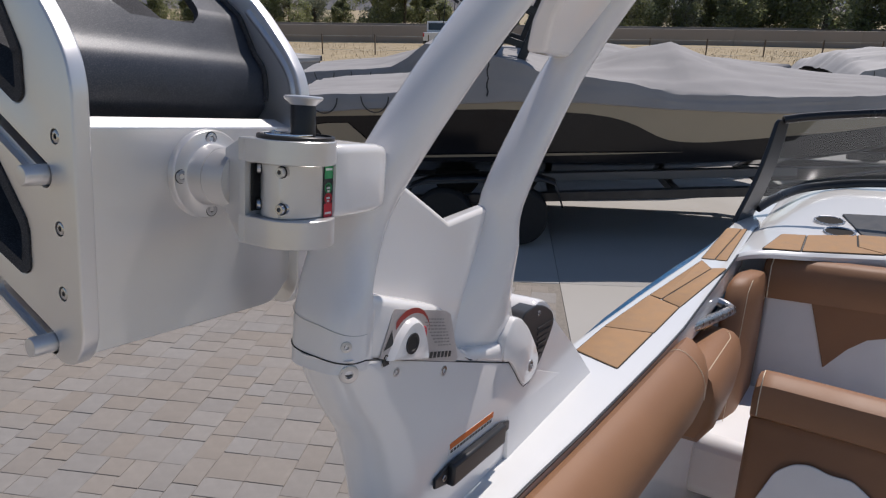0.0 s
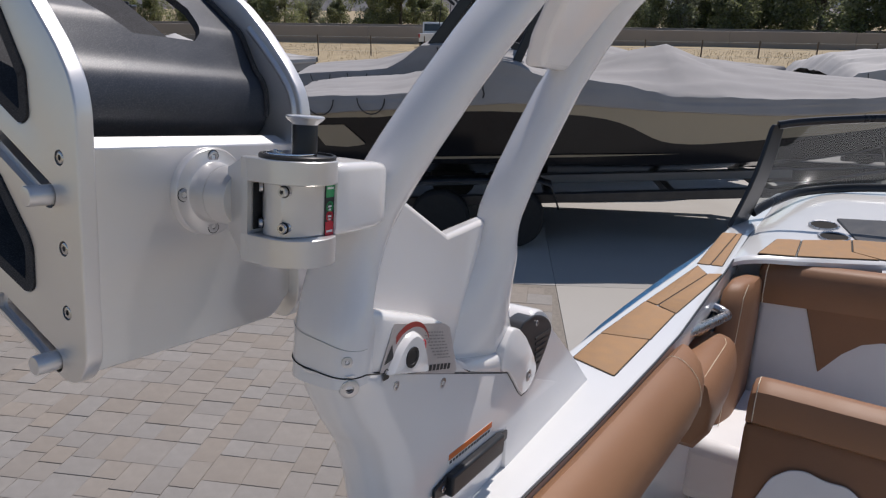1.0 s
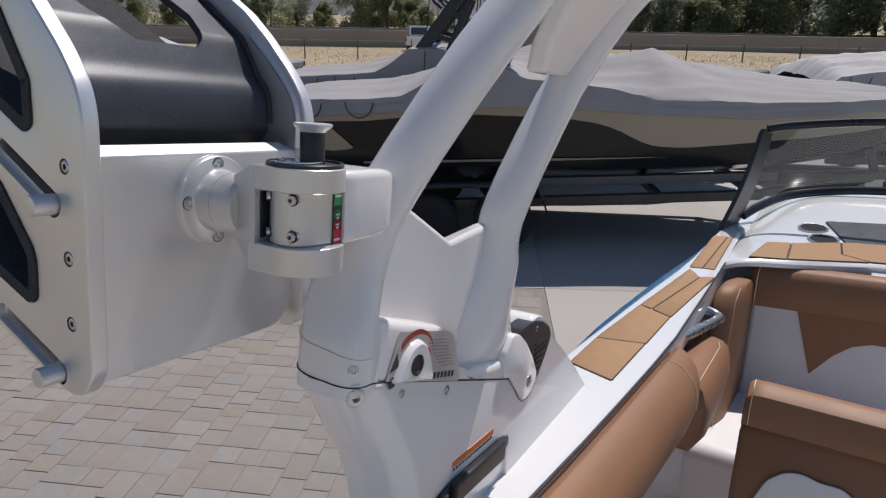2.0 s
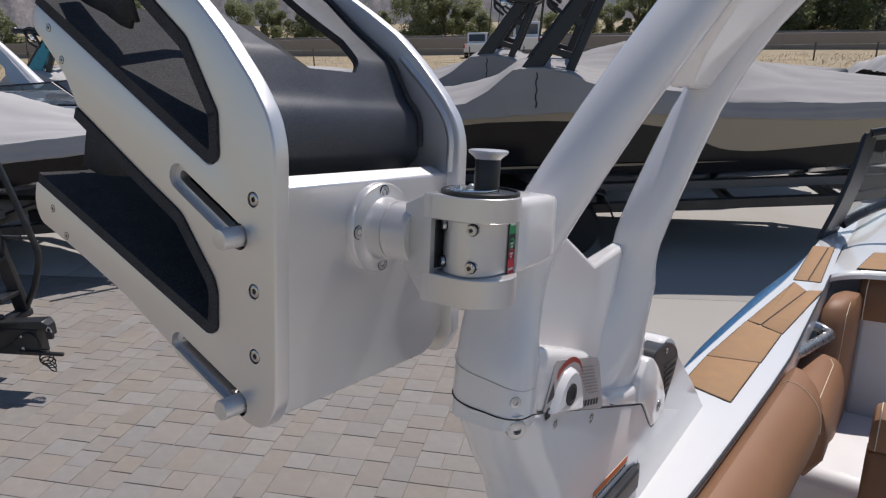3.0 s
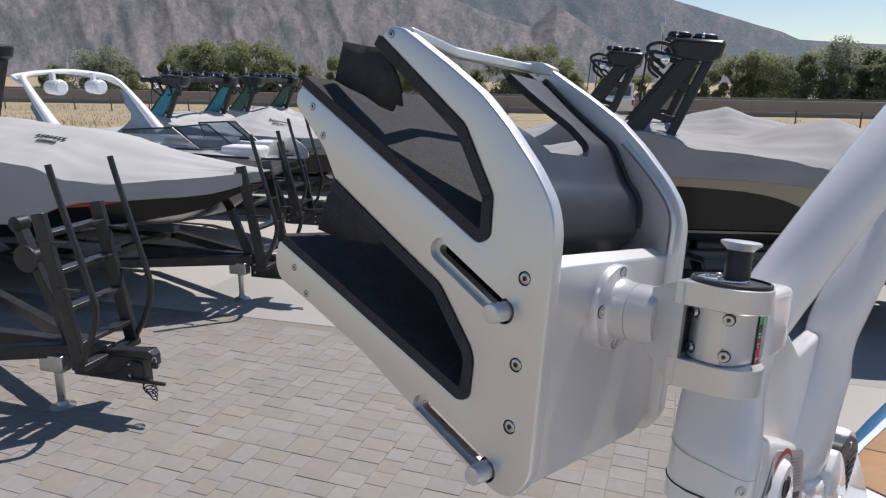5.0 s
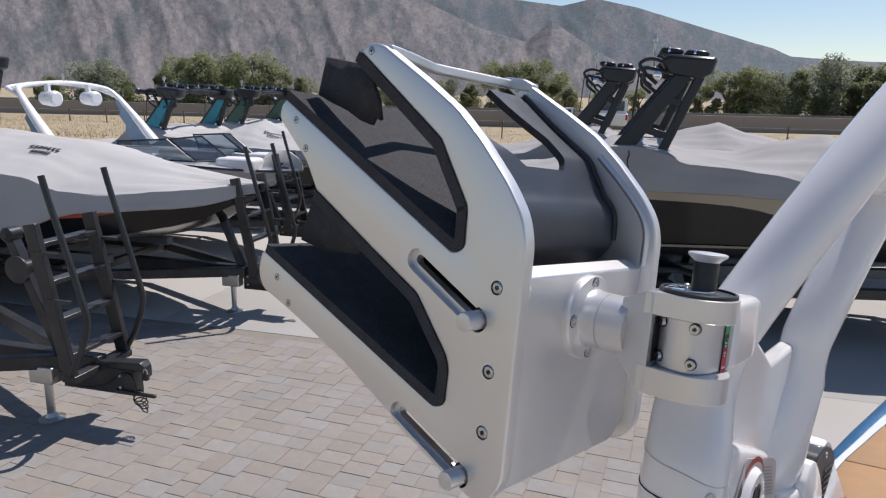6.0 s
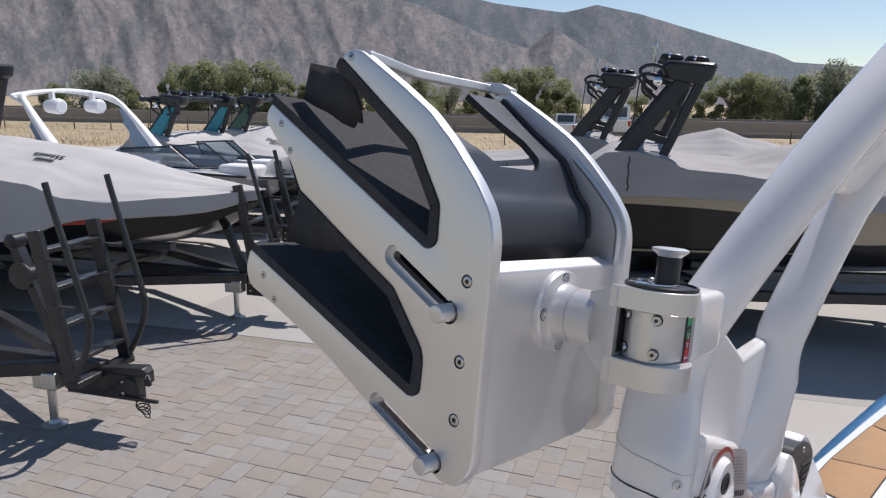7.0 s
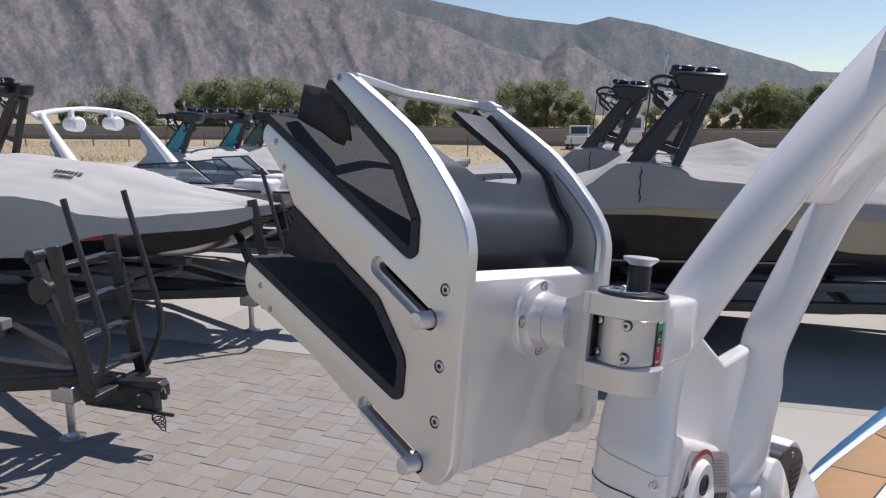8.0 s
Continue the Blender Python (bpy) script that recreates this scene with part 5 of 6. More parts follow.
def grab_handle():
    h = thing("grab_handle", "bent stainless steel grab handle on the coaming", "handle", BOAT)
    bm = bmesh.new()
    path = smooth_line([(150, -298, -1080), (166, -301, -1095), (184, -308, -1210), (198, -312, -1300), (200, -313, -1328), (186, -309, -1342), (160, -301, -1338)], 6)
    tube(bm, [mm(*p) for p in path], 0.0105, 16)
    part("bar", bm, STEEL, h)
    for z in (-1080, -1338):
        bm = bmesh.new()
        lathe(bm, [(0.015, 0), (0.015, 0.004), (0.009, 0.006)], mm(158, -299 if z > -1200 else -301, z), (1, 0, 0), 24)
        part("base", bm, STEEL, h)
    return h


grab_handle()


def dash():
    d = thing("dashboard", "white moulded dash with teak pads, cup holders and a dark lid", "dashboard", BOAT)

    def dy(z):
        return deck_y(z) + 4
    def lip(x):
        return interp(x, [(150, -1535), (172, -1545), (220, -1560), (300, -1592), (480, -1690), (800, -1780), (1250, -1800)])
    bm = bmesh.new()
    rings = []
    for x, k in ((150, -20), (162, -9), (176, -3), (192, 2), (215, 6), (240, 8), (300, 8), (360, 8), (480, 8), (800, 8), (1250, 8)):
        z0 = lip(x)
        kx = interp(x, [(150, 0.0), (200, 0.14), (260, 0.52), (320, 0.84), (400, 1), (1250, 1)])
        rings.append([mm(x, dy(z) + k + e * (kx if e > 0 else 1), z) for z, e in ((z0, -8), (z0 - 8, -1), (z0 - 24, 0), (-1795, 0), (-1815, 2), (-1900, 12.9), (-2000, 25.7), (-2100, 38.6), (-2280, 61), (-2340, 64), (-2460, 64))]
                     + [mm(x, -330, -2460), mm(x, -330, -1665), mm(x, dy(-1665) - 16, -1665), mm(x, dy(z0) + k - 18, z0 - 2)])
    loft(bm, rings)
    part("dash_top", bm, WHITE_DECK, d, "white moulded dash top")
    for quad in ([(218, -1577), (239, -1762), (293, -1790), (296, -1606)], [(301, -1609), (298, -1792), (406, -1848), (411, -1736), (470, -1697)], [(416, -1738), (410, -1850), (800, -1960), (800, -1800), (474, -1702)]):
        pts = rounded([Vector(c) for c in quad], 3, 3)
        bm = bmesh.new()
        loft(bm, [[mm(p.x, dy(p.y) + 8 + h + max(0, 0.1286 * (-1800 - p.y)), p.y) for p in pts] for h in (-2, 3.0)])
        pd = part("pad", bm, TEAK, d, "tan foam teak pad", bevel=0.0008)
        bm = bmesh.new()
        loft(bm, [[mm(p.x, dy(p.y) + 8 + h + max(0, 0.1286 * (-1800 - p.y)), p.y) for p in inset(ccw(pts), -2.2)] for h in (-2, 1.0)])
        part("rim", bm, GROOVE, pd, "dark rim round the pad")
    tilt = (0, 0.98, 0.196)
    for x, y, z in ((336, -168, -1946), (366, -184.5, -1856)):
        bm = bmesh.new()
        lathe(bm, [(0.039, -0.004), (0.039, 0.0015), (0.0375, 0.003), (0.034, 0.0025), (0.033, 0.0005), (0, 0.0005)], mm(x, y, z), tilt, 40)
        ch = part("cup_holder", bm, STEEL, d, "stainless cup holder")
        bm = bmesh.new()
        lathe(bm, [(0.0327, 0.0008), (0.0323, 0.0012), (0, 0.0012)], mm(x, y, z), tilt, 40)
        part("cup_bore", bm, CUP_DARK, ch, "shaded steel cup bottom")
    bm = bmesh.new()
    loft(bm, [[mm(p.x, -197 + 0.2 * (-1800 - p.y) + h, p.y) for p in rounded([Vector(c) for c in ((361, -2013), (418, -1850), (900, -1950), (900, -2160))], 10, 3)] for h in (-6, 3.5)])
    part("glove_lid", bm, BLACK_PLASTIC, d, "dark grey glove box lid", bevel=0.002)
    return d


dash()


def windshield():
    w = thing("windshield", "tinted boat windshield in a dark frame", "windshield", BOAT)
    bm = bmesh.new()
    rings = []
    for t in (0, 0.12, 0.25, 0.4, 0.55, 0.7, 0.85, 0.96, 1.0):
        bow = -16 * math.sin(math.pi * t)
        a = Vector((96, -205, -1905)).lerp(Vector((163, 97, -1945)), t) + Vector((bow * -0.6, 0, 0))
        c = Vector((124, -196, -2040)).lerp(Vector((189, 98, -1975)), t) + Vector((bow * -0.6, 0, 0))
        e = (c - a).normalized()
        q = Vector((e.z, 0, -e.x)) * -7
        sh = 0.8 if t == 1.0 else 1.0
        m0 = (a + c) / 2
        rings.append([mm(*(m0 + (p - m0) * sh)) for p in (a - q, a + q, c + q, c - q)])
    loft(bm, rings)
    part("corner_post", bm, TOWER_BLACK, w, "dark corner post", bevel=0.003)
    top = smooth_line([(178, 96, -1960), (230, 108, -1990), (330, 122, -2010), (480, 137, -2030), (760, 148, -2060), (1100, 150, -2070)], 5)
    low = smooth_line([(140, -168, -2030), (180, -138, -2110), (258, -108, -2280), (455, -76, -2335), (760, -66, -2370), (1100, -66, -2380)], 5)
    bm = bmesh.new()
    tube(bm, [mm(*p) for p in top], 0.012, 10, squash=0.7)
    part("top_rail", bm, TOWER_BLACK, w, "dark top rail")
    bm = bmesh.new()
    tube(bm, [mm(*p) for p in low], 0.014, 10, squash=0.7)
    part("bottom_rail", bm, TOWER_BLACK, w, "dark bottom rail")
    bm = bmesh.new()
    grid(bm, [[mm(*(Vector(a).lerp(Vector(b), k / 4))) for a, b in zip(top, low)] for k in range(5)])
    gl = part("pane", bm, GLASSY, w, "lightly tinted pane")
    gl.visible_shadow = False
    return w


windshield()


# ---- boats stored in the yard, each on its trailer ----
def half_beam(f):
    return interp(f, [(0, 1.16), (0.15, 1.24), (0.45, 1.26), (0.65, 1.2), (0.8, 1.0), (0.9, 0.68), (0.97, 0.28), (1.0, 0.05)])


def keel(f):
    return interp(f, [(0, 0.60), (0.35, 0.61), (0.5, 0.66), (0.65, 0.74), (0.8, 0.86), (0.92, 1.04), (1.0, 1.40)])


STATIONS = [0, 0.06, 0.14, 0.22, 0.3, 0.38, 0.43, 0.46, 0.48, 0.5, 0.515, 0.53, 0.545, 0.56, 0.58, 0.6, 0.62, 0.66, 0.72, 0.78, 0.84, 0.89, 0.93, 0.965, 0.985, 1.0]
# heights along the boat: hem of the cover, shoulder where its flank turns into the top, and crest
HEM = [(0, 1.46), (0.026, 1.48), (0.116, 1.54), (0.316, 1.66), (0.428, 1.66), (0.537, 1.61), (0.697, 1.58), (0.8, 1.60), (1.0, 1.68)]
SHOULDER = [(0, 1.62), (0.03, 1.66), (0.14, 1.70), (0.19, 1.74), (0.22, 1.87), (0.255, 2.08), (0.30, 2.10), (0.34, 2.04), (0.36, 1.96), (0.43, 1.91), (0.47, 1.86), (0.547, 1.765), (0.7, 1.75), (0.83, 1.75), (1.0, 1.76)]
CREST = [(0, 1.70), (0.145, 1.80), (0.22, 1.93), (0.26, 2.12), (0.34, 2.13), (0.36, 2.03), (0.443, 1.99), (0.51, 2.14), (0.567, 2.25), (0.616, 2.10), (0.69, 1.99), (0.80, 1.90), (0.875, 1.87), (1.0, 1.79)]


def stored_boat(bow_x, y, length, label, low, high, line=None, hem=HEM, shoulder=SHOULDER, crest=CREST, tower_kind="black", tower_f=0.226, cover=True, pinstripe=False, canvas=None, mark=True, slack=1.0, drop=0.0, rise=1.15):
    """A wakeboat whose bow points along +x, with or without its canvas cover."""
    m = pose(bow_x - length, y, -drop)
    b = thing("covered_boat" if cover else "open_boat", label, "boat", m, "boats in the yard")
    line = line or [(0, 1.25), (1, 1.5)]

    def sheer(f):
        return interp(f, hem) + 0.05

    def side(f, z):
        """Half width of the hull side at height z."""
        zs, zk = sheer(f), keel(f)
        zc = zk + (zs - zk) * 0.32
        t = max(0.0, min(1.0, (z - zc) / (zs - zc)))
        return half_beam(f) * (0.84 + 0.16 * t ** 0.8), zc

    def side_row(f, k):
        zs, zk = sheer(f), keel(f)
        zc = zk + (zs - zk) * 0.32
        zl = max(zc + 0.02, min(zs - 0.02, interp(f, line)))
        z = (zk, zc, zl, zs)[k]
        return (0.0 if k == 0 else side(f, z)[0]), z
    for name, k0, k1, mt in (("hull_bottom", 0, 1, low), ("hull_lower_side", 1, 2, low), ("hull_upper_side", 2, 3, high)):
        bm = bmesh.new()
        for sgn in (-1, 1):
            rows = []
            for f in STATIONS:
                (h0, z0), (h1, z1) = side_row(f, k0), side_row(f, k1)
                rows.append([(f * length, sgn * (h0 + (h1 - h0) * t), z0 + (z1 - z0) * t) for t in (0, 0.25, 0.5, 0.75, 1)])
            grid(bm, rows)
        if k0 == 0:
            bm2 = [side_row(0, k) for k in (0, 1, 2, 3)]
            bm.faces.new([bm.verts.new((0, s * h, z)) for s, (h, z) in [(-1, q) for q in bm2[::-1]] + [(1, q) for q in bm2[1:]]])
        bmesh.ops.remove_doubles(bm, verts=bm.verts, dist=1e-5)
        part(name, bm, mt, b)
    if pinstripe:
        for sgn in (-1, 1):
            bm = bmesh.new()
            rows = []
            for f in (0.13, 0.2, 0.28, 0.36, 0.42, 0.48, 0.53, 0.57):
                z0 = 0.98 + 0.045 * (f * length - 1.0)
                w = 0.014 * (1 - max(0, (f - 0.42) / 0.155))
                rows.append([(f * length, sgn * (side(f, z)[0] + 0.005), z) for z in (z0 - w, z0 + w)])
            grid(bm, rows)
            part("pinstripe", bm, HULL_TAN, b, "thin tan pinstripe")
            bm = bmesh.new()
            rows = [[(x, sgn * (side(x / length, z)[0] + 0.005), z) for z in (z0, z1)] for x, z0, z1 in ((0.30, 1.30, 1.34), (0.42, 1.12, 1.36), (0.66, 1.11, 1.37), (0.80, 1.13, 1.24), (0.88, 1.15, 1.16))]
            grid(bm, rows)
            part("stern_flash", bm, HULL_TAN, b, "tan flash near the stern")
    for sgn in (() if cover else (-1, 1)):
        bm = bmesh.new()
        tube(bm, [(f * length, sgn * (half_beam(f) + 0.004), sheer(f) - 0.015) for f in STATIONS], 0.02, 6)
        part("rub_rail", bm, TOWER_BLACK, b, "dark rub rail")
    if cover:
        rows = []
        for k in range(91):
            f = k / 90
            hb, zh, zs, zr = half_beam(f) + 0.03, interp(f, hem), interp(f, shoulder), interp(f, crest)
            row = []
            for j in range(-34, 35):
                q = j / 34
                s = abs(q)
                v = Vector((f * 22, q * 5, y))
                ang = math.atan2(q * 1.3, (f - 0.567) * 6)
                rad = min(1.0, abs(f - 0.567) * 6)
                tight = 0.05 * (0.35 - abs(noise.noise(Vector((ang * 3.6, rad * 1.1, y + 2))))) * max(0, 1 - rad) * min(1, rad * 3)
                crease = 0.085 * (0.25 - abs(noise.noise(Vector((f * 7 + q * 3, q * 9, y))))) + 0.04 * (0.25 - abs(noise.noise(Vector((f * 24 - q * 6, q * 17, y))))) + 0.02 * (0.3 - abs(noise.noise(v * 2.3))) + 0.03 * noise.noise(v * 0.35)
                crease *= slack
                if s < 0.62:
                    t = s / 0.62
                    z = zr + (zs - zr) * t ** 1.25 + crease * 0.8 + tight
                    yy = math.copysign(hb * 0.97 * t ** 0.92, q)
                elif s < 0.92:
                    t = (s - 0.62) / 0.30
                    z = zs + (zh - zs) * t
                    yy = math.copysign(hb * (0.97 + 0.03 * t) + (crease + tight) * 0.45 * math.sin(math.pi * t), q)
                else:
                    t = (s - 0.92) / 0.08
                    z = zh - 0.012 * t + 0.006 * noise.noise(Vector((f * 40, y, 1)))
                    yy = math.copysign(hb - 0.02 * t, q)
                row.append((f * length + (0.05 if k == 90 else 0), yy, z))
            rows.append(row)
        bm = bmesh.new()
        grid(bm, rows)
        part("cover", bm, canvas or COVER, b, "tight grey canvas cover with folds")
        for fx in (0.055, 0.13):
            bm = bmesh.new()
            tube(bm, [(fx * length + 0.15 * math.cos(a), -(half_beam(fx) + 0.05), interp(fx, shoulder) - 0.02 + 0.17 * math.sin(a)) for a in [math.pi + math.pi * k / 10 for k in range(11)]], 0.007, 6)
            part("strap_loop", bm, BLACK_PLASTIC, b, "dark hanging strap")
        bm = bmesh.new()
        f0 = 0.288
        tube(bm, [(f0 * length + 0.01 * math.sin(k * 2), -half_beam(f0) * (0.965 + 0.004 * k) - 0.035, interp(f0, shoulder) - 0.03 - 0.045 * k) for k in range(9)], 0.008, 5)
        part("cover_slit", bm, BLACK_HOLE, b, "dark slit laced in the cover at the tower")
        # printed mark on the foredeck as plain bars
        for dx, w, dy in ((0.0, 0.42, 0.0), (0.12, 0.26, -0.12)) if mark else ():
            bm = bmesh.new()
            x0 = length * 0.60 + dx
            for k in range(7):
                pts = []
                for xx, yy in ((x0 + w * k / 7, -0.46 + dy), (x0 + w * (k + 0.72) / 7, -0.46 + dy), (x0 + w * (k + 0.72) / 7, -0.53 + dy), (x0 + w * k / 7, -0.53 + dy)):
                    ff = xx / length
                    t = min(1.0, abs(yy) / ((half_beam(ff) + 0.03) * 0.955)) ** (1 / 0.92)
                    pts.append(bm.verts.new((xx, yy, interp(ff, crest) + (interp(ff, shoulder) - interp(ff, crest)) * t ** 1.25 + 0.03)))
                bm.faces.new(pts)
            part("printed_bar", bm, DARK_PRINT, b, "dark printed mark as plain bars")
    else:
        bm = bmesh.new()
        rows = []
        for f in STATIONS:
            hb, zs = half_beam(f), sheer(f)
            rows.append([(f * length, q * hb, zs + (0.0 if abs(q) > 0.72 else -0.12 if f < 0.93 else 0.03)) for q in (-1, -0.9, -0.74, -0.7, 0, 0.7, 0.74, 0.9, 1)])
        grid(bm, rows)
        part("deck", bm, HULL_WHITE, b, "white deck")
        for sgn in (-1, 1):
            side_pane = [(0.62, 1.02, 0.03), (0.80, 0.84, 0.04), (0.732, 0.88, 0.34), (0.607, 0.98, 0.27)]
            front_pane = [(0.80, 0.82, 0.04), (0.84, 0.3, 0.06), (0.765, 0.3, 0.37), (0.734, 0.84, 0.34)]
            for pts in (side_pane, front_pane):
                bm = bmesh.new()
                bm.faces.new([bm.verts.new((f * length, sgn * h, sheer(f) + z)) for f, h, z in pts])
                part("windshield_pane", bm, GLASS_BLUE, b, "tinted windshield pane")
                bm = bmesh.new()
                tube(bm, [(f * length, sgn * h, sheer(f) + z) for f, h, z in pts + pts[:1]], 0.016, 6)
                part("windshield_frame", bm, TOWER_BLACK, b, "dark windshield frame")
            part("dash_top", boxed(0.56 * length, 0.74 * length, min(sgn * 0.35, sgn * 0.95), max(sgn * 0.35, sgn * 0.95), 1.4, 1.58), HULL_GREY, b, "grey dash behind the windshield", bevel=0.05, seg=3)
            part("bow_seat", boxed(0.83 * length, 0.93 * length, sgn * 0.45 - 0.2, sgn * 0.45 + 0.2, 1.36, 1.58), WHITE_VINYL, b, "white bow seat", bevel=0.06, seg=3)
        bm = bmesh.new()
        rings = []
        for k in range(9):
            f = 0.9 + 0.11 * k / 8
            r = 0.3 * math.sin(math.pi * (k + 0.8) / 9.6)
            rings.append([(f * length, half_beam(f) * 0.7 * math.cos(a), 1.4 + r * (0.4 + 0.6 * abs(math.sin(a))) * (math.sin(a) if math.sin(a) > 0 else 0.3 * math.sin(a)) + 0.05 * noise.noise(Vector((k, a * 2, 1)))) for a in [2 * math.pi * q / 24 for q in range(24)]])
        loft(bm, rings)
        part("folded_cover", bm, COVER, b, "bundled grey canvas on the bow")
    if tower_kind:
        tower_on(b, tower_f * length, 1.70, tower_kind, rise)
    return b


def tower_on(b, tx, z0, kind, rise=1.15):
    if kind == "arch":
        for s in (-1, 1):
            bm = bmesh.new()
            path = smooth_line([(tx + 0.75, s * 1.16, z0 - 0.06), (tx + 0.36, s * 1.12, z0 + 0.42), (tx + 0.02, s * 1.04, z0 + 0.82), (tx - 0.1, s * 0.88, z0 + 0.92), (tx - 0.1, s * 0.4, z0 + 0.97), (tx - 0.1, 0, z0 + 0.99)], 4)
            tube(bm, path, [0.12 - 0.075 * min(1, k / 9) for k in range(len(path))], 12, squash=0.7)
            part("tower_tube", bm, TOWER_WHITE, b, "white arched tower tube")
            bm = bmesh.new()
            tube(bm, smooth_line([(tx + 0.06, s * 1.04, z0 + 0.76), (tx - 0.2, s * 1.02, z0 + 0.86), (tx - 0.3, s * 0.9, z0 + 0.9), (tx - 0.3, s * 0.4, z0 + 0.96), (tx - 0.3, 0, z0 + 0.98)], 4), 0.035, 10)
            part("tower_tube", bm, TOWER_WHITE, b, "white arched tower tube")
            bm = bmesh.new()
            pts = [(0.74, -0.05), (0.5, 0.24), (0.34, 0.43), (0.12, 0.7), (0.06, 0.66), (0.14, 0.5), (0.11, 0.4), (0.22, 0.24), (0.2, 0.14), (0.3, -0.05)]
            loft(bm, [[(tx + a, s * (1.1 - 0.1 * c) + d, z0 + c) for a, c in pts] for d in (-0.02, 0.02)])
            part("tower_panel", bm, BLUE_GREY, b, "blue-grey tower side panel")
            bm = bmesh.new()
            lathe(bm, [(0.02, -0.2), (0.11, -0.18), (0.13, 0.02), (0.125, 0.12), (0.09, 0.15), (0, 0.15)], (tx + 0.05, s * 0.45, z0 + 0.72), (1, -0.2, 0), 20)
            part("tower_speaker", bm, TOWER_WHITE, b, "white tower speaker can")
            part("speaker_clamp", boxed(tx - 0.05, tx + 0.03, s * 0.45 - 0.03, s * 0.45 + 0.03, z0 + 0.82, z0 + 0.96), TOWER_WHITE, b)
        bm = bmesh.new()
        tube(bm, [(tx - 0.1, 0, z0 + 0.98), (tx - 0.1, 0, z0 + 1.14)], 0.02, 8)
        part("anchor_light", bm, ZINC, b)
        return
    panel = {"black": None, "teal": TEAL, "green": GREEN_DARK}[kind]

    def leg(t):
        """Edges of the two raked legs and their side offset at height t (0 deck, 1 top)."""
        return tx + 0.87 * t, tx + 0.26 + 0.80 * t, tx + 0.62 + 0.46 * t, tx + 0.72 + 0.47 * t, 1.0 - 0.05 * t, z0 + rise * t
    for s in (-1, 1):
        for a, c in ((0, 1), (2, 3)):
            bm = bmesh.new()
            rings = []
            for t in (0, 0.25, 0.5, 0.75, 1):
                e = leg(t)
                w = 0.035
                rings.append([(e[a], s * e[4] - w, e[5]), (e[c], s * e[4] - w, e[5]), (e[c], s * e[4] + w, e[5]), (e[a], s * e[4] + w, e[5])])
            loft(bm, rings)
            part("tower_leg", bm, TOWER_BLACK, b, "black raked tower leg", bevel=0.015, seg=2)
        for t in (0.46, 0.74):
            e, g = leg(t - 0.03), leg(t + 0.03)
            bm = bmesh.new()
            loft(bm, [[(e[1] - 0.02, s * e[4] + d, e[5] + 0.05), (e[2] + 0.02, s * e[4] + d, e[5] - 0.02), (g[2] + 0.02, s * g[4] + d, g[5] - 0.02), (g[1] - 0.02, s * g[4] + d, g[5] + 0.05)] for d in (-0.025, 0.025)])
            part("tower_brace", bm, TOWER_BLACK, b, bevel=0.008)
        if panel:
            bm = bmesh.new()
            e, g = leg(0.1), leg(0.95)
            loft(bm, [[(p[k] + o, s * p[4] + d, p[5]) for p, k, o in ((e, 0, 0.08), (e, 3, -0.2), (g, 3, -0.09), (g, 0, 0.06))] for d in (-0.045, 0.045)])
            part("tower_panel", bm, panel, b, "coloured tower side panel", bevel=0.01)
    zt = z0 + rise
    for s in (-1, 1):
        bm = bmesh.new()
        rings = []
        for yy in (0.72, 0.76, 0.9, 0.99, 1.03):
            g = 0.03 if yy in (0.72, 1.03) else 0
            rings.append([(tx + 0.80 + g, s * yy, zt), (tx + 1.14 - g, s * yy, zt - 0.05), (tx + 1.24 - g, s * yy, zt), (tx + 1.28 - g, s * yy, zt + 0.14), (tx + 1.25 - g, s * yy, zt + 0.17 - g), (tx + 0.78 + g, s * yy, zt + 0.20 - g), (tx + 0.72 + g, s * yy, zt + 0.13)])
        loft(bm, rings)
        part("tower_top", bm, TOWER_BLACK, b, "black tower shoulder", bevel=0.015)
    for dx, dz in ((0.86, 0.10), (1.10, 0.05)):
        bm = bmesh.new()
        tube(bm, smooth_line([(tx + dx, -0.9, zt + dz), (tx + dx, -0.5, zt + dz + 0.05), (tx + dx, 0, zt + dz + 0.07), (tx + dx, 0.5, zt + dz + 0.05), (tx + dx, 0.9, zt + dz)], 4), 0.045, 10)
        part("crossbar", bm, TOWER_BLACK, b, "black crossbar")
    for yy in (-0.72, -0.38, 0.38, 0.72):
        for dx in (0.84, 1.10):
            bm = bmesh.new()
            lathe(bm, [(0.0, -0.12), (0.022, -0.115), (0.036, -0.09), (0.041, 0.05), (0.034, 0.09), (0.02, 0.115), (0, 0.12)], (tx + dx, yy, zt + 0.24 - 0.1 * (dx - 0.84)), (1, 0, -0.08), 16)
            part("tower_speaker", bm, TOWER_BLACK, b, "glossy black tower speaker can")
            bm = bmesh.new()
            lathe(bm, [(0.041, -0.012), (0.044, 0), (0.041, 0.012)], (tx + dx - 0.03, yy, zt + 0.243 - 0.1 * (dx - 0.84)), (1, 0, -0.08), 16)
            part("speaker_ring", bm, CHROME, b, "chrome speaker ring")
    if rise < 1.1:
        for s in (-1, 1):
            bm = bmesh.new()
            tube(bm, [(tx + 0.28, s * 0.98, zt + 0.10), (tx + 0.34, s * 0.98, zt + 0.105), (tx + 0.36, s * 0.98, zt + 0.10), (tx + 0.6, s * 0.98, zt + 0.085), (tx + 0.9, s * 0.98, zt + 0.06)], [0.055, 0.07, 0.05, 0.045, 0.04], 12)
            part("rack_roll", bm, TOWER_BLACK, b, "black rolled board rack arm")
            for k in range(3):
                bm = bmesh.new()
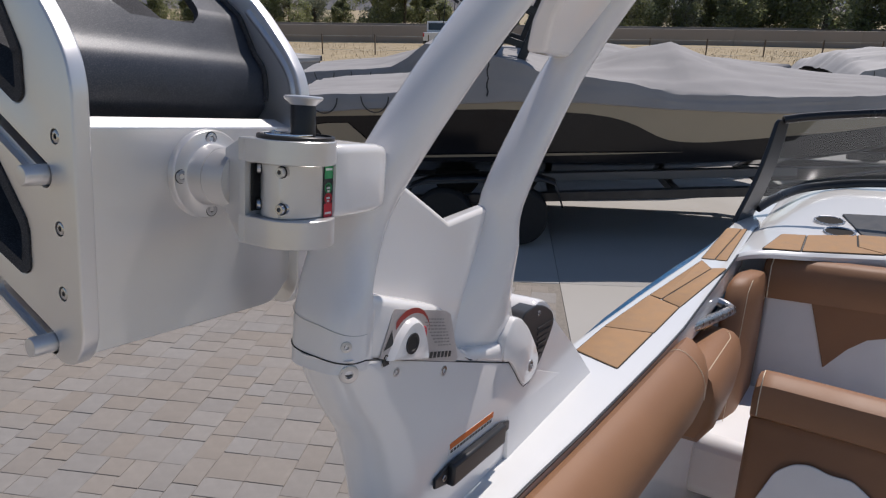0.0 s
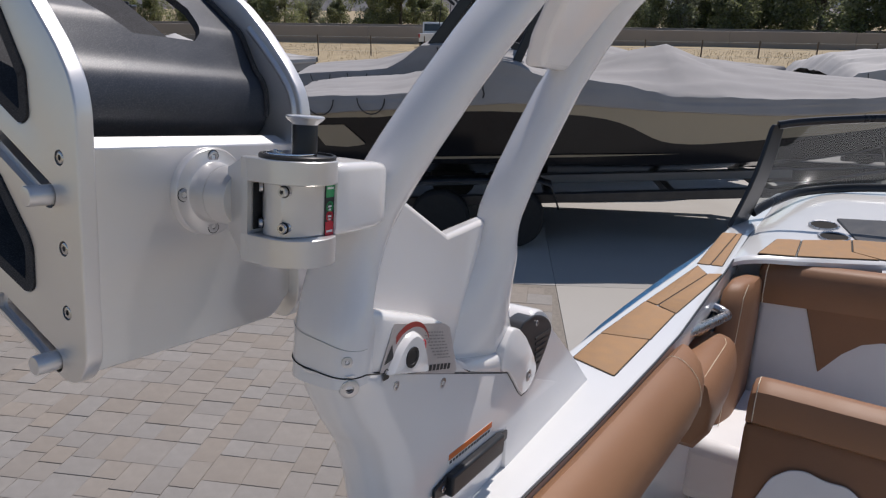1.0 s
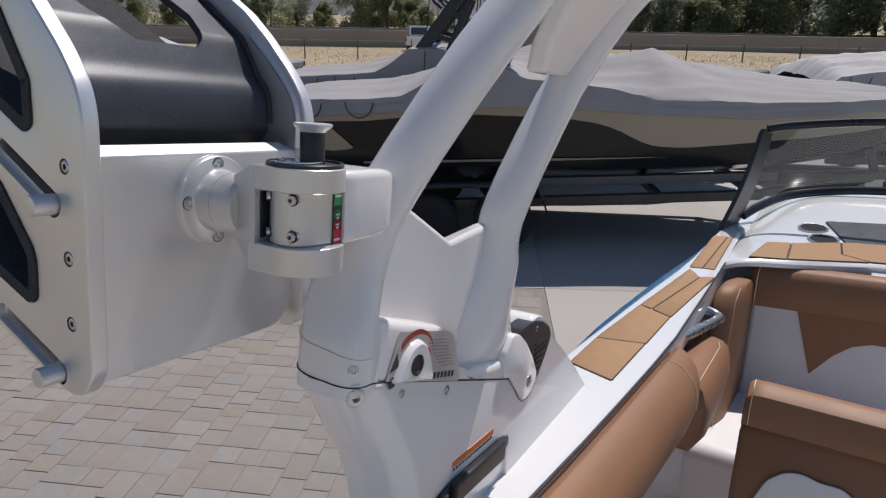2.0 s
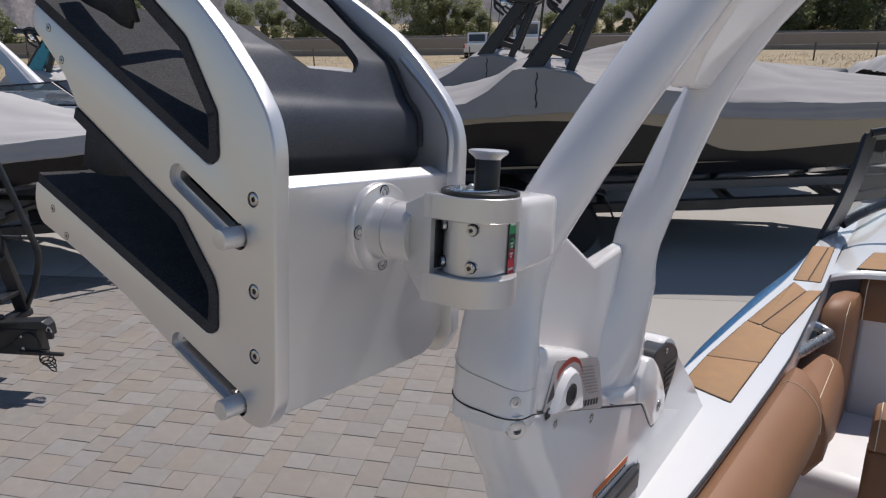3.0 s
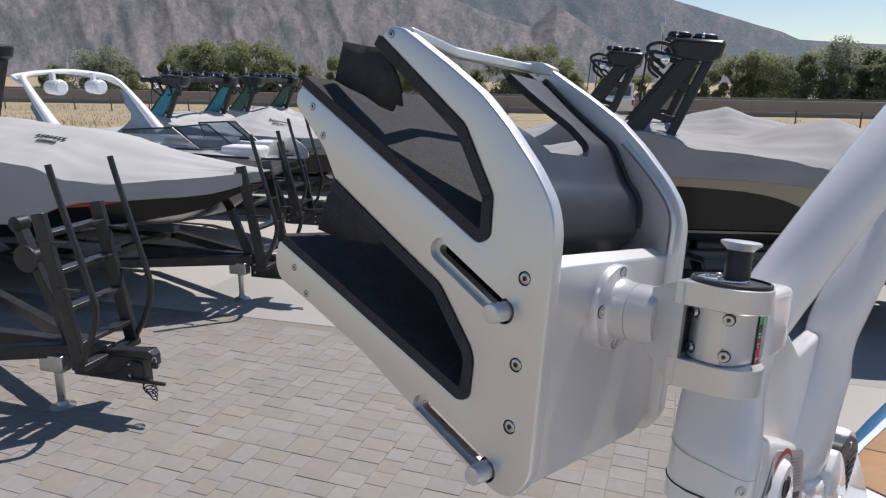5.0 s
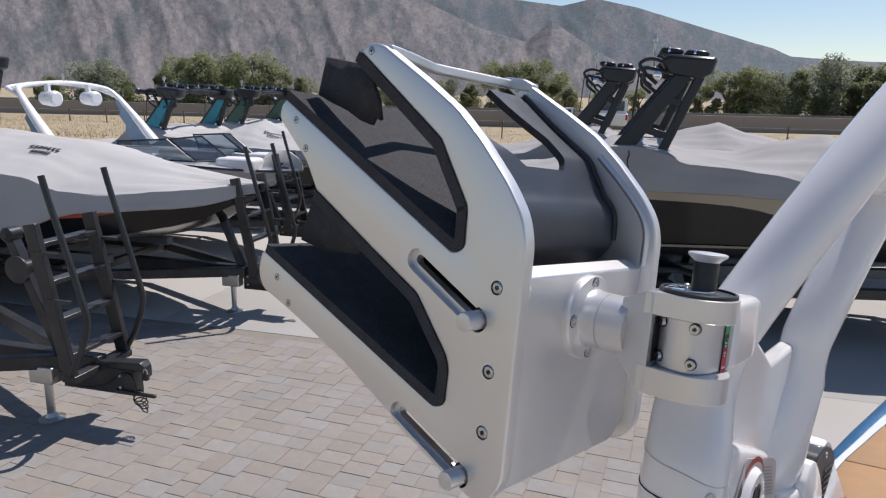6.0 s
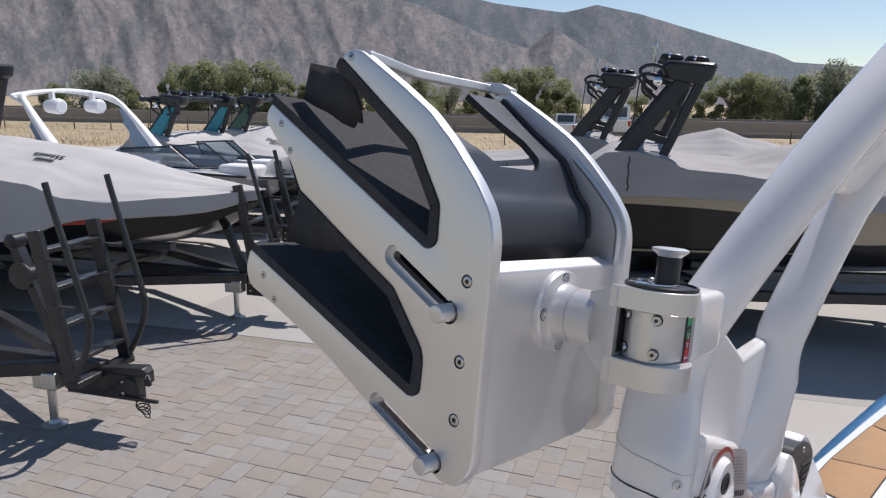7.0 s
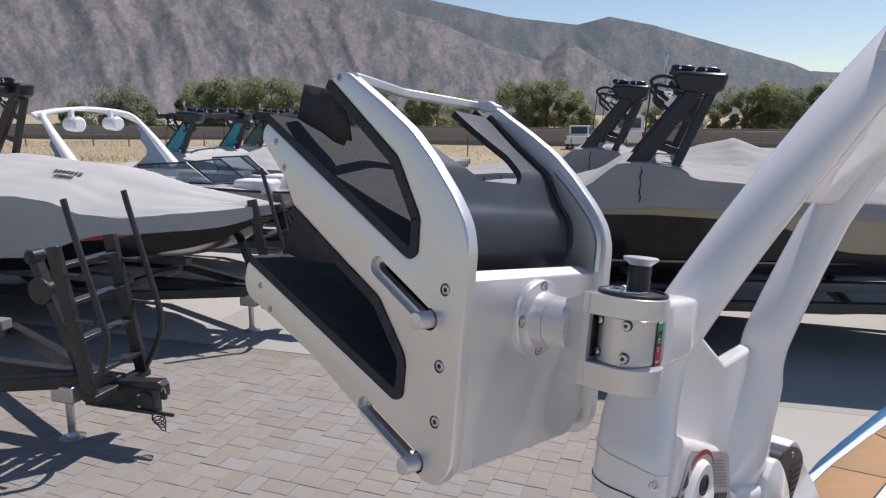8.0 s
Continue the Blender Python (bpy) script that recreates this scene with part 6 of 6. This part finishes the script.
                tube(bm, smooth_line([(tx + 0.62 + 0.2 * k, s * 0.97, zt + 0.12), (tx + 0.72 + 0.2 * k, s * 1.02, zt + 0.02), (tx + 0.78 + 0.2 * k, s * 1.0, zt - 0.16), (tx + 0.70 + 0.2 * k, s * 1.0, zt - 0.2)], 4), 0.025, 8)
                part("rack_fork", bm, TOWER_BLACK, b, "folded black rack fork")
    for s in (-1, 1):
        for dz, dx in ((0.0, 0.0), (0.09, 0.05)):
            bm = bmesh.new()
            tube(bm, smooth_line([(tx + 0.82, s * 0.98, zt + 0.10 - dz), (tx + 0.64 - dx, s * 1.0, zt + 0.15 - dz), (tx + 0.52 + dx, s * 1.03, zt + 0.10 - dz), (tx + 0.58, s * 1.03, zt + 0.0 - dz), (tx + 0.70, s * 1.0, zt - 0.1 - dz)], 4), 0.02, 8)
            part("folded_rack", bm, TOWER_BLACK, b, "folded black board rack")
        bm = bmesh.new()
        lathe(bm, [(0.03, -0.05), (0.045, -0.04), (0.045, 0.04), (0.03, 0.05)], (tx + 0.70, s * 1.03, zt - 0.02), (0, 1, 0), 14)
        part("rack_hub", bm, CHROME, b, "bright rack hub")
        bm = bmesh.new()
        tube(bm, [(tx + 0.53, s * 1.0, zt + 0.12), (tx + 0.48, s * 1.0, zt - 0.48)], 0.007, 6)
        part("tie_strap", bm, BLACK_PLASTIC, b)
    bm = bmesh.new()
    tube(bm, [(tx + 0.66, -0.6, zt + 0.05), (tx + 0.66, -0.6, zt + 0.34)], 0.014, 8)
    lathe(bm, [(0.03, 0), (0.035, 0.02), (0.02, 0.07), (0, 0.07)], (tx + 0.66, -0.6, zt + 0.34), (0, 0, 1), 10)
    part("anchor_light", bm, ZINC, b)


def wheel(parent, x, y, r=0.34, w=0.23):
    bm = bmesh.new()
    lathe(bm, [(r * 0.62, -w / 2), (r * 0.9, -w / 2), (r * 0.98, -w * 0.38), (r, -w * 0.2), (r, w * 0.2), (r * 0.98, w * 0.38), (r * 0.9, w / 2), (r * 0.62, w / 2)], (x, y, r), (0, 1, 0), 36)
    wh = part("wheel", bm, TYRE, parent, "black trailer tyre")
    bm = bmesh.new()
    lathe(bm, [(r * 0.63, -w * 0.42), (r * 0.6, -w * 0.44), (r * 0.5, -w * 0.2), (r * 0.16, -w * 0.26), (r * 0.12, -w * 0.4), (0, -w * 0.4)], (x, y, r), (0, 1, 0), 24)
    for k in range(5):
        a = 2 * math.pi * k / 5
        box(bm, -0.03, 0.03, -w * 0.43, -w * 0.3, 0.04, r * 0.6, Matrix.Translation((x, y, r)) @ Matrix.Rotation(a, 4, "Y"))
    part("rim", bm, RIM, wh, "spoked alloy rim")


def boat_trailer(tip_x, y, label, boat_stern, ladder=True, pitch=0.0):
    """A black tandem trailer; its tongue points along +x and ends in a coupler at tip_x."""
    L = tip_x - boat_stern
    back = L - 2.07
    t = thing("boat_trailer", label, "trailer", Matrix.Translation((tip_x - back, y, 0)) @ Matrix.Rotation(radians(-pitch), 4, "Y") @ Matrix.Translation((back, 0, 0)), "boat trailers")
    drop = math.tan(radians(pitch)) * (back - 0.72)
    z = 0.5
    part("tongue_beam", boxed(-2.3, -0.42, -0.05, 0.05, z - 0.09, z + 0.06), TRAILER, t, "black box-section tongue", bevel=0.008)
    for s in (-1, 1):
        bm = bmesh.new()
        for (x0, y0), (x1, y1) in (((-0.75, 0.06), (-2.5, 0.85)), ((-2.5, 0.85), (-L + 0.3, 0.95))):
            d = Vector((x1 - x0, s * (y1 - y0), 0))
            a = math.atan2(d.y, d.x)
            box(bm, -0.02, d.length + 0.02, -0.045, 0.045, -0.055, 0.055, Matrix.Translation((x0, s * y0, z)) @ Matrix.Rotation(a, 4, "Z"))
        part("side_rail", bm, TRAILER, t, "black side rail", bevel=0.008)
        bm = bmesh.new()
        box(bm, -L + 0.4, -2.2, s * 0.55 - 0.06, s * 0.55 + 0.06, z + 0.1, z + 0.2)
        part("bunk", bm, COVER_DARK, t, "carpeted bunk board", bevel=0.01)
        bm = bmesh.new()
        path = [(-L + 1.2 + a, s * 1.1, zz) for a, zz in ((0.0, 0.45), (0.08, 0.72), (0.3, 0.8), (1.5, 0.8), (1.72, 0.72), (1.8, 0.45))]
        rows = [[(p[0], p[1] + d, p[2]) for p in path] for d in (-0.13, 0.13)]
        grid(bm, rows)
        f = part("fender", bm, TRAILER, t, "black fender over the wheels")
        so = f.modifiers.new("thickness", "SOLIDIFY")
        so.thickness = 0.02
        for dx in (1.65, 2.5):
            wheel(t, -L + dx, s * 1.1)
    for x in (-2.5, -3.6, -5.0):
        if x > -L + 0.3:
            part("cross_member", boxed(x - 0.04, x + 0.04, -0.9, 0.9, z - 0.05, z + 0.05), TRAILER, t, bevel=0.006)
    # coupler, hitch ball clamp and chains
    cp = part("coupler", boxed(-0.76, -0.1, -0.055, 0.055, z - 0.22, z - 0.01), TRAILER, t, "black bolted coupler tongue", bevel=0.008)
    bm = bmesh.new()
    loft(bm, [[(-0.42, -0.045, z - 0.02), (-0.42, 0.045, z - 0.02), (-0.42, 0.045, z + 0.03), (-0.42, -0.045, z + 0.03)], [(-0.04, -0.055, z - 0.01), (-0.04, 0.055, z - 0.01), (-0.04, 0.055, z + 0.06), (-0.04, -0.055, z + 0.06)],
              [(0.0, -0.04, z - 0.07), (0.0, 0.04, z - 0.07), (0.0, 0.04, z + 0.02), (0.0, -0.04, z + 0.02)]])
    part("ball_socket", bm, TRAILER, cp, bevel=0.008)
    for x in (-0.7, -0.22):
        for dz in (-0.06, -0.16):
            bm = bmesh.new()
            lathe(bm, [(0.014, 0), (0.014, 0.012), (0, 0.014)], (x, -0.055, z + dz), (0, -1, 0), 8)
            part("bolt", bm, ZINC, cp)
    part("latch_lever", boxed(-0.26, 0.1, -0.08, -0.055, z - 0.2, z - 0.175), TRAILER, cp, bevel=0.004)
    pl = part("padlock", boxed(-0.02, 0.03, -0.062, -0.03, z - 0.075, z - 0.02), BLACK_PLASTIC, cp, "black padlock on the hitch", bevel=0.006)
    part("shackle", tube(bmesh.new(), [(0.005 + 0.018 * math.cos(a), -0.046, z - 0.02 + 0.035 * math.sin(a)) for a in [math.pi * k / 8 for k in range(9)]], 0.005, 6), ZINC, pl)
    for k in range(5):
        bm = bmesh.new()
        c = Vector((-0.05 + 0.012 * k, -0.07 - 0.004 * k, z - 0.2 - 0.022 * k))
        tube(bm, [c + Vector((0.045 * math.cos(a), 0.02 * math.sin(a + k), 0.04 * math.sin(a))) for a in [2 * math.pi * q / 12 for q in range(13)]], 0.005, 5)
        part("chain_loop", bm, TRAILER, cp)
    bm = bmesh.new()
    tube(bm, smooth_line([(-0.6, -0.062, z - 0.21), (-0.4, -0.066, z - 0.17), (-0.2, -0.066, z - 0.04), (-0.1, -0.066, z - 0.06), (-0.06, -0.066, z - 0.2)], 5), 0.006, 6)
    part("brake_cable", bm, BLACK_PLASTIC, cp)
    # jack
    j = part("jack_post", lathe(bmesh.new(), [(0.032, 0.04 - drop), (0.032, z + 0.0)], (-0.87, -0.1, 0), (0, 0, 1), 16), ZINC, t, "zinc-plated jack post")
    part("jack_bracket", boxed(-0.98, -0.76, -0.17, -0.053, z - 0.17, z - 0.03), ZINC, j, bevel=0.01)
    part("jack_foot", lathe(bmesh.new(), [(0.10, 0.0), (0.10, 0.012), (0.05, 0.03), (0.033, 0.06)], (-0.87, -0.1, -drop), (0, 0, 1), 20), ZINC, j)
    # winch post
    bm = bmesh.new()
    d = Vector((-0.38, 0, 0.95))
    box(bm, -0.04, 0.04, -0.04, 0.04, 0, d.length, Matrix.Translation((-0.78, 0, z)) @ Matrix.Rotation(math.atan2(d.x, d.z), 4, "Y"))
    wp = part("winch_post", bm, TRAILER, t, "black winch post", bevel=0.006)
    bm = bmesh.new()
    lathe(bm, [(0.11, -0.09), (0.11, -0.075), (0.06, -0.07), (0.06, 0.07), (0.11, 0.075), (0.11, 0.09)], (-1.06, 0, z + 0.72), (0, 1, 0), 24)
    part("winch_drum", bm, TRAILER, wp, "winch drum")
    part("bow_stop", lathe(bmesh.new(), [(0.03, -0.08), (0.06, -0.05), (0.06, 0.05), (0.03, 0.08)], (-1.16, 0, z + 0.98), (0, 1, 0), 16), BLACK_PLASTIC, wp)
    if ladder:
        ld = part("bow_ladder", boxed(-0.52, -0.40, -0.31, 0.31, z - 0.05, z - 0.0), TRAILER, t, "black step ladder between two uprights", bevel=0.006)
        for yy in (-0.28, 0.28):
            a0, a1 = Vector((-0.45, yy, z - 0.06)), Vector((-0.67, yy, z + 1.14))
            dv = a1 - a0
            bm = bmesh.new()
            box(bm, -0.025, 0.025, -0.055, 0.055, 0, dv.length, Matrix.Translation(a0) @ dv.to_track_quat("Z", "Y").to_matrix().to_4x4())
            part("upright", bm, TRAILER, ld, "black ladder upright", bevel=0.006)
        for k in range(4):
            f = 0.13 + 0.245 * k
            x = -0.46 - 0.21 * f
            part("step", boxed(x - 0.05, x + 0.05, -0.28, 0.28, z + 1.14 * f - 0.018, z + 1.14 * f + 0.018), TRAILER, ld, bevel=0.006)
        for yy in (-0.30, 0.30):
            bm = bmesh.new()
            tube(bm, smooth_line([(-0.44, yy, z + 0.02), (-0.40, yy, z + 0.08), (-0.33, yy, z + 0.2), (-0.25, yy, z + 0.42), (-0.27, yy, z + 0.6), (-0.46, yy, z + 1.3), (-0.51, yy, z + 1.5)], 5), 0.024, 10)
            part("hand_rail", bm, TRAILER, ld, "black bent hand rail")
            for f in (0.55, 0.88):
                x = -0.46 - 0.21 * f
                part("rail_stay", boxed(x, x + 0.21, yy - 0.012, yy + 0.012, z + 1.06 * f - 0.012, z + 1.06 * f + 0.012), TRAILER, ld)
    return t


boat_trailer(-2.36, 4.86, "black boat trailer with bow ladders and zinc jack", -9.5)
boat_trailer(-2.49, 7.75, "black boat trailer under a grey-covered boat", -9.6)
stored_boat(-3.0, 7.68, 6.6, "black and red wakeboat under a grey canvas cover", HULL_BLACK, HULL_RED, line=[(0, 1.2), (0.76, 1.22), (0.84, 1.32), (0.9, 1.4), (1.0, 1.55)],
            hem=[(0, 1.05), (0.55, 1.0), (0.66, 1.05), (0.72, 1.24), (0.76, 1.30), (0.94, 1.36), (1.0, 1.48)],
            shoulder=[(0, 1.75), (0.2, 1.95), (0.45, 1.76), (0.58, 1.70), (0.68, 1.66), (0.73, 1.53), (0.8, 1.50), (0.94, 1.53), (1.0, 1.57)],
            crest=[(0, 1.82), (0.2, 2.05), (0.45, 2.08), (0.57, 2.02), (0.67, 1.96), (0.8, 1.78), (0.9, 1.66), (1.0, 1.57)], tower_f=0.142, slack=0.4)
stored_boat(-4.0, 10.7, 6.6, "open white wakeboat with white arch tower", HULL_GREY, HULL_WHITE, hem=[(0, 1.45), (0.5, 1.5), (0.76, 1.46), (1.0, 1.31)], tower_kind="arch", cover=False, tower_f=0.345)
boat_trailer(-3.6, 10.7, "black boat trailer under an open white boat", -10.6)
stored_boat(-2.97, 13.7, 7.6, "dark wakeboat under a grey cover with teal tower panels", HULL_BLACK, HULL_GREY, tower_kind="teal", slack=0.6, drop=0.25, rise=1.0)
stored_boat(-3.0, 16.7, 7.6, "dark wakeboat under a grey cover with green tower panels", HULL_BLACK, HULL_GREY, tower_kind="green", slack=0.6, drop=0.25, rise=1.0)
boat_trailer(-2.57, 13.7, "black boat trailer under a dark covered boat", -10.6, ladder=False)
boat_trailer(-2.6, 16.7, "black boat trailer under a dark covered boat", -10.6, ladder=False)
boat_trailer(14.3, 12.6, "black boat trailer under a pale-covered boat", 6.3, ladder=False)
TAN_LINE = [(0, 1.41), (0.025, 1.43), (0.145, 1.47), (0.25, 1.57), (0.4, 1.55), (0.43, 1.535), (0.46, 1.505), (0.487, 1.455), (0.505, 1.395), (0.52, 1.335), (0.535, 1.285), (0.55, 1.255), (0.572, 1.24), (0.6, 1.245), (0.68, 1.30), (1.0, 1.5)]
stored_boat(6.5, 9.35, 7.6, "black and tan wakeboat under a grey canvas cover", HULL_BLACK, HULL_TAN, line=TAN_LINE, pinstripe=True, canvas=COVER_GREY, mark=False, slack=0.55)
boat_trailer(6.9, 9.35, "black boat trailer under a black and tan boat", -1.0, ladder=False, pitch=3.1)
stored_boat(5.73, 12.4, 7.6, "black and tan wakeboat under a grey canvas cover", HULL_BLACK, HULL_TAN, line=TAN_LINE, pinstripe=True, canvas=COVER_GREY, mark=False, slack=0.55)
boat_trailer(6.1, 12.4, "black boat trailer behind the tan boat", -1.7, ladder=False)
stored_boat(13.9, 12.6, 7.6, "dark wakeboat under a pale canvas cover", HULL_BLACK, HULL_GREY, tower_kind="",
            shoulder=[(0, 1.62), (0.02, 1.78), (0.1, 1.85), (0.5, 1.9), (1, 1.75)], crest=[(0, 1.74), (0.03, 1.98), (0.1, 2.06), (0.3, 2.1), (0.567, 2.25), (0.7, 2.0), (1, 1.8)])

own = boat_trailer(0, 0, "black boat trailer under the white and blue boat", -6.6, ladder=False)
own.matrix_world = pose(4.28, 4.62, 0, 0, 0, 62.9)


def pickup(x, y, label):
    p = thing("pickup_truck", label, "pickup truck", pose(x, y, 0))
    bm = bmesh.new()
    loft(bm, [[(a, s * 0.95, z) for a, z in ((-2.7, 0.5), (2.6, 0.5), (2.65, 0.95), (1.2, 1.1), (-2.7, 1.12))] for s in (-1, 1)])
    part("body", bm, PAINT_WHITE, p, "white body", bevel=0.06, seg=3)
    bm = bmesh.new()
    loft(bm, [[(a, s * w, z) for a, z in ((-0.9, 1.1), (1.2, 1.1), (0.55, 1.85), (-0.75, 1.88))] for s, w in ((-1, 0.86), (1, 0.86))])
    part("cab", bm, PAINT_WHITE, p, "white cab", bevel=0.05, seg=3)
    for s in (-1, 1):
        bm = bmesh.new()
        bm.faces.new([bm.verts.new((a, s * 0.868, z)) for a, z in ((-0.7, 1.2), (0.95, 1.2), (0.5, 1.75), (-0.65, 1.78))])
        part("side_window", bm, DARK_GLASS, p, "dark side window")
        part("tail_light", boxed(-2.73, -2.69, s * 0.9 - 0.06, s * 0.9 + 0.06, 0.8, 1.08), RED_LENS, p, "red tail light")
    part("rear_window", boxed(-0.93, -0.88, -0.7, 0.7, 1.25, 1.75), DARK_GLASS, p, "dark rear window")
    for xx in (-1.75, 1.7):
        for s in (-1, 1):
            wheel(p, xx, s * 0.85, 0.38, 0.26)
    return p


for px, py, wide, tall in ((-0.1, 50.0, 1.05, 1.28), (-3.55, 51.0, 0.8, 0.92)):
    tr = pickup(px, py, "white pickup truck parked near the road")
    tr.matrix_world = pose(px, py, 0.1, 0, 0, 89) @ Matrix.Diagonal((0.8, wide, tall, 1))


# ---- pavers: single stones nearest the boat, the rest joined ----
def paver_mesh(w, d, h=0.06, e=0.006):
    me = bpy.data.meshes.new("paver")
    b = bmesh.new()
    loft(b, [[(-w / 2, -d / 2, -h), (w / 2, -d / 2, -h), (w / 2, d / 2, -h), (-w / 2, d / 2, -h)],
             [(-w / 2, -d / 2, -e), (w / 2, -d / 2, -e), (w / 2, d / 2, -e), (-w / 2, d / 2, -e)],
             [(-w / 2 + e, -d / 2 + e, 0), (w / 2 - e, -d / 2 + e, 0), (w / 2 - e, d / 2 - e, 0), (-w / 2 + e, d / 2 - e, 0)]])
    bmesh.ops.recalc_face_normals(b, faces=b.faces)
    b.to_mesh(me)
    b.free()
    me.materials.append(PAVER)
    return me


PAVE_TURN = Matrix.Rotation(radians(-4), 4, "Z")
rng = random.Random(33)
CELL = 0.08
KIND = [(2, 2), (2, 2), (3, 2), (3, 2), (3, 2), (2, 3), (3, 3), (4, 2)]
shared = {k: paver_mesh(k[0] * CELL - 0.0035, k[1] * CELL - 0.0035, 0.06, 0.002) for k in [(i, j) for i in (1, 2, 3, 4) for j in (1, 2, 3)]}
stones = []
NX, NY = 142, 118
taken = [[False] * (NX + 5) for _ in range(NY + 5)]
for j in range(NY):
    for i in range(NX):
        if taken[j][i]:
            continue
        run = 0
        while i + run < NX + 4 and run < 6 and not taken[j][i + run]:
            run += 1
        picks = [k for k in KIND if k[0] <= run and run - k[0] != 1 and not any(taken[j + b][i + a] for a in range(k[0]) for b in range(k[1]))]
        w, d = rng.choice(picks) if picks else (min(run, 3), 2 if not any(taken[j + 1][i + a] for a in range(min(run, 3))) else 1)
        for b in range(d):
            for a in range(w):
                taken[j + b][i + a] = True
        p = PAVE_TURN @ Vector((-8.0 + (i + w / 2) * CELL, -1.2 + (j + d / 2) * CELL, 0))
        if p.x + w * CELL / 2 + 0.02 < 1.885 and p.y + d * CELL / 2 + 0.02 < 7.09 and p.y > 0.3:
            stones.append((p, w, d, rng.uniform(-0.0025, 0.0015), rng.uniform(-0.6, 0.6)))
floor_bed = bpy.data.objects["paver_bed"]
stones.sort(key=lambda s: (s[0].x + 0.6) ** 2 + (s[0].y - 3.9) ** 2)
for p, w, d, dz, a in stones[:300]:
    ob = new("paver", shared[(w, d)])
    ob.parent = floor_bed
    ob.matrix_local = Matrix.Translation((p.x, p.y, dz)) @ PAVE_TURN @ Matrix.Rotation(radians(a), 4, "Z")
verts, faces = [], []
for p, w, d, dz, a in stones[300:]:
    m = Matrix.Translation((p.x, p.y, dz)) @ PAVE_TURN @ Matrix.Rotation(radians(a), 4, "Z")
    i = len(verts)
    src = shared[(w, d)]
    verts += [m @ v.co for v in src.vertices]
    faces += [tuple(i + k for k in f.vertices) for f in src.polygons]
me = bpy.data.meshes.new("pavers")
me.from_pydata(verts, [], faces)
me.materials.append(PAVER)
rest = tagged(new("pavers", me), "tumbled beige and grey concrete pavers", "", kind="stuff")
rest.parent = floor_bed
